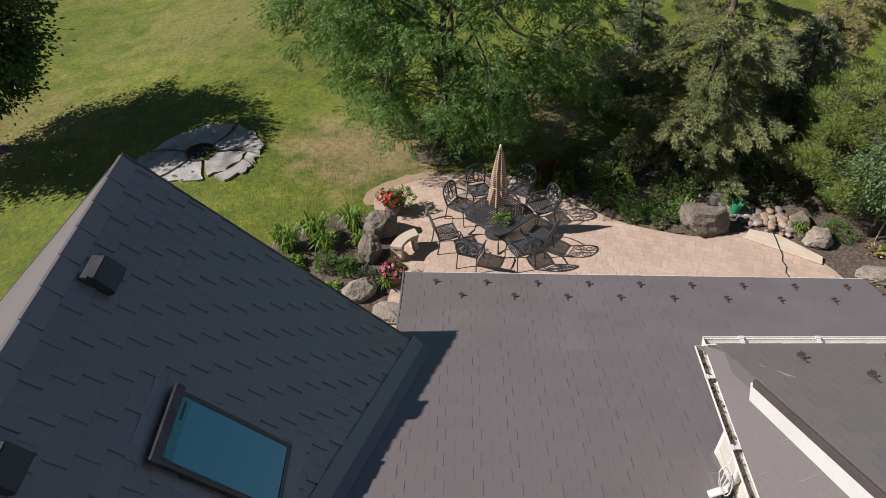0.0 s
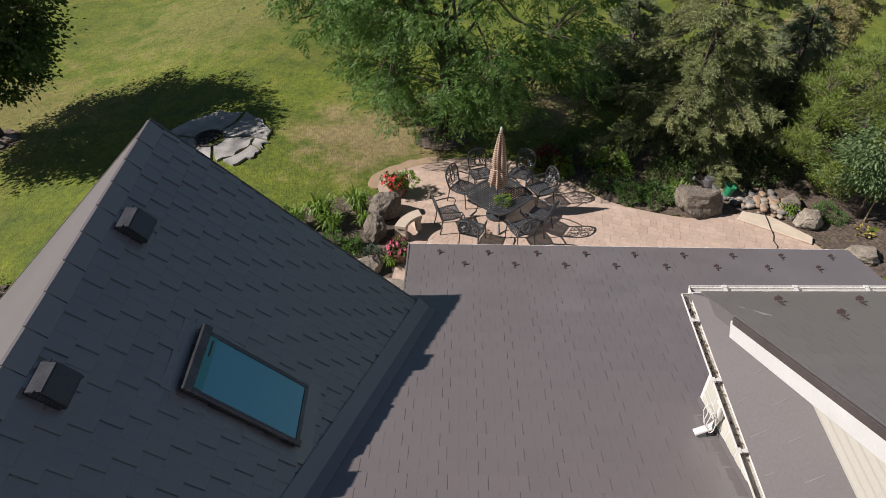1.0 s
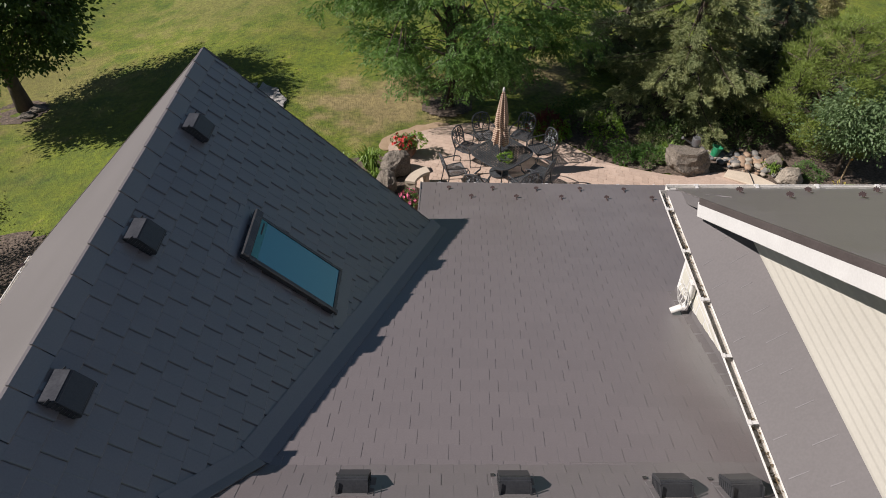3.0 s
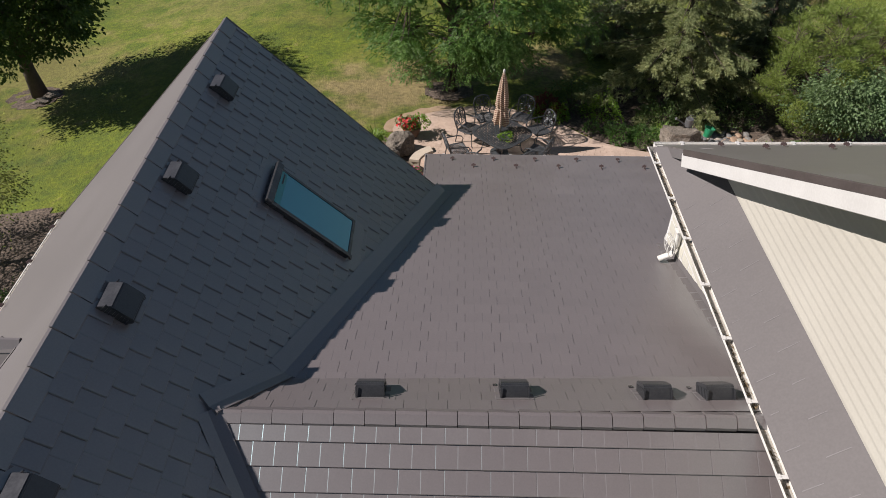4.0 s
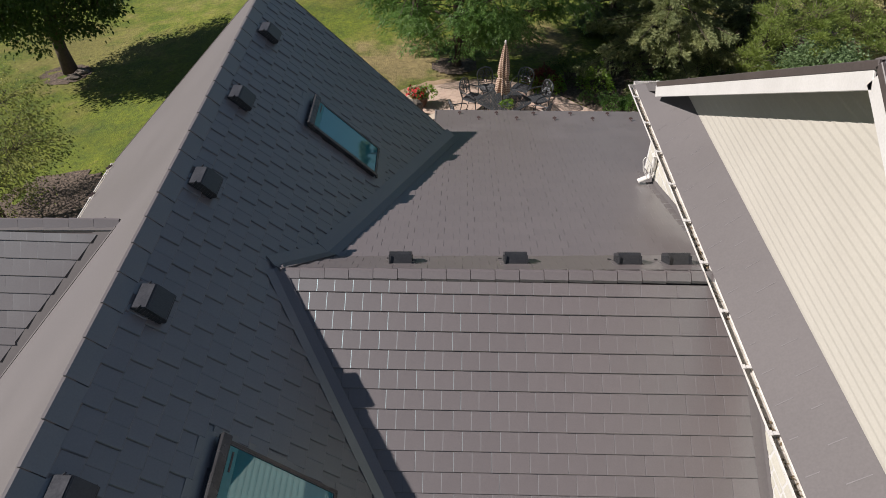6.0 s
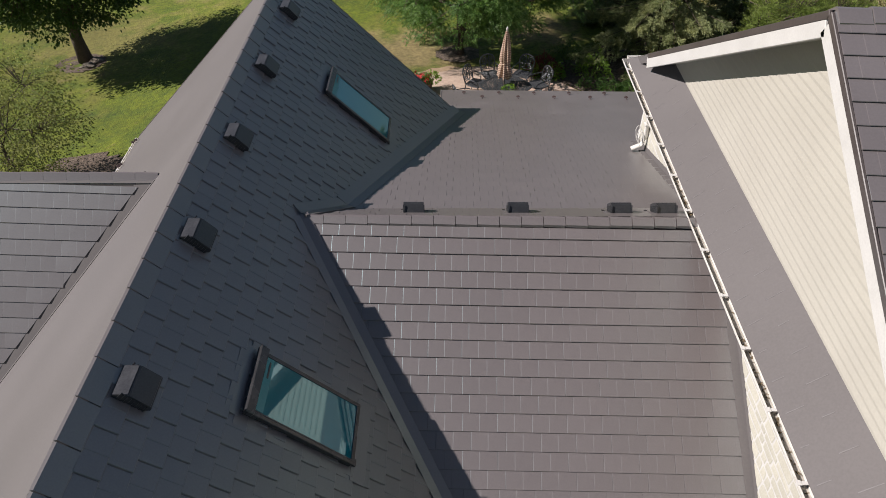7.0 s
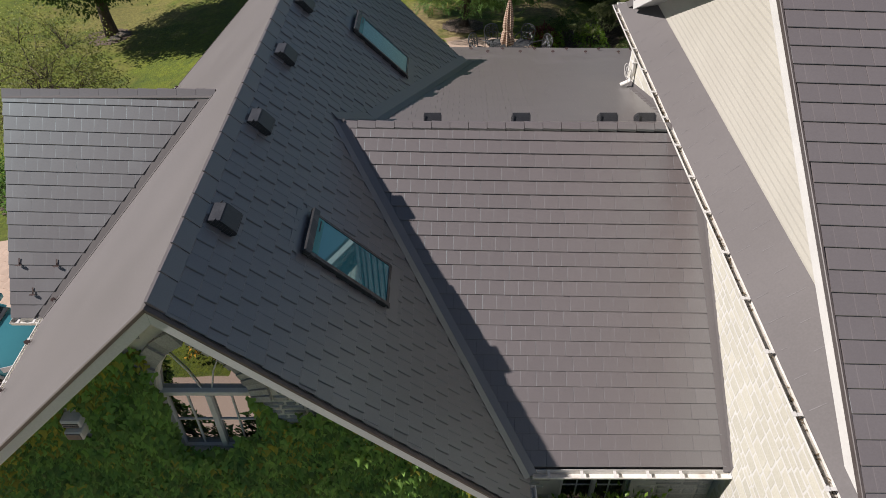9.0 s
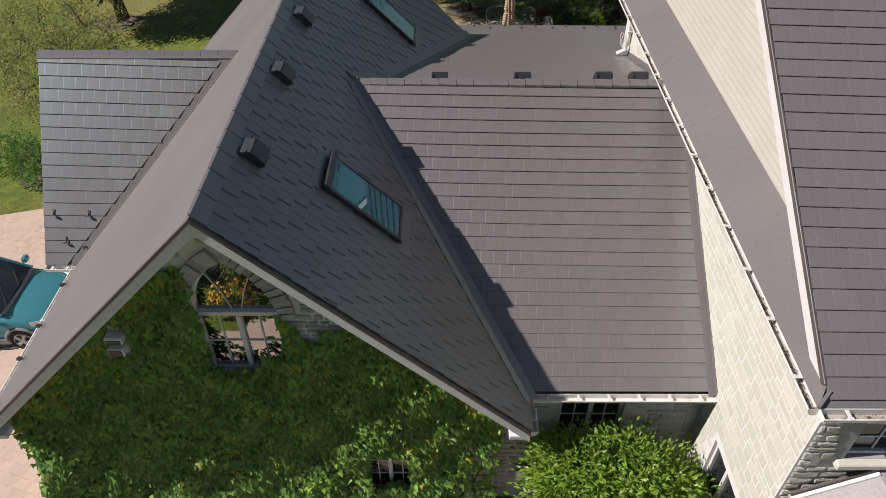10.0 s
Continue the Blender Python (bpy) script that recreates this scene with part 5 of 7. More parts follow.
def blades(name, x, y, z, r, h, leaf, n, seed, label, category="ornamental grass", wid=0.022):
    """A clump of long arching strap leaves."""
    rng = random.Random(seed)
    g = empty(name, x, y, z, rng.uniform(0, 360), label, category)
    V, Fc = [], []
    for i in range(n):
        a = rng.uniform(0, 2 * math.pi)
        b = rng.uniform(0, 2 * math.pi)
        f = Vector((math.cos(b), math.sin(b), 0)) * r * 0.35 * rng.random()
        d = Vector((math.cos(a), math.sin(a), 0))
        s = Vector((-d.y, d.x, 0)) * wid * rng.uniform(0.6, 1.2)
        H, out = h * rng.uniform(0.6, 1.15), r * rng.uniform(0.3, 1.1)
        pts = [f, f + d * out * 0.2 + Vector((0, 0, H * 0.55)), f + d * out * 0.6 + Vector((0, 0, H * 0.95)), f + d * out + Vector((0, 0, H * rng.uniform(0.55, 0.95)))]
        k = len(V)
        for p, w in zip(pts, (0.7, 1, 0.7, 0.05)):
            V += [tuple(p - s * w), tuple(p + s * w)]
        Fc += [(k, k + 1, k + 3, k + 2), (k + 2, k + 3, k + 5, k + 4), (k + 4, k + 5, k + 7, k + 6)]
    mesh_part("leaves", V, Fc, leaf, g)
    return g


def boulder(name, x, y, z, sx, sy, sz, seed, label, material=None, rz=0, rough=0.22, ledges=0.0, category="boulder", cuts=11, fine=4, block=0.4, top=9.0):
    """A stone: a blocky lump with broken faces, uneven skin and, where it is bedded, ledges."""
    bm = bmesh.new()
    bmesh.ops.create_icosphere(bm, subdivisions=fine, radius=1.0)
    rng = random.Random(seed * 17)
    off = Vector((seed * 3.1, seed * 1.7, 0))
    planes = []
    for i in range(cuts):
        n = Vector((rng.gauss(0, 1), rng.gauss(0, 1), rng.gauss(0.15, 0.8))).normalized()
        planes.append((n, rng.uniform(0.62, 0.86)))
    for v in bm.verts:
        p = v.co.copy()
        m = max(abs(p.x), abs(p.y), abs(p.z))
        p = p.lerp(p / m * 0.9, block)
        for n, d in planes:
            k = p.dot(n) - d
            if k > 0:
                p -= n * k * 0.92
        p *= 1 + rough * 0.6 * noise.fractal(v.co * 1.6 + off, 0.9, 2.2, 4) + 0.035 * noise.noise(v.co * 6 + off)
        if ledges:
            k = 1 - ledges * (0.5 + 0.5 * math.sin(p.z * 17 + 2.5 * noise.noise(p * 1.6)))
            p.x *= k
            p.y *= k
        p.z = min(max(p.z, -0.55), top + 0.05 * noise.noise(v.co * 3 + off))
        v.co = Vector((p.x * sx * 1.12, p.y * sy * 1.12, (p.z + 0.5) * sz))
    ob = part(name, bm, material or ROCK, smooth=cuts == 0)
    ob.matrix_basis = pose(x, y, z, 0, 0, rz)
    return tagged(ob, label, category)


def inside(poly, x, y):
    r = False
    for (x0, y0), (x1, y1) in zip(poly, poly[1:] + poly[:1]):
        if (y0 > y) != (y1 > y) and x < (x1 - x0) * (y - y0) / (y1 - y0) + x0:
            r = not r
    return r


def rounded(poly, times=2):
    """The outline with its corners cut round."""
    for _ in range(times):
        out = []
        for (x0, y0), (x1, y1) in zip(poly, poly[1:] + poly[:1]):
            out += [(x0 * 0.75 + x1 * 0.25, y0 * 0.75 + y1 * 0.25), (x0 * 0.25 + x1 * 0.75, y0 * 0.25 + y1 * 0.75)]
        poly = out
    return poly


def sheet(name, poly, z, material, label, category, step=0.25, bump=0.03, thick=0.02, seed=0):
    """A ground cover over a plan outline, following the land, uneven where it is loose."""
    poly = rounded(poly)
    x0, x1 = min(p[0] for p in poly), max(p[0] for p in poly)
    y0, y1 = min(p[1] for p in poly), max(p[1] for p in poly)
    nx, ny = int((x1 - x0) / step) + 1, int((y1 - y0) / step) + 1
    idx, V, Fc = {}, [], []

    def vert(i, j):
        if (i, j) not in idx:
            x, y = x0 + i * step, y0 + j * step
            idx[(i, j)] = len(V)
            V.append((x + 0.3 * step * noise.noise(Vector((x, y, seed))), y + 0.3 * step * noise.noise(Vector((x, y, seed + 9))), ground_z(x, y) + z + bump * noise.noise(Vector((x * 2.3, y * 2.3, seed)))))
        return idx[(i, j)]
    for i in range(nx):
        for j in range(ny):
            if inside(poly, x0 + (i + 0.5) * step, y0 + (j + 0.5) * step):
                Fc.append((vert(i, j), vert(i + 1, j), vert(i + 1, j + 1), vert(i, j + 1)))
    return tagged(mesh_part(name, V, Fc, material, smooth=True), label, category, kind="structure")


# ---- the patio ----
PATIO = [(-0.9, 7.6), (-1.35, 10.4), (-1.15, 11.6), (-0.95, 12.6), (-1.25, 13.6), (-1.95, 14.55), (-1.5, 15.2), (-0.6, 15.6), (0.3, 15.95), (1.4, 15.95), (2.4, 15.55), (3.2, 15.0), (3.9, 14.2), (4.5, 13.75), (5.6, 13.35),
         (6.4, 13.15), (7.75, 13.5), (9.05, 12.3), (9.35, 11.4), (9.3, 7.6)]


def paving(name, poly, lx, ly, angle, z, label, near, limit=300, edging=True):
    poly = rounded(poly)
    x0, x1 = min(p[0] for p in poly), max(p[0] for p in poly)
    bm = bmesh.new()
    vs = [bm.verts.new((x, y, ground_z(x, y) + z + 0.014)) for x, y in poly]
    fc = bm.faces.new(vs)
    if fc.normal.z < 0:
        fc.normal_flip()
    bmesh.ops.triangulate(bm, faces=bm.faces)
    if ground_z(x0, 0) < -0.05:
        for k in range(int(x0), int(x1) + 1):
            bmesh.ops.bisect_plane(bm, geom=bm.verts[:] + bm.edges[:] + bm.faces[:], plane_co=(k, 0, 0), plane_no=(1, 0, 0))
        for v in bm.verts:
            v.co.z = ground_z(v.co.x, v.co.y) + z + 0.014
    ext = bmesh.ops.extrude_face_region(bm, geom=bm.faces[:])
    for v in [q for q in ext["geom"] if isinstance(q, bmesh.types.BMVert)]:
        v.co.z -= 0.08
    bmesh.ops.recalc_face_normals(bm, faces=bm.faces)
    base = tagged(part(name, bm, SAND), label, "paving", kind="structure")
    c, s = math.cos(angle), math.sin(angle)

    def block(w, d):
        g, t = 0.0015, 0.019
        V = [(g, g, 0.010), (w - g, g, 0.010), (w - g, d - g, 0.010), (g, d - g, 0.010), (g + 0.003, g + 0.003, t), (w - g - 0.003, g + 0.003, t), (w - g - 0.003, d - g - 0.003, t), (g + 0.003, d - g - 0.003, t)]
        return V, [(4, 5, 6, 7), (0, 1, 5, 4), (1, 2, 6, 5), (2, 3, 7, 6), (3, 0, 4, 7)]
    sizes = [block(lx, ly), block(lx * 0.66, ly)]
    meshes = []
    for V0, F0 in sizes:
        me = bpy.data.meshes.new("paver")
        me.from_pydata(V0, [], F0)
        me.materials.append(PAVER)
        meshes.append(me)
    rng = random.Random(5)
    RV, RF, count = [], [], 0
    cx = sum(p[0] for p in poly) / len(poly)
    cy = sum(p[1] for p in poly) / len(poly)
    n = int(14 / ly)

    def lay(k, m, mx, my):
        nonlocal count
        V0, F0 = sizes[k]
        if count < limit and near(mx, my):
            ob = bpy.data.objects.new("paver", meshes[k])
            scene.collection.objects.link(ob)
            ob.matrix_basis = m
            ob.parent = base
            count += 1
        else:
            q0 = len(RV)
            RV.extend(tuple(m @ Vector(v)) for v in V0)
            RF.extend(tuple(q0 + q for q in f) for f in F0)
    for j in range(-n, n):
        a = -14 + rng.random() * lx
        while a < 14:
            k = 0 if rng.random() < 0.6 else 1
            w = lx if k == 0 else lx * 0.66
            b = j * ly
            px, py = cx + c * a - s * b, cy + s * a + c * b
            mx, my = px + c * w / 2 - s * ly / 2, py + s * w / 2 + c * ly / 2
            if abs(mx - cx) < 12 and inside(poly, mx, my) and all(inside(poly, px + c * u_ - s * v_, py + s * u_ + c * v_) for u_, v_ in ((-0.03, -0.03), (w + 0.03, -0.03), (w + 0.03, ly + 0.03), (-0.03, ly + 0.03))):
                lay(k, pose(px, py, ground_z(mx, my) + z + 0.001 * rng.random(), rng.uniform(-0.2, 0.2), rng.uniform(-0.2, 0.2), math.degrees(angle)), mx, my)
            a += w
    if RV:
        tagged(mesh_part("paver_field", RV, RF, PAVER, base), kind="stuff")
    return base


BED_E = [(2.3, 15.6), (3.2, 15.05), (3.9, 14.25), (4.5, 13.8), (5.6, 13.4), (6.4, 13.2), (7.75, 13.55), (9.05, 12.35), (9.4, 11.3), (11.5, 10.6), (15, 11), (16, 16), (14, 21), (9, 20), (6.0, 18.3), (4.4, 16.9), (3.3, 16.2)]
BED_W = [(-1.35, 10.2), (-1.15, 11.6), (-0.95, 12.6), (-1.25, 13.6), (-1.9, 14.3), (-3.0, 14.05), (-4.1, 13.3), (-4.4, 12.2), (-4.2, 10.6), (-3.6, 9.0), (-1.2, 8.6)]
sheet("bed_east", BED_E, 0.0, MULCH, "dark bark mulch bed under the conifers", "flower bed", 0.12, 0.05)
sheet("bed_west", BED_W, 0.0, MULCH, "dark bark mulch bed beside the patio", "flower bed", 0.1, 0.05)
soil = bmesh.new()
prism(soil, [(x + 0.05 * math.sin(9 * y), y + 0.04 * math.sin(11 * x), -0.04) for x, y in rounded([(-2.3, 14.7), (-1.6, 14.4), (-0.6, 15.4), (0.2, 15.95), (-0.5, 16.0), (-1.6, 15.55)], 3)], (0, 0, 0.042))
bmesh.ops.recalc_face_normals(soil, faces=soil.faces)
tagged(part("bare_patch", soil, mat("dry_soil", (0.26, 0.18, 0.11), (0.36, 0.26, 0.17), 0.95, 4, 50, 0.5, 0.02)), "dry bare soil at the edge of the lawn", "soil", kind="structure")
paving("patio", PATIO, 0.24, 0.15, radians(-17), 0.0, "pinkish tan clay paver patio", lambda x, y: y > 11.3 and x < 4.0)

# kerb slab by the dry stream
part_k = bmesh.new()
prism(part_k, [(7.62, 13.44, 0.02), (8.27, 13.22, 0.02), (9.03, 12.40, 0.02), (8.92, 12.16, 0.02), (8.2, 12.62, 0.02), (7.40, 13.12, 0.02)], (0, 0, 0.055))
bmesh.ops.bevel(part_k, geom=list(part_k.edges), offset=0.012, segments=1, affect="EDGES")
tagged(part("stone_kerb", part_k, mat("pale_limestone_slab", (0.46, 0.38, 0.29), (0.58, 0.49, 0.38), 0.9, 3, 50, 0.4, 0.01)), "pale limestone kerb slab edging the patio", "kerb", kind="structure")

def garden_hose():
    bm = bmesh.new()
    tube(bm, [(8.12, 13.60, 0.05), (8.14, 13.36, 0.09), (8.12, 13.0, 0.095), (8.09, 12.72, 0.09), (8.11, 12.5, 0.036), (8.03, 12.3, 0.036), (8.06, 12.1, 0.036), (7.97, 11.9, 0.036), (8.0, 11.7, 0.036), (7.95, 11.3, 0.036)], 0.011, 6)
    tagged(part("garden_hose", bm, BLACKP), "thin black hose lying across the pavers", "hose")


garden_hose()

# ---- the fire pit in the lawn ----
def fire_pit():
    FLAG = mat("grey_flagstone", (0.21, 0.20, 0.185), (0.40, 0.375, 0.345), 0.9, 2.2, 30, 0.6, 0.012, jitter=0.1, c=(0.15, 0.145, 0.14), cscale=1.6, cband=(0.5, 0.7))
    cx, cy = -6.95, 17.0
    g = empty("fire_pit", cx, cy, ground_z(cx, cy), 0, "round grey flagstone fire pit sunk in the lawn", "fire pit")
    rng = random.Random(11)
    # sectors of flags: from, to (degrees), inner and outer reach
    for a0, a1, r0, r1 in ((2, 58, 0.47, 1.72), (61, 163, 0.47, 1.62), (166, 229, 0.47, 1.92), (232, 288, 0.47, 1.42), (291, 359, 0.47, 1.30), (296, 338, 1.38, 1.78), (341, 360, 1.36, 1.74), (226, 258, 1.50, 1.88)):
        a0, a1 = radians(a0), radians(a1)
        bend = lambda a, r: a + 0.10 * math.sin(2.6 * r + 3 * a) * (r - 0.47)
        pts = [(r, a1 - 0.03 / r) for r in np.linspace(r1, r0, 5)] + [(r0, a1 + (a0 - a1) * k / 4) for k in (1, 2, 3)]
        pts += [(r, a0 + 0.03 / r) for r in np.linspace(r0, r1, 5)]
        pts += [(r1 * rng.uniform(0.93, 1.05), a0 + (a1 - a0) * (k + rng.uniform(-0.2, 0.2)) / 8) for k in range(1, 8)]
        pts = [(r * math.cos(bend(a, r)), 0.97 * r * math.sin(bend(a, r))) for r, a in pts]
        bm = bmesh.new()
        prism(bm, [(x, y, ground_z(cx + x, cy + y) - ground_z(cx, cy) - 0.05) for x, y in pts], (0, 0, 0.075 + 0.012 * rng.random()))
        part("flagstone", bm, FLAG, g)
    bm = bmesh.new()
    lathe(bm, [(0.46, -0.05), (0.46, 0.07), (0.42, 0.075), (0.40, 0.0), (0.38, -0.03), (0.05, -0.035)], 24)
    part("fire_ring", bm, mat("sooty_iron", (0.03, 0.028, 0.026), (0.06, 0.05, 0.045), 0.8, 6, 40, 0.5, 0.01), g, "sooty iron ring")
    for i in range(14):
        bm = bmesh.new()
        a, r = rng.uniform(0, 6.28), rng.uniform(0.02, 0.26)
        d = Vector((math.cos(a * 3), math.sin(a * 3), 0.2)) * 0.12
        c = Vector((r * math.cos(a), r * math.sin(a), 0.03))
        tube(bm, [c - d, c + d], [0.03, 0.025], 6)
        part("charred_log", bm, mat("charcoal", (0.02, 0.02, 0.02), (0.07, 0.065, 0.06), 0.9, 9, 40, 0.6, 0.01), g)
    return g


fire_pit()

# ---- patio furniture ----
def scroll(bm, c, r, turns, u, v, w=0.008, start=0.0):
    """A flat spiral rod in the plane u, v."""
    pts = []
    n = int(14 * turns)
    for i in range(n + 1):
        k = i / n
        a = start + 2 * math.pi * turns * k
        rr = r * (1 - 0.82 * k)
        pts.append(Vector(c) + Vector(u) * math.cos(a) * rr + Vector(v) * math.sin(a) * rr)
    tube(bm, pts, w, 4)


def patio_chair(m, label):
    g = tagged(new("patio_chair"), label, "chair", "chairs round the patio table")
    g.matrix_basis = m
    U, Wd = Vector((1, 0, 0)), Vector((0, 0.26, 0.966))
    hw = 0.27
    # seat: rim and lattice
    bm = bmesh.new()
    rim = [(-0.25, -0.24, 0.44), (0.25, -0.24, 0.44), (0.27, 0.0, 0.43), (0.24, 0.24, 0.42), (-0.24, 0.24, 0.42), (-0.27, 0.0, 0.43), (-0.25, -0.24, 0.44)]
    tube(bm, rim, 0.02, 6)
    part("seat_rim", bm, IRON, g)
    bm = bmesh.new()
    for i in range(-6, 7):
        o = i * 0.065
        for s in (1, -1):
            a, b = [], []
            y0, y1 = -0.23, 0.23
            x0, x1 = o - s * 0.23, o + s * 0.23
            t0 = 0.0 if abs(x0) <= 0.25 else (abs(x0) - 0.25) / 0.46
            t1 = 1.0 if abs(x1) <= 0.25 else 1 - (abs(x1) - 0.25) / 0.46
            if t1 - t0 < 0.1:
                continue
            P0 = (x0 + (x1 - x0) * t0, y0 + 0.46 * t0, 0.438 - 0.015 * t0)
            P1 = (x0 + (x1 - x0) * t1, y0 + 0.46 * t1, 0.438 - 0.015 * t1)
            tube(bm, [P0, P1], 0.013, 4)
    part("seat_lattice", bm, IRON, g)
    # backrest: frame with scrolls
    bm = bmesh.new()
    o = Vector((0, 0.25, 0.42))
    prof = [(-0.22, 0.0), (-0.25, 0.2), (-0.255, 0.38), (-0.20, 0.50), (-0.10, 0.545), (0, 0.56), (0.10, 0.545), (0.20, 0.50), (0.255, 0.38), (0.25, 0.2), (0.22, 0.0)]
    tube(bm, [o + U * x + Wd * z for x, z in prof], 0.022, 6)
    tube(bm, [o + U * -0.235 + Wd * 0.08, o + U * 0.235 + Wd * 0.08], 0.011, 5)
    part("back_frame", bm, IRON, g)
    bm = bmesh.new()
    for s in (-1, 1):
        scroll(bm, o + U * s * 0.12 + Wd * 0.39, 0.105, 1.6, U * s, Wd, 0.0145)
        scroll(bm, o + U * s * 0.13 + Wd * 0.19, 0.095, 1.5, U * -s, Wd, 0.0145, 1.0)
        scroll(bm, o + U * s * 0.05 + Wd * 0.29, 0.055, 1.2, U * s, -Wd, 0.012)
        tube(bm, [o + U * s * 0.03 + Wd * 0.08, o + U * s * 0.07 + Wd * 0.25, o + U * s * 0.02 + Wd * 0.40, o + U * s * 0.06 + Wd * 0.53], 0.013, 4)
    part("back_scrollwork", bm, IRON, g)
    for s in (-1, 1):
        bm = bmesh.new()
        tube(bm, [o + U * s * 0.255 + Wd * 0.26, Vector((s * 0.30, 0.12, 0.66)), Vector((s * 0.31, -0.10, 0.655)), Vector((s * 0.30, -0.22, 0.62)), Vector((s * 0.285, -0.26, 0.56)), Vector((s * 0.27, -0.22, 0.44))], [0.014, 0.017, 0.018, 0.016, 0.013, 0.013], 6)
        part("armrest", bm, IRON, g)
        part("leg", tube(bmesh.new(), [(s * 0.25, -0.23, 0.44), (s * 0.27, -0.27, 0.22), (s * 0.255, -0.26, 0.06), (s * 0.265, -0.29, 0.0)], [0.018, 0.015, 0.013, 0.018], 6), IRON, g)
        part("leg", tube(bmesh.new(), [(s * 0.23, 0.24, 0.43), (s * 0.235, 0.27, 0.2), (s * 0.24, 0.31, 0.0)], [0.018, 0.015, 0.016], 6), IRON, g)
    return g


def patio_table(x, y, rz):
    g = empty("patio_table", x, y, 0.025, rz, "dark cast aluminium patio table with pierced square top", "table")
    hw = 0.68
    out = []
    for k in range(40):
        a = 2 * math.pi * k / 40
        c, s = math.cos(a), math.sin(a)
        r = hw / (abs(c) ** 5 + abs(s) ** 5) ** (1 / 5)
        out.append((r * c, r * s))
    bm = bmesh.new()
    ri = [[bm.verts.new((px * k, py * k, z)) for px, py in out] for k, z in ((1.0, 0.69), (1.0, 0.72), (0.92, 0.72), (0.92, 0.69))]
    for i in range(4):
        for k in range(40):
            bm.faces.new((ri[i][k], ri[i][(k + 1) % 40], ri[(i + 1) % 4][(k + 1) % 40], ri[(i + 1) % 4][k]))
    bmesh.ops.recalc_face_normals(bm, faces=bm.faces)
    top = part("tabletop", bm, IRON, g)
    bm = bmesh.new()
    lat = 0.058
    n = int(hw / lat) + 1
    for i in range(-n, n + 1):
        for j in range(-n, n + 1):
            cx_, cy_ = i * lat, j * lat
            if (abs(cx_) / (hw * 0.93)) ** 5 + (abs(cy_) / (hw * 0.93)) ** 5 > 1.02 or math.hypot(cx_, cy_) < 0.03:
                continue
            w = 0.021 + 0.008 * ((i + j) % 2)
            box(bm, cx_ - lat / 2, cy_ - w / 2, 0.703, cx_ + lat / 2, cy_ + w / 2, 0.715)
            box(bm, cx_ - w / 2, cy_ - lat / 2, 0.702, cx_ + w / 2, cy_ + lat / 2, 0.714)
            if (i * 3 + j) % 4 == 0:
                box(bm, cx_ - lat * 0.36, cy_ - lat * 0.36, 0.704, cx_ + lat * 0.36, cy_ + lat * 0.36, 0.716)
    part("pierced_panel", bm, IRON, top)
    for sx in (-1, 1):
        for sy in (-1, 1):
            part("leg", tube(bmesh.new(), [(sx * 0.42, sy * 0.42, 0.70), (sx * 0.36, sy * 0.36, 0.45), (sx * 0.40, sy * 0.40, 0.15), (sx * 0.50, sy * 0.50, 0.0)], [0.035, 0.028, 0.022, 0.03], 8), IRON, g)
    part("stretcher", tube(bmesh.new(), [(-0.38, -0.38, 0.3), (0, 0, 0.34), (0.38, 0.38, 0.3)], 0.014, 6), IRON, g)
    part("stretcher", tube(bmesh.new(), [(-0.38, 0.38, 0.3), (0, 0, 0.345), (0.38, -0.38, 0.3)], 0.014, 6), IRON, g)
    return g


TX, TY = 1.34, 13.25
patio_table(TX, TY, 43)
spots = [(0.64, 12.24, 160), (0.09, 12.86, 108), (1.82, 12.28, 205), (2.29, 12.75, 238), (2.45, 13.84, 298), (2.0, 14.55, 332), (0.94, 14.54, 18), (0.44, 13.93, 56)]
ch0 = None
for cx_, cy_, rz in spots:
    m = pose(cx_, cy_, 0.025, 0, 0, rz)
    if ch0 is None:
        ch0 = patio_chair(m, "black cast-metal patio armchair with scrolled back and lattice seat")
    else:
        copy_thing(ch0, m)


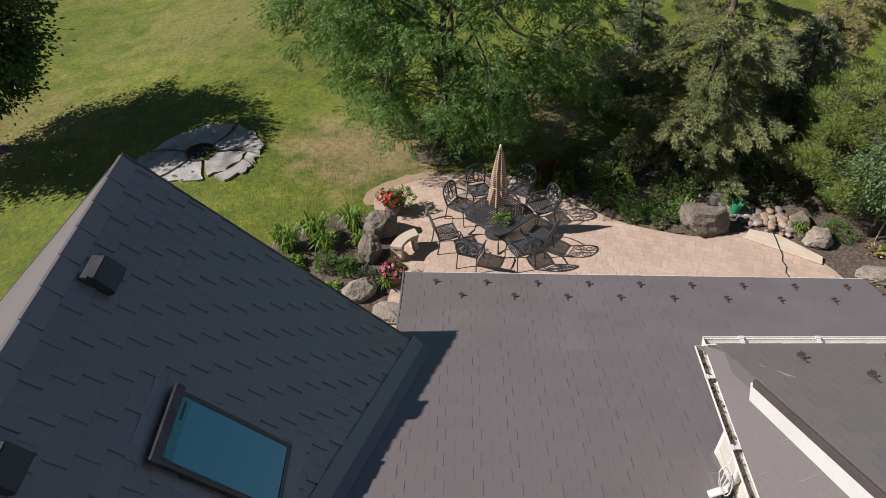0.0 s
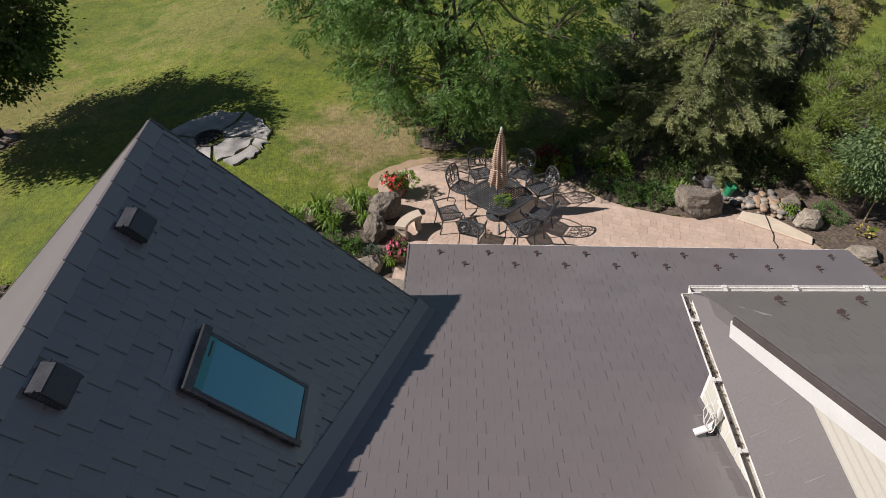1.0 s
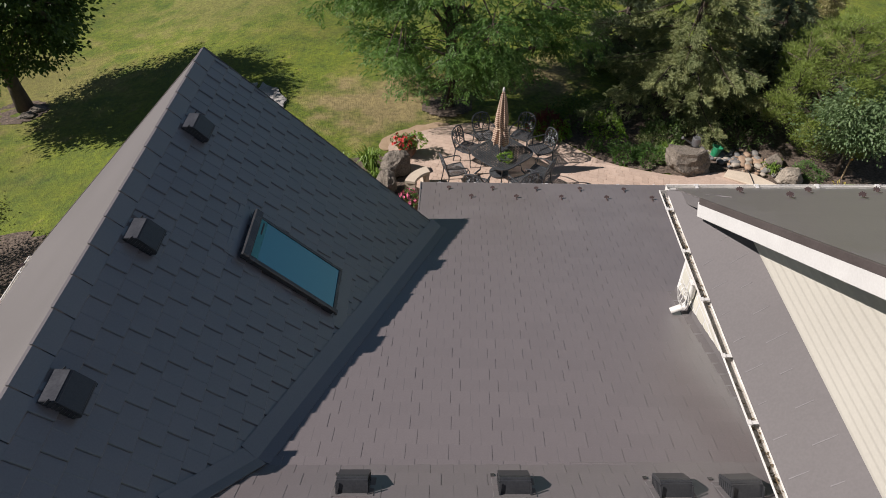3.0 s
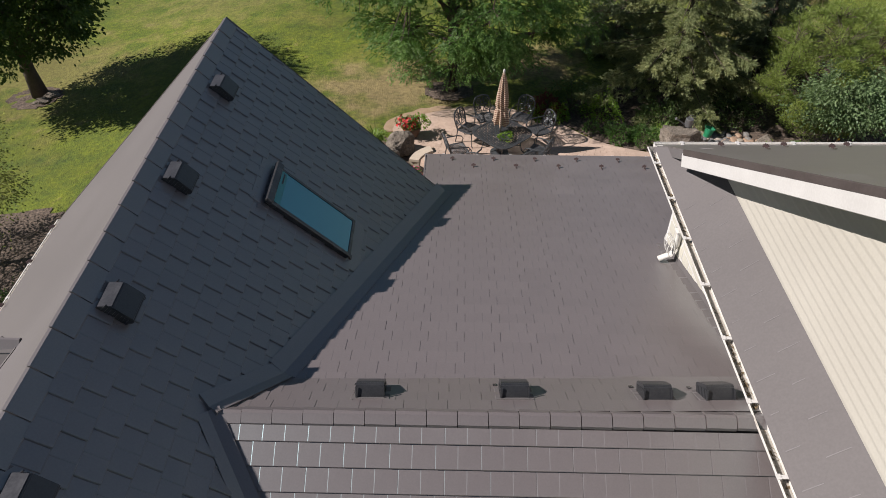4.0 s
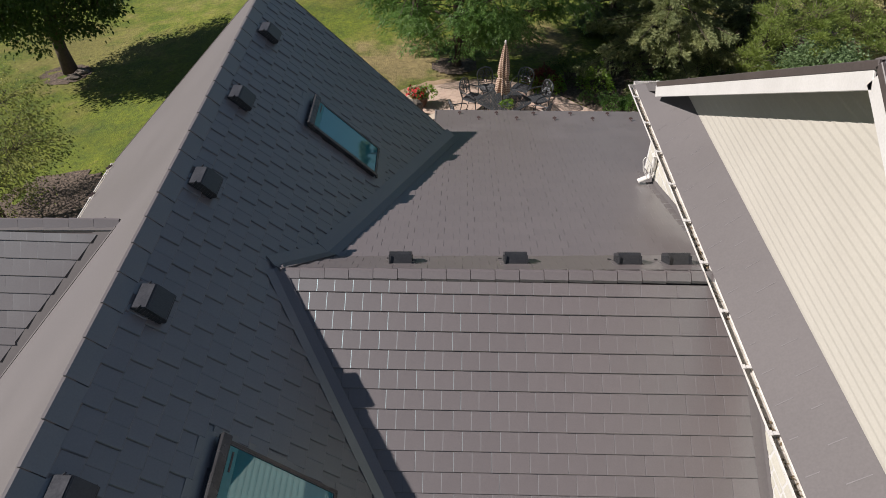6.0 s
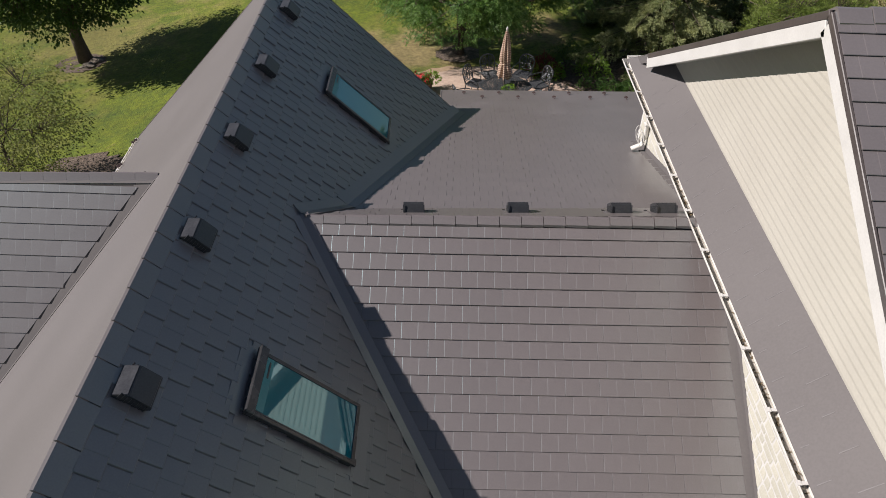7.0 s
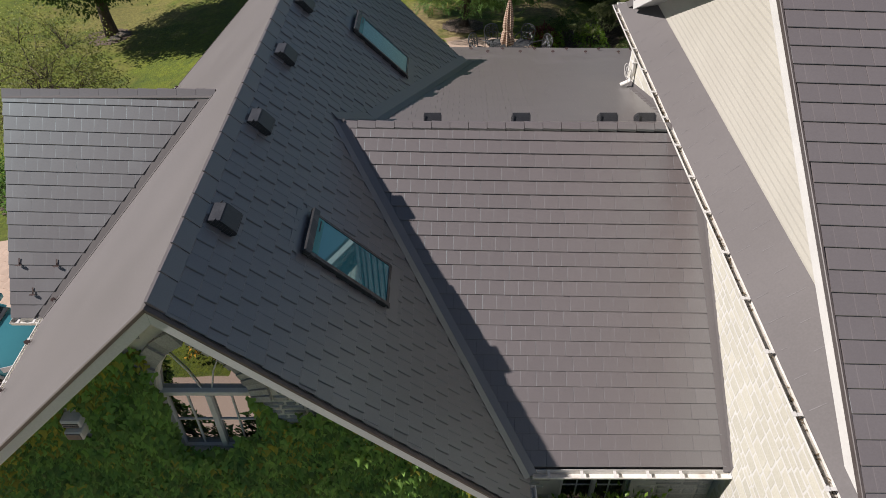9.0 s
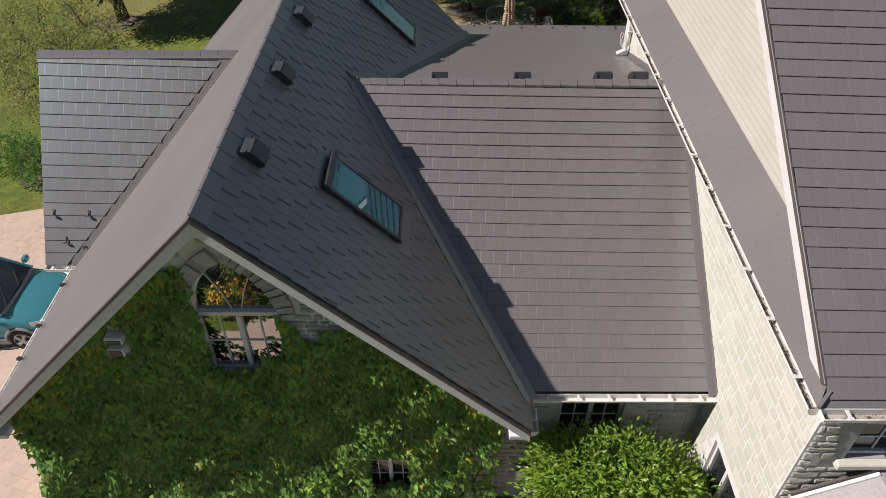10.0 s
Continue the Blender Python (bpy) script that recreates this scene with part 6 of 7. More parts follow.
def parasol(x, y):
    g = empty("patio_umbrella", x, y, 0.025, 0, "closed striped tan patio umbrella through the table", "umbrella")
    CL = bpy.data.materials.new("striped_canvas")
    CL.use_nodes = True
    N, L = CL.node_tree.nodes, CL.node_tree.links
    bs = N["Principled BSDF"]
    co = N.new("ShaderNodeTexCoord")
    wv = N.new("ShaderNodeTexWave")
    wv.bands_direction = "Z"
    wv.inputs["Scale"].default_value, wv.inputs["Distortion"].default_value = 5.5, 1.2
    L.new(co.outputs["Object"], wv.inputs["Vector"])
    rp = N.new("ShaderNodeValToRGB")
    rp.color_ramp.elements[0].color, rp.color_ramp.elements[1].color = (0.20, 0.10, 0.075, 1), (0.52, 0.42, 0.31, 1)
    rp.color_ramp.elements[0].position, rp.color_ramp.elements[1].position = 0.3, 0.6
    L.new(wv.outputs["Fac"], rp.inputs["Fac"])
    L.new(rp.outputs["Color"], bs.inputs["Base Color"])
    bs.inputs["Roughness"].default_value = 0.9
    part("pole", tube(bmesh.new(), [(0, 0, 0.0), (0, 0, 2.52)], 0.02, 10), mat("bronze_pole", (0.06, 0.05, 0.04), (0.09, 0.075, 0.06), 0.4, 5, 40, 0.1, 0.002, metal=0.5), g)
    bm = bmesh.new()
    rows = []
    S = 48
    for z, r in ((0.98, 0.17), (1.05, 0.19), (1.2, 0.165), (1.36, 0.15), (1.45, 0.115), (1.55, 0.145), (1.8, 0.135), (2.1, 0.10), (2.35, 0.065), (2.5, 0.03)):
        rows.append([bm.verts.new((r * (1 + 0.28 * math.cos(8 * a + 1.5 * z) + 0.1 * math.sin(3 * a + 4 * z)) * math.cos(a), r * (1 + 0.28 * math.cos(8 * a + 1.5 * z) + 0.1 * math.sin(5 * a - 3 * z)) * math.sin(a), z + (0.03 * math.cos(8 * a) if z < 1.0 else 0))) for a in [2 * math.pi * k / S for k in range(S)]])
    for a, b in zip(rows, rows[1:]):
        for k in range(S):
            bm.faces.new((a[k], a[(k + 1) % S], b[(k + 1) % S], b[k]))
    canopy = part("canopy", bm, CL, g, smooth=True)
    part("tie_strap", lathe(bmesh.new(), [(0.12, 1.43), (0.135, 1.45), (0.12, 1.475)], 20), CL, canopy)
    part("finial", lathe(bmesh.new(), [(0.012, 2.48), (0.03, 2.52), (0.035, 2.56), (0.022, 2.60), (0.006, 2.62)], 12), WHITE, g, "pale rounded finial", True)
    part("base", lathe(bmesh.new(), [(0.26, 0.0), (0.26, 0.05), (0.1, 0.09), (0.04, 0.3), (0.03, 0.34)], 20), IRON, g)


parasol(1.29, 13.30)
bush("table_planter", 1.42, 12.92, 0.745, 0.20, 0.16, LIME, 0.06, 260, 21, "small leafy green plant in a shallow bowl on the table", "potted plant", stem=False)
bowl = part("planter_bowl", lathe(bmesh.new(), [(0.10, 0.0), (0.17, 0.05), (0.19, 0.085), (0.17, 0.08)], 20), IRON)
bowl.location = (1.42, 12.92, 0.742)
tagged(bowl, "shallow dark planter bowl on the patio table", "planter")


def stone_bench():
    g = empty("stone_bench", -0.93, 12.62, 0.022, 50, "curved cream cast-stone garden bench on two scrolled feet", "bench")
    CAST = mat("cast_stone", (0.42, 0.345, 0.265), (0.52, 0.44, 0.345), 0.9, 5, 60, 0.3, 0.008)
    R, w, bm = 0.80, 0.14, bmesh.new()
    rows = []
    for i in range(17):
        a = radians(-27 + 54 * i / 16)
        rows.append([bm.verts.new(((R + s * w) * math.sin(a), (R + s * w) * math.cos(a) - R, z)) for s, z in ((-1, 0.39), (1, 0.39), (1, 0.45), (0.94, 0.465), (-0.94, 0.465), (-1, 0.45))])
    for a, b in zip(rows, rows[1:]):
        for k in range(6):
            bm.faces.new((a[k], a[(k + 1) % 6], b[(k + 1) % 6], b[k]))
    bm.faces.new(rows[0])
    bm.faces.new(rows[-1][::-1])
    bmesh.ops.recalc_face_normals(bm, faces=bm.faces)
    part("seat", bm, CAST, g)
    for s in (-1, 1):
        a = radians(20 * s)
        bm = bmesh.new()
        prism(bm, [(-0.07, -0.15, 0), (0.07, -0.15, 0), (0.085, -0.15, 0.07), (0.05, -0.13, 0.2), (0.075, -0.15, 0.38), (-0.075, -0.15, 0.38), (-0.05, -0.13, 0.2), (-0.085, -0.15, 0.07)], (0, 0.30, 0))
        bmesh.ops.bevel(bm, geom=list(bm.edges), offset=0.012, segments=2, affect="EDGES")
        bm.transform(pose(R * math.sin(a), R * math.cos(a) - R, 0.005, 0, 0, -20 * s))
        part("foot", bm, CAST, g)


stone_bench()

# ---- beds: boulders, flowers, shrubs ----
boulder("boulder", -1.55, 13.35, -0.02, 0.46, 0.30, 0.50, 1, "weathered layered boulder behind the bench", rz=35, ledges=0.05)
boulder("boulder", -1.75, 12.45, -0.02, 0.27, 0.30, 0.50, 2, "grey angular boulder beside the bench", rz=10)
boulder("boulder", -1.85, 11.25, -0.02, 0.42, 0.30, 0.30, 3, "broad pale boulder at the bed's corner", mat("pale_boulder", (0.17, 0.145, 0.115), (0.36, 0.31, 0.25), 0.92, 3, 24, 0.9, 0.05), 20)
boulder("boulder", -1.15, 10.55, -0.03, 0.32, 0.42, 0.16, 4, "flat cream stone slab by the house corner", mat("pale_boulder", (0.3, 0.3, 0.3)), 60)
boulder("boulder", 6.52, 13.55, -0.04, 0.55, 0.42, 0.62, 5, "big grey-brown boulder with ledged face at the patio edge", rz=8, ledges=0.06, cuts=9, block=0.6, top=0.66)
boulder("boulder", 9.15, 13.0, -0.03, 0.40, 0.28, 0.30, 6, "rounded buff boulder beside the dry stream", mat("pale_boulder", (0.3, 0.3, 0.3)), 40)
boulder("boulder", 9.0, 13.75, -0.03, 0.32, 0.24, 0.26, 8, "rounded grey boulder among the pebbles", rz=70)
boulder("boulder", 9.95, 11.75, -0.03, 0.46, 0.32, 0.22, 7, "low lichen-spotted boulder at the bed's edge", mat("pale_boulder", (0.3, 0.3, 0.3)), 15)


def pebbles():
    """The dry stream: river stones of several tints, each a thing of its own."""
    rng = random.Random(8)
    tints = [((0.28, 0.24, 0.19), (0.38, 0.33, 0.27)), ((0.13, 0.125, 0.115), (0.22, 0.205, 0.19)), ((0.28, 0.19, 0.13), (0.36, 0.25, 0.17)), ((0.10, 0.10, 0.10), (0.17, 0.165, 0.16))]
    protos = []
    for i, (a, b) in enumerate(tints):
        for k in range(2):
            ob = boulder("river_stone", 0, 0, 0, 1.0, 0.72, 0.6, 20 + i * 2 + k, ("pale grey", "mid grey", "rusty tan", "dark wet-looking")[i] + " rounded river stone in the dry stream", mat("river_stone_%s" % "abcd"[i], a, b, 0.7, 5, 40, 0.3, 0.01), 0, 0.12, category="stone", cuts=0, fine=3)
            tagged(ob, group="river stones of the dry stream")
            protos.append([ob, False])
    for i in range(210):
        t = rng.random()
        x = 7.25 + 1.75 * t + rng.gauss(0, 0.16)
        y = 13.95 + 0.45 * math.sin(t * 3) - 0.85 * t + rng.gauss(0, 0.22)
        if y < 13.66 - 0.86 * (x - 7.7):
            y = 13.66 - 0.86 * (x - 7.7) + 0.12 * rng.random()
        s = rng.choice((0.035, 0.045, 0.05, 0.06, 0.075, 0.11))
        p = protos[rng.choice((0, 1, 2, 3, 4, 5, 6, 7, 6, 7)) if t < 0.5 else rng.choice((0, 1, 2, 3, 4, 5))]
        m = pose(x, y, 0.01 + 0.05 * rng.random(), 0, 0, rng.uniform(0, 360)) @ Matrix.Diagonal((s, s, s, 1))
        if not p[1]:
            p[0].matrix_basis = m
            p[1] = True
        else:
            q = copy_thing(p[0], pose(0, 0, 0))
            q.matrix_basis = m
    for p, used in protos:
        if not used:
            p.matrix_basis = pose(7.6, 14.2, 0.0) @ Matrix.Diagonal((0.08, 0.08, 0.08, 1))


pebbles()


def watering_can():
    g = empty("watering_can", 6.62, 13.66, 0.70, 185, "old galvanised metal watering can tipped on the boulder", "watering can")
    ZN = mat("galvanised_metal", (0.14, 0.14, 0.145), (0.24, 0.24, 0.245), 0.45, 8, 50, 0.2, 0.004, metal=0.6)
    body = part("body", lathe(bmesh.new(), [(0.10, 0), (0.115, 0.02), (0.11, 0.24), (0.095, 0.25), (0.09, 0.235)], 18), ZN, g)
    part("spout", tube(bmesh.new(), [(0.10, 0, 0.05), (0.24, 0, 0.16), (0.36, 0, 0.24)], [0.03, 0.02, 0.016], 8), ZN, g)
    part("rose", tube(bmesh.new(), [(0.35, 0, 0.235), (0.41, 0, 0.27)], [0.018, 0.045], 10), ZN, g)
    part("handle", tube(bmesh.new(), [(-0.10, 0, 0.05), (-0.20, 0, 0.14), (-0.14, 0, 0.30), (0.0, 0, 0.36), (0.08, 0, 0.25)], 0.009, 6), ZN, g)


watering_can()


def bucket():
    g = empty("bucket", 7.35, 14.05, 0.14, 20, "green plastic garden bucket tipped on the stones", "bucket")
    g.matrix_basis = pose(7.4, 14.08, 0.10, 0, 14, 20)
    GP = mat("green_plastic", (0.02, 0.20, 0.09), (0.03, 0.26, 0.12), 0.4, 4, 40, 0.1, 0.002)
    part("pail", lathe(bmesh.new(), [(0.10, 0), (0.14, 0.26), (0.155, 0.265), (0.15, 0.28), (0.13, 0.275), (0.095, 0.02)], 18), GP, g)
    part("handle", tube(bmesh.new(), [(0.15, 0, 0.25), (0.13, 0.10, 0.31), (0, 0.17, 0.34), (-0.13, 0.10, 0.31), (-0.15, 0, 0.25)], 0.006, 5), GP, g)


bucket()

RED = mat("red_petals", (0.42, 0.02, 0.02), (0.60, 0.05, 0.04), 0.6, 4, 20, 0, jitter=0.2)
PINK = mat("pink_petals", (0.42, 0.05, 0.13), (0.60, 0.14, 0.24), 0.6, 4, 20, 0, jitter=0.2)
GOLD = mat("golden_petals", (0.62, 0.30, 0.02), (0.75, 0.42, 0.04), 0.6, 4, 20, 0, jitter=0.15)
BURG = leafmat("burgundy_leaf", (0.10, 0.025, 0.02), (0.18, 0.05, 0.035), 0.55)
GRASSY = leafmat("strap_leaf", (0.12, 0.20, 0.03), (0.21, 0.30, 0.055), 0.5)
BLUEG = leafmat("blue_green_leaf", (0.06, 0.11, 0.065), (0.11, 0.16, 0.10), 0.6)
POT = mat("brown_glazed_pot", (0.10, 0.05, 0.03), (0.15, 0.08, 0.05), 0.35, 4, 30, 0.2, 0.004)

for x, y, r, h, s, lab in ((-3.15, 13.15, 0.55, 0.62, 1, "tall arching daylily clump with green straps"), (-3.75, 12.75, 0.5, 0.6, 2, "daylily clump at the edge of the lawn"), (-2.25, 13.55, 0.5, 0.55, 3, "daylily clump beside the layered boulder"),
                           (-2.85, 12.75, 0.4, 0.45, 4, "smaller daylily clump in dark mulch"), (-2.05, 12.95, 0.3, 0.35, 5, "thin grassy clump by the boulder"), (-1.28, 11.5, 0.28, 0.3, 6, "short grassy clump beside pink flowers"), (8.75, 13.35, 0.28, 0.3, 12, "dry grassy tuft among the river stones"), (6.1, 14.1, 0.4, 0.4, 13, "dark grassy clump behind the big boulder")):
    blades("daylily", x, y, 0.0, r, h, GRASSY, 130 if r > 0.35 else 60, s, lab)
bush("shrub", -2.75, 12.1, 0, 0.26, 0.45, LEAF_A, 0.07, 500, 30, "small upright green shrub in the west bed")
bush("shrub", -2.25, 12.0, 0, 0.26, 0.34, LEAF_A, 0.08, 500, 31, "low blue-green leafy shrub in the west bed")
bush("shrub", -3.55, 12.15, 0, 0.26, 0.22, LIME, 0.10, 240, 32, "yellow-green hosta in dark mulch", "hosta", 0.6)
bush("shrub", -1.75, 11.75, 0, 0.22, 0.30, BLUEG, 0.06, 300, 33, "silvery low plant by the boulders")
bush("shrub", -2.55, 11.3, 0, 0.25, 0.2, LIME, 0.09, 200, 34, "lime leafy plant near the roof edge", "hosta", 0.6)


def potted(x, y, pieces, label):
    p = part("flower_pot", lathe(bmesh.new(), [(0.16, 0), (0.22, 0.12), (0.25, 0.30), (0.27, 0.31), (0.27, 0.34), (0.23, 0.34), (0.22, 0.29)], 20), POT)
    p.location = (x, y, 0.025)
    tagged(p, label, "flower pot")
    for i, (dx, dy, r, h, leaf, fl, n, fn, lab) in enumerate(pieces):
        bush("flowering_plant", x + dx, y + dy, 0.33, r, h, leaf, 0.07, n, 40 + i + int(x * 7), lab, "flowers", flowers=fl, fl_n=fn, fl_size=0.05)


potted(-1.22, 14.2, ((-0.12, -0.05, 0.30, 0.36, LEAF_A, RED, 420, 70, "bright red geraniums in a brown pot"), (0.22, 0.05, 0.28, 0.34, LIME, None, 420, 0, "lime sweet-potato vine spilling from a pot")), "brown glazed pot on the patio's edge")
potted(-1.10, 11.62, ((0, 0, 0.26, 0.30, LEAF_A, PINK, 420, 90, "pink flowers in a pot beside the house"),), "dark pot at the corner of the patio")
bush("shrub", 2.85, 15.45, 0, 0.50, 0.6, BURG, 0.10, 900, 60, "burgundy-leaved shrub at the patio's edge")
bush("shrub", 3.15, 15.15, 0, 0.30, 0.5, LIME, 0.11, 420, 61, "bright lime coleus beside the burgundy shrub")
bush("shrub", 2.55, 15.25, 0, 0.24, 0.42, LIME, 0.10, 300, 62, "lime leafy plant against dark foliage")
bush("shrub", 4.55, 15.3, 0, 0.55, 0.75, LIME, 0.08, 1300, 63, "yellow-green leafy shrub in the shaded bed")
bush("shrub", 3.7, 15.9, 0, 0.65, 0.9, LEAF_M, 0.08, 1500, 64, "dark rounded evergreen shrub")
bush("shrub", 4.85, 14.15, 0, 0.42, 0.38, LEAF_A, 0.07, 1200, 65, "bright green low mound at the patio's edge")
bush("shrub", 5.55, 14.0, 0, 0.45, 0.40, LEAF_A, 0.07, 1300, 66, "bright green spreading mound near the boulder")
bush("shrub", 4.1, 14.55, 0, 0.26, 0.3, LEAF_A, 0.06, 400, 67, "small pale-flowered plant in the mulch")
bush("shrub", 9.75, 13.3, 0, 0.45, 0.26, LEAF_A, 0.05, 1300, 68, "blue-green spreading juniper by the stream")
bush("shrub", 6.2, 14.9, 0, 0.6, 0.7, LEAF_M, 0.08, 1100, 69, "dark shrub in the conifers' shade")
bush("shrub", 8.3, 15.0, 0, 0.8, 0.8, LEAF_M, 0.08, 1400, 70, "dark evergreen shrub behind the stream")
bush("hosta", 10.35, 12.6, 0, 0.2, 0.14, mat("yellowing_leaf", (0.22, 0.20, 0.04), (0.34, 0.26, 0.06), 0.6, 4, 20, 0, jitter=0.15), 0.11, 34, 71, "yellowing hosta in bare mulch", "hosta", 0.6)

# ---- trees ----
broadleaf("locust_tree", -0.05, 17.0, 7.6, 4.1, 0.75, 0.17, LEAF_A, 0.085, 0.45, 24, 640, 23, 101, "honey locust tree with feathery drooping green foliage", droop=0.35, clump_r=0.46, squash=0.66, lean=(0.15, 0.1), frond=12, outer=0.62, gap=-0.02, flat=0.42, frond_l=0.28)
broadleaf("maple_tree", -14.65, 18.85, 8.4, 2.95, 1.5, 0.22, LEAF_M, 0.125, 0.68, 26, 760, 74, 102, "dense dark green maple tree with a leaning trunk", droop=0.3, clump_r=0.46, squash=0.85, lean=(0.2, -0.75), gap=-0.35, flat=0.5)
conifer("spruce_tree", 7.0, 16.6, 7.6, 3.1, LEAF_S, 111, "large spruce with grey-green drooping boughs", 14, 2.4, tuft=0.082, width=0.28, whorl=4, droop=0.38, brush=24, spread=0.25, base=0.7)
conifer("spruce_tree", 5.9, 20.2, 3.4, 1.7, LEAF_D, 112, "low dark spruce at the edge of the lawn", 10, 1.3, tuft=0.09, brush=16, whorl=5)
TANS = leafmat("tan_spruce_needles", (0.26, 0.245, 0.115), (0.44, 0.40, 0.20), 0.75, thin=0.4)
conifer("spruce_tree", 11.9, 20.2, 5.4, 2.3, TANS, 113, "tan-tinged spruce heavy with cones", 11, 1.7, tuft=0.085, brush=18, whorl=4, spread=0.26)
conifer("spruce_tree", 13.1, 15.6, 5.0, 1.9, TANS, 114, "tan-green spruce at the garden's edge", 11, 1.7, tuft=0.085, brush=18, whorl=4, spread=0.26)
conifer("spruce_tree", 10.0, 17.7, 4.0, 2.0, LEAF_D, 115, "dark low spruce in the shade of its neighbours", 11, 1.4, tuft=0.09, brush=16, whorl=5)
PINE = leafmat("pine_needles", (0.13, 0.19, 0.035), (0.26, 0.32, 0.075), 0.6, thin=0.35)
broadleaf("pine_tree", 10.6, 14.6, 4.0, 1.9, 0.05, 0.10, PINE, 0.075, 0.20, 22, 520, 120, 116, "bushy bright green mugo pine", "conifer", droop=-0.5, clump_r=0.17, outer=0.7, tufty=True)
broadleaf("young_tree", 10.5, 13.25, 2.6, 0.95, 1.0, 0.05, leafmat("lilac_leaf", (0.10, 0.165, 0.07), (0.19, 0.265, 0.115), 0.55), 0.085, 0.62, 9, 170, 80, 117, "small staked tree with blue-green leaves", clump_r=0.32)
bush("birch_shade_shrub", -9.8, 7.4, ground_z(-9.8, 7.4), 0.7, 0.8, LEAF_M, 0.09, 1300, 118, "dark shrub below the birch")
broadleaf("birch_tree", -12.6, 9.4, 4.7, 1.9, 0.5, 0.07, leafmat("birch_leaf", (0.15, 0.18, 0.055), (0.29, 0.295, 0.105), 0.6, 0.35, 0.5), 0.066, 0.7, 20, 360, 44, 119, "slender birch with sparse small olive leaves", droop=0.4, clump_r=0.5, outer=0.7)
blades("daylily", -9.0, 7.0, ground_z(-9, 7), 0.6, 0.7, GRASSY, 150, 14, "dark grassy clump beside the west wall")
blades("daylily", -8.6, 5.9, ground_z(-8.6, 5.9), 0.5, 0.6, GRASSY, 120, 15, "grassy clump in mulch by the side wing")
sheet("bed_birch", [(-13.8, 11.0), (-12.0, 12.0), (-9.6, 11.0), (-8.2, 9.0), (-7.3, 6.6), (-7.3, 5.0), (-9, 5.6), (-12, 6.0), (-14.6, 7.5)], 0.0, MULCH, "dark mulch bed around the birch", "flower bed", 0.25, 0.05)
sheet("tree_ring", [(-14.75 + 0.95 * math.cos(a), 18.65 + 0.8 * math.sin(a)) for a in [k * math.pi / 10 for k in range(20)]], 0.0, MULCH, "round mulch ring under the maple", "mulch", 0.12, 0.05)
sheet("tree_ring_2", [(-0.1 + 0.8 * math.cos(a), 16.95 + 0.65 * math.sin(a)) for a in [k * math.pi / 10 for k in range(20)]], 0.01, MULCH, "mulch ring under the locust tree", "mulch", 0.12, 0.05)
for i, (x, y, s) in enumerate(((-14.3, 18.3, 0.22), (-14.15, 18.65, 0.26), (-14.5, 18.2, 0.16))):
    boulder("edging_stone", x, y, ground_z(x, y), s, s * 0.8, s * 0.5, 50 + i, "dark grey stone in the mulch ring", category="stone")
for i, (x, y) in enumerate(((-13.4, 7.6), (-12.6, 6.9), (-14.4, 8.1))):
    bush("hedge_shrub", x, y, ground_z(x, y), 0.8, 1.1, LEAF_A, 0.09, 1800, 130 + i, "dense green hedge shrub beside the drive")

# ---- the drive and the front ----
DRIVE = [(-7.3, 4.6), (-9.0, 5.4), (-12.0, 5.6), (-16.0, 5.2), (-16.0, -9.0), (-7.2, -9.0), (-7.2, -4.4), (-7.2, -2.0)]
paving("drive", DRIVE, 0.32, 0.21, radians(-20), 0.0, "tan and pink clay paver driveway", lambda x, y: -12.5 < x < -7.6 and -2.5 < y < 5.5)
sheet("front_paving", [(-7.2, -9.0), (-7.2, -4.3), (2.9, -3.6), (2.9, -5.8), (9, -6.1), (9, -9.0)], 0.0, PAVER, "tan paved forecourt in front of the house", "paving", 0.4, 0.0)
sheet("front_bed", [(-7.2, -14), (-7.2, -9.0), (6, -9.0), (6, -14)], 0.0, MULCH, "planted bed across the forecourt", "flower bed", 0.3, 0.05)
bush("flowering_plant", -5.65, -9.0, 0.0, 0.5, 0.6, LEAF_M, 0.08, 900, 140, "golden yellow flowers in the front bed", "flowers", flowers=GOLD, fl_n=300, fl_size=0.045)
for i in range(9):
    bush("front_shrub", -9.5 + 1.15 * i, -10.7 - 0.4 * (i % 2), 0.0, 0.8, 1.2, BLUEG if i % 2 else LEAF_M, 0.10, 1000, 150 + i, "dark feathery shrub in the front bed")
for i in range(5):
    blades("daylily", -7.0 + 1.3 * i, -9.9, 0.0, 0.5, 0.8, GRASSY, 120, 170 + i, "tall grassy clump in the front bed")
broadleaf("courtyard_tree", 1.5, -4.85, 2.85, 1.05, 0.9, 0.06, LIME, 0.095, 0.48, 18, 380, 80, 120, "bright green glossy-leaved small tree in the courtyard", droop=0.1, clump_r=0.28, squash=0.85)


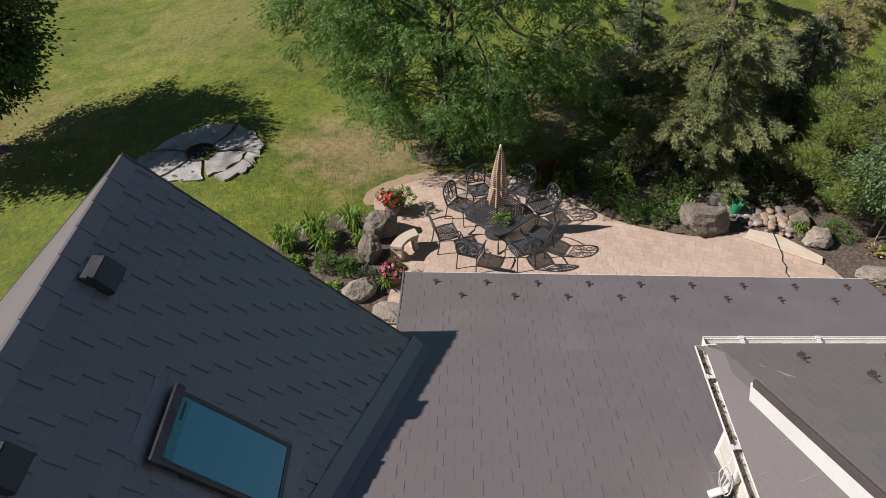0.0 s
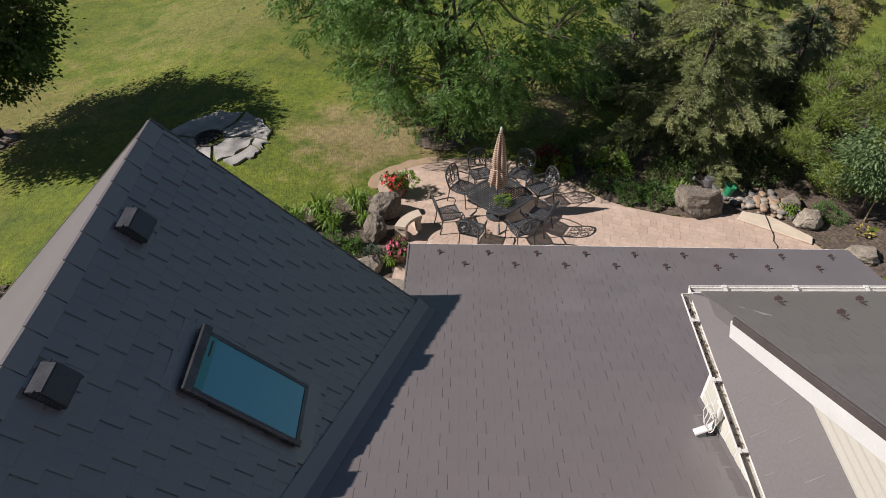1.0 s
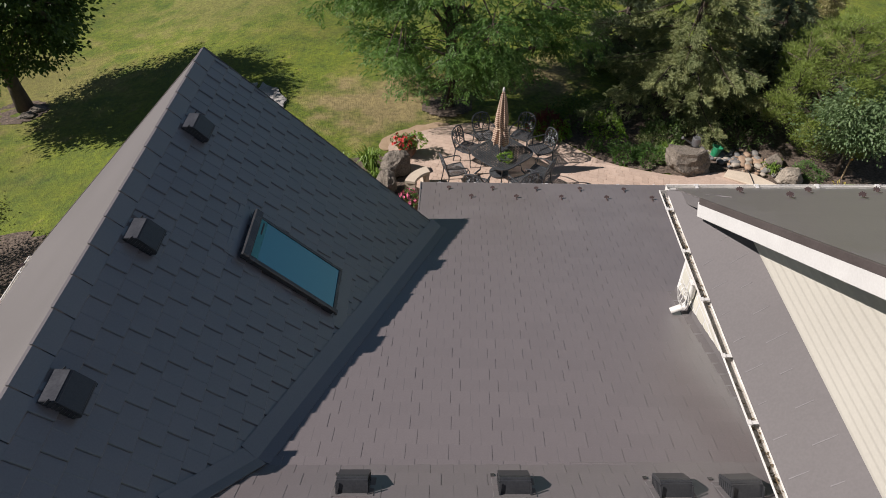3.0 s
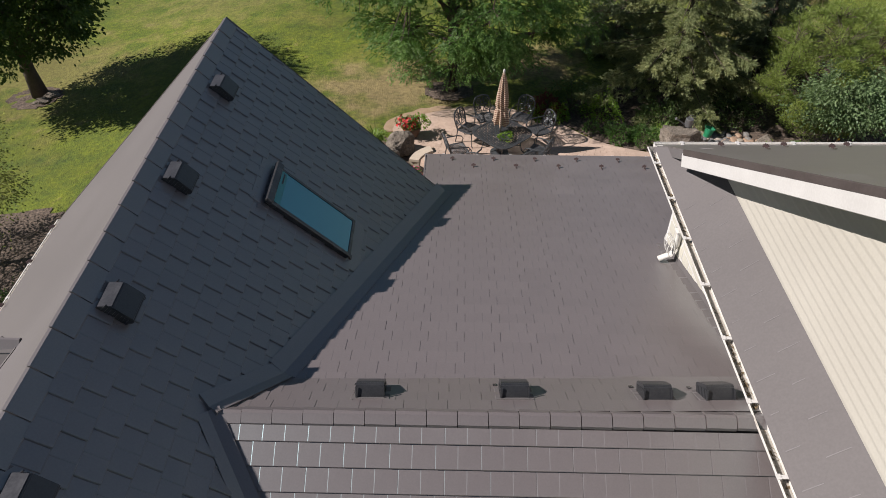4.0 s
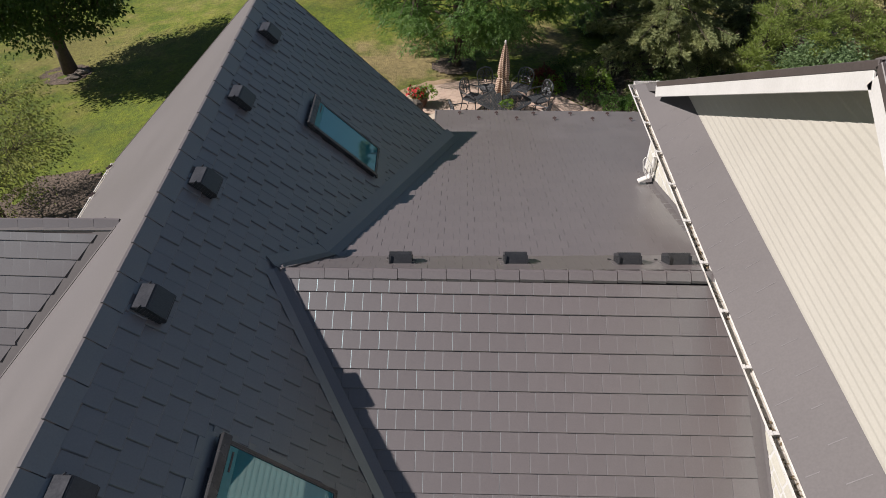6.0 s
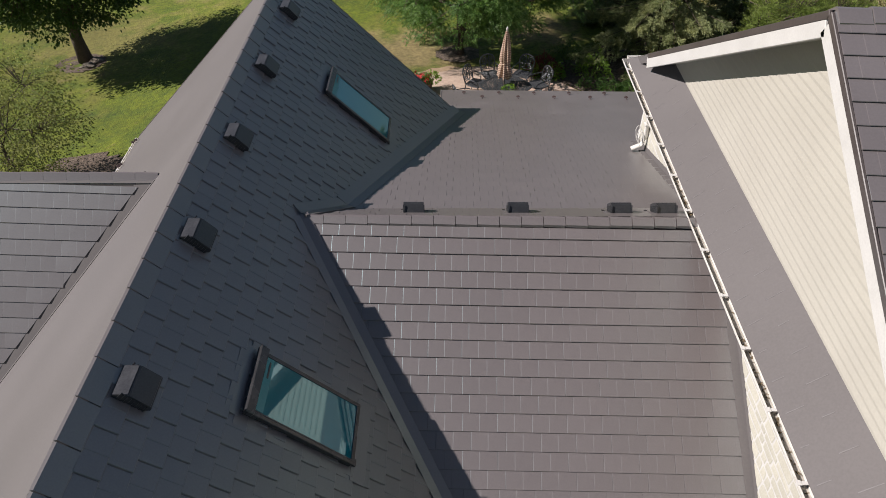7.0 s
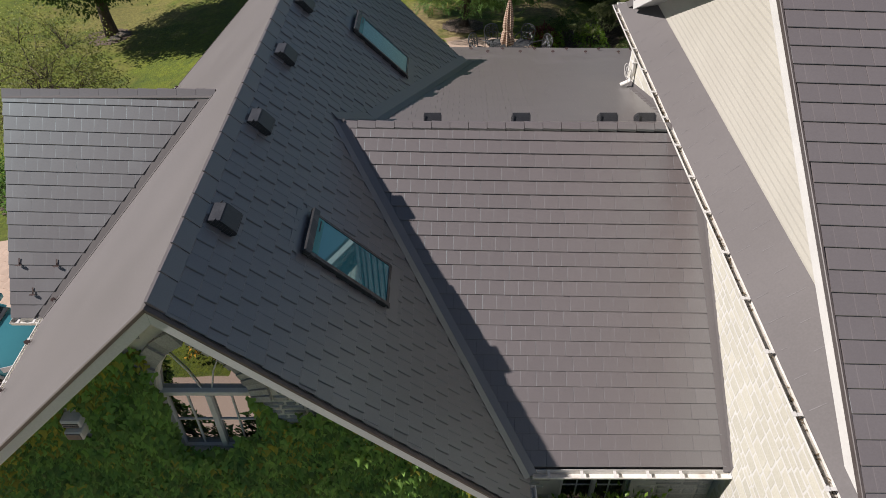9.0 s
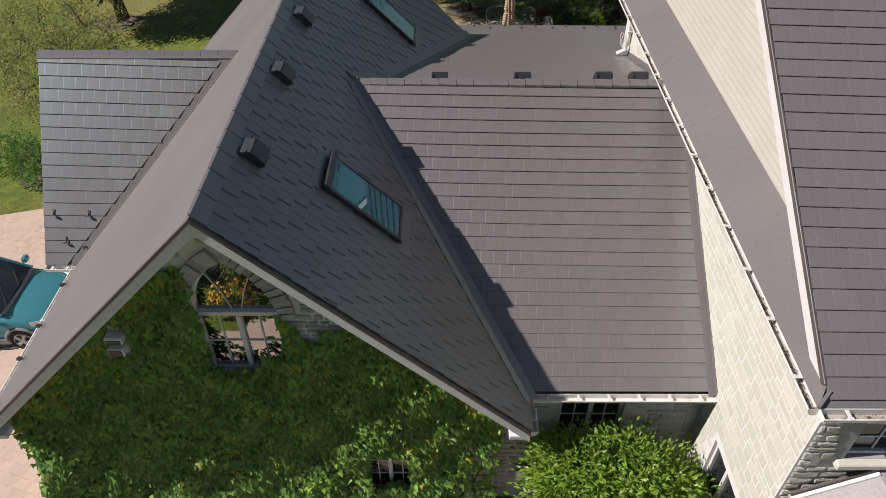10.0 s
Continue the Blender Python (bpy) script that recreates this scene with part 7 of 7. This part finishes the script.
# ---- ivy on the gable ----
def ivy():
    nr = np.random.default_rng(77)
    n = 52000
    x = nr.uniform(WX0 - 0.15, WX1 + 0.05, n)
    z = nr.uniform(-0.4, 6.2, n)
    top = RZ - 0.30 - np.abs(x - RX)
    # bare stone round the arch, growing thinner towards the peak
    wob = 0.18 * np.sin(5.1 * x) + 0.12 * np.sin(11 * x + 2) + nr.normal(0, 0.07, n)
    edge = np.where(x < -3.95, 6.05 - 0.55 * (x + 4.6) ** 2 * (x > -4.6), np.where(x > -2.95, 5.12 - 0.85 * (x + 2.95), 4.36)) + wob
    edge = np.where(x > -2.25, 4.5 + 2.2 * (x + 2.25) + wob, edge)
    keep = (z < np.minimum(top, edge))
    side = (x > AX0 + 0.10 + 0.06 * np.sin(9 * z)) & (x < AX1 - 0.08 + 0.06 * np.sin(7 * z)) & (z > 4.2 + 0.14 * np.sin(6 * x + 1) + 0.1 * np.sin(17 * x)) 
    keep &= ~side
    low = (x > BX0 + 0.08) & (x < BX1 - 0.06) & (z > BZ0 + 0.30 + 0.08 * np.sin(14 * x)) & (z < BZ1 - 0.04)
    keep &= ~low
    lamp = (np.abs(x + 5.03) < 0.13) & (z > 4.36) & (z < 5.02)
    keep &= ~lamp
    # a thinner corner at the courtyard end
    thin = (x > -0.75 + 0.25 * np.sin(4 * z)) & (z < 2.3)
    keep &= ~(thin & (nr.random(n) < 0.85))
    x, z = x[keep], z[keep]
    n = len(x)
    relief = 0.10 + 0.05 * np.sin(2.3 * x + 1.1 * z) * np.sin(1.9 * z) + 0.16 * np.clip((2.6 - z) / 2.6, 0, 1) + 0.06 * np.sin(6 * x) * np.sin(5 * z)
    relief += 0.22 * np.clip((-5.9 - x) / 1.2, 0, 1) * np.clip((3.4 - z) / 2, 0, 1)
    y = WY - np.maximum(0.03, relief * nr.uniform(0.2, 1.15, n))
    P = np.stack([x, y, z], 1)
    # three-lobed leaves that hang outward and down
    A = np.stack([nr.normal(0, 0.45, n), nr.normal(-0.55, 0.25, n), nr.normal(-0.8, 0.3, n)], 1)
    A /= np.linalg.norm(A, axis=1, keepdims=True)
    out = np.stack([nr.normal(0.36, 0.3, n), nr.normal(-1.0, 0.2, n), nr.normal(0.16, 0.24, n)], 1)
    B = np.cross(A, out)
    B /= np.linalg.norm(B, axis=1, keepdims=True)
    C = np.cross(B, A)
    s = ((0.080 + 0.022 * np.clip((2.6 - z) / 2, 0, 1)) * nr.uniform(0.6, 1.4, n))[:, None]
    prof = [(0, 0), (-0.12, 0.55), (0.25, 0.62), (0.42, 0.32), (1.0, 0.0), (0.42, -0.32), (0.25, -0.62), (-0.12, -0.55)]
    V = np.stack([P + A * s * a + B * s * b - C * s * 0.25 * abs(b) for a, b in prof], 1).reshape(-1, 3)
    i = np.arange(n)[:, None] * 8
    F = np.concatenate([i + np.array([[0, 1, 2]]), i + np.array([[0, 2, 3]]), i + np.array([[0, 3, 4]]), i + np.array([[0, 4, 5]]), i + np.array([[0, 5, 6]]), i + np.array([[0, 6, 7]])])
    ob = mesh_part("ivy", V.tolist(), F.tolist(), IVY)
    # some leaves are yellow, mostly high up and towards the eaves; their paler tone also brightens the shaded top
    ob.data.materials.append(leafmat("pale_yellow_ivy_leaf", (0.22, 0.25, 0.03), (0.36, 0.33, 0.045), 0.6, 0.3, thin=0.3, scale=1.6))
    patch = np.sin(3.1 * x + 0.8 * z) * np.sin(2.7 * z + 1.3 * x)
    old = nr.random(n) < np.clip(0.03 + 0.16 * (patch > 0.45) * (z > 2.2) + 0.22 * (top[keep] - z < 0.5), 0, 0.4)
    ob.data.polygons.foreach_set("material_index", np.tile(old, 6).astype(np.int32))
    tagged(ob, "dense green ivy covering the stone gable wall", "ivy", kind="stuff")
    # stems behind the leaves
    bm = bmesh.new()
    rng = random.Random(9)
    for k in range(26):
        xx, zz = WX0 + 0.2 + (WX1 - WX0 - 0.5) * k / 26, -0.2
        pts = []
        for q in range(9):
            pts.append((xx, WY - 0.02, zz))
            xx += rng.uniform(-0.25, 0.25)
            zz += rng.uniform(0.3, 0.5)
            if zz > RZ - 0.6 - abs(xx - RX) or (AX0 - 0.1 < xx < AX1 + 0.1 and zz > 3.9) or (BX0 - 0.1 < xx < BX1 + 0.1 and 0.8 < zz < 2.3):
                break
        if len(pts) > 2:
            tube(bm, pts, [0.016] * len(pts), 4, False)
    part("ivy_stems", bm, BARK, ob)


ivy()


def wall_lamp():
    g = empty("wall_lamp", -5.03, WY - 0.02, 4.48, 0, "white boxy outdoor wall lamp set in the ivy", "wall lamp")
    part("backplate", boxes((-0.09, -0.01, 0.0, 0.09, 0.02, 0.46), bevel=0.005), WHITE, g)
    part("housing", boxes((-0.10, -0.20, 0.06, 0.10, -0.012, 0.20), bevel=0.012), WHITE, g)
    part("lens", boxes((-0.08, -0.208, 0.08, 0.08, -0.201, 0.18)), BLACKP, g)
    part("hood", boxes((-0.11, -0.16, 0.24, 0.11, -0.012, 0.36), bevel=0.012), GREYW, g)
    part("louvre", boxes((-0.09, -0.168, 0.26, 0.09, -0.161, 0.28), (-0.09, -0.168, 0.30, 0.09, -0.161, 0.32)), BLACKP, g)


wall_lamp()
ub = part("utility_box", boxes((-0.11, -0.12, -0.14, 0.11, 0.0, 0.14), bevel=0.008), GREYW)
ub.location = (0.36, -3.78, 0.92)
tagged(ub, "small pale utility box on the stone wall", "utility box")


# ---- the car ----
def car():
    gx, gy = -11.45, 0.95
    gz = ground_z(-10.6, 0.95) + 0.022
    g = empty("car", gx, gy, gz, 0, "teal blue hatchback car parked on the paver drive", "car")
    PAINT = mat("teal_car_paint", (0.05, 0.20, 0.24), (0.06, 0.225, 0.265), 0.22, 0.5, 200, 0, metal=0.2, spec=0.6)
    GL = DGLASS
    TYRE = mat("tyre_rubber", (0.015, 0.015, 0.015), (0.025, 0.025, 0.025), 0.85, 8, 50, 0.3, 0.004)
    RIM = mat("alloy_rim", (0.40, 0.40, 0.41), (0.5, 0.5, 0.51), 0.3, 5, 40, 0.05, 0.002, metal=0.8)
    CLAD = mat("grey_cladding", (0.16, 0.16, 0.165), (0.22, 0.22, 0.225), 0.55, 5, 50, 0.1, 0.003)
    # stations along the body: x, half width, sill z, belt z, crown z
    st = [(-2.15, 0.70, 0.42, 0.75, 0.80), (-2.05, 0.80, 0.30, 0.85, 0.95), (-1.4, 0.87, 0.24, 0.92, 1.0), (-0.4, 0.89, 0.22, 0.93, 1.0), (0.55, 0.89, 0.22, 0.93, 1.01), (0.95, 0.885, 0.22, 0.91, 0.985), (1.5, 0.865, 0.24, 0.84, 0.925), (1.9, 0.80, 0.27, 0.74, 0.82), (2.1, 0.68, 0.30, 0.64, 0.70), (2.18, 0.50, 0.34, 0.55, 0.58)]
    bm = bmesh.new()
    rows = []
    for x, w, zs, zb, zc in st:
        ring = [(-w * 0.96, zs), (-w, (zs + zb) / 2), (-w * 0.985, zb - 0.06), (-w * 0.93, zb), (-w * 0.6, zc - 0.012), (0, zc), (w * 0.6, zc - 0.012), (w * 0.93, zb), (w * 0.985, zb - 0.06), (w, (zs + zb) / 2), (w * 0.96, zs)]
        rows.append([bm.verts.new((x, y, z)) for y, z in ring])
    for a, b in zip(rows, rows[1:]):
        for k in range(10):
            bm.faces.new((a[k], b[k], b[k + 1], a[k + 1]))
        bm.faces.new((a[10], b[10], b[0], a[0]))
    bm.faces.new(rows[0])
    bm.faces.new(rows[-1][::-1])
    bmesh.ops.recalc_face_normals(bm, faces=bm.faces)
    part("body", bm, PAINT, g, smooth=True)
    bm = bmesh.new()   # cabin shell of glass with a painted roof
    cab = [(-1.75, 0.74, 0.96, 0.62, 1.05), (-1.2, 0.80, 0.97, 0.62, 1.44), (-0.3, 0.82, 0.98, 0.64, 1.53), (0.25, 0.82, 0.98, 0.62, 1.48), (1.02, 0.76, 0.97, 0.70, 1.0)]
    rows = [[bm.verts.new(v) for v in ((x, -wb, zb), (x, -wt, zt), (x, 0, zt + 0.03), (x, wt, zt), (x, wb, zb))] for x, wb, zb, wt, zt in cab]
    for a, b in zip(rows, rows[1:]):
        for k in range(4):
            bm.faces.new((a[k], b[k], b[k + 1], a[k + 1]))
    bmesh.ops.recalc_face_normals(bm, faces=bm.faces)
    part("windscreen", bm, GL, g, "dark tinted glass cabin", True)
    bm = bmesh.new()
    rows = [[bm.verts.new(v) for v in ((x, -wt - 0.02, zt - 0.02), (x, -wt * 0.6, zt + 0.035), (x, 0, zt + 0.045), (x, wt * 0.6, zt + 0.035), (x, wt + 0.02, zt - 0.02))] for x, wb, zb, wt, zt in cab[1:4]]
    for a, b in zip(rows, rows[1:]):
        for k in range(4):
            bm.faces.new((a[k], b[k], b[k + 1], a[k + 1]))
    part("roof", bm, PAINT, g, smooth=True)
    for s in (-1, 1):
        part("pillar", tube(bmesh.new(), [(0.22, s * 0.65, 1.49), (1.04, s * 0.76, 0.99)], 0.035, 6), PAINT, g)
        bm = boxes((0.72, s * 0.88 if s > 0 else -1.08, 0.98, 0.86, 1.08 if s > 0 else -0.88, 1.13), bevel=0.04)
        mir = part("wing_mirror", bm, PAINT, g)
        bm = bmesh.new()
        prism(bm, [(1.62, s * 0.84, 0.72), (2.02, s * 0.70, 0.64), (2.08, s * 0.58, 0.68), (1.9, s * 0.66, 0.78), (1.58, s * 0.82, 0.83)], (0.02, s * 0.03, 0.02))
        part("headlight", bm, mat("headlight_glass", (0.5, 0.5, 0.52), (0.6, 0.6, 0.62), 0.1, 5, 40, 0), g)
        part("side_cladding", boxes((-1.0, s * 0.885 - 0.012, 0.2, 1.0, s * 0.885 + 0.012, 0.36), bevel=0.01), CLAD, g)
    part("bumper", boxes((1.98, -0.62, 0.24, 2.17, 0.62, 0.46), bevel=0.05), CLAD, g)
    part("wiper", tube(bmesh.new(), [(1.03, -0.5, 1.0), (0.75, -0.05, 1.19)], 0.010, 5), TYRE, g)
    part("wiper", tube(bmesh.new(), [(1.04, 0.1, 1.02), (0.78, 0.5, 1.17)], 0.010, 5), TYRE, g)
    part("cowl", boxes((0.98, -0.72, 0.985, 1.12, 0.72, 1.005), bevel=0.006), BLACKP, g)
    for x in (1.32, -1.32):
        for s in (-1, 1):
            bm = bmesh.new()
            lathe(bm, [(0.20, -0.10), (0.30, -0.10), (0.325, -0.07), (0.325, 0.07), (0.30, 0.10), (0.20, 0.10)], 24)
            bm.transform(pose(x, s * 0.80, 0.325, 90, 0, 0))
            wh = part("wheel", bm, TYRE, g, smooth=False)
            bm = bmesh.new()
            for k in range(5):
                a = k * 2 * math.pi / 5
                for e in (-0.12, 0.12):
                    tube(bm, [(0.04 * math.cos(a), 0.04 * math.sin(a), 0.105), (0.20 * math.cos(a + e), 0.20 * math.sin(a + e), 0.095)], [0.028, 0.02], 5)
            lathe(bm, [(0.205, 0.05), (0.215, 0.10), (0.20, 0.105), (0.195, 0.06)], 24)
            lathe(bm, [(0.05, 0.08), (0.05, 0.115), (0.03, 0.12)], 12)
            bm.transform(pose(x, s * 0.80, 0.325, -90 * s, 0, 0))
            part("rim", bm, RIM, wh)
            bm = bmesh.new()
            tube(bm, [(x + 0.37 * math.cos(a), s * 0.885, 0.325 + 0.37 * math.sin(a)) for a in [k * math.pi / 12 for k in range(13)]], 0.035, 6)
            part("wheel_arch", bm, CLAD, g)


car()

# small glossy roof over the front bay of the east block
def porch():
    g = tagged(new("porch_roof"), "glossy pale brown bay roof with a white verge", "porch roof")
    g.matrix_basis = pose(3.05, GY0 + 0.27, 3.90)
    bm = bmesh.new()
    prism(bm, [(0, -1.1, 0), (0.80, -1.1, 0.54), (0.80, -0.01, 0.54), (0, -0.01, 0)], (0, 0, 0.03))
    prism(bm, [(0.80, -1.1, 0.54), (2.0, -1.1, 0.58), (2.0, -0.01, 0.58), (0.80, -0.01, 0.54)], (0, 0, 0.03))
    part("roof_sheet", bm, mat("glossy_taupe_sheet", (0.28, 0.258, 0.255), (0.36, 0.335, 0.33), 0.15, 1.5, 30, 0.1, 0.004), g)
    # dark strip added for the shadow where the roof meets the wall
    beam("flashing", (0.0, -0.03, 0.07), (0.80, -0.03, 0.61), 0.035, 0.06, DRIP, g, "dark strip for the flashing's shadow along the wall")
    beam("edge_strip", (0.0, -0.075, 0.045), (0.80, -0.075, 0.585), 0.045, 0.03, WHITE, g, "white edge strip")
    beam("verge", (0, -1.12, 0.0), (0.80, -1.12, 0.54), 0.03, 0.10, WHITE, g)
    part("bay_wall", boxes((0.15, -1.0, -4.3, 2.0, -0.02, -0.02), bevel=0.01), STONE, g)


porch()


def tree_stake():
    g = empty("tree_stake", 10.62, 13.1, 0.0, 0, "wooden stake with yellow tag beside the young tree", "stake")
    part("post", tube(bmesh.new(), [(0, 0, -0.05), (0.04, 0.02, 1.3)], 0.022, 6), mat("bare_wood", (0.30, 0.21, 0.12), (0.42, 0.31, 0.19), 0.8, 6, 40, 0.3, 0.004), g)
    part("tag", boxes((0.0, -0.035, 0.62, 0.055, -0.028, 0.70), bevel=0.002), GOLD, g)


tree_stake()
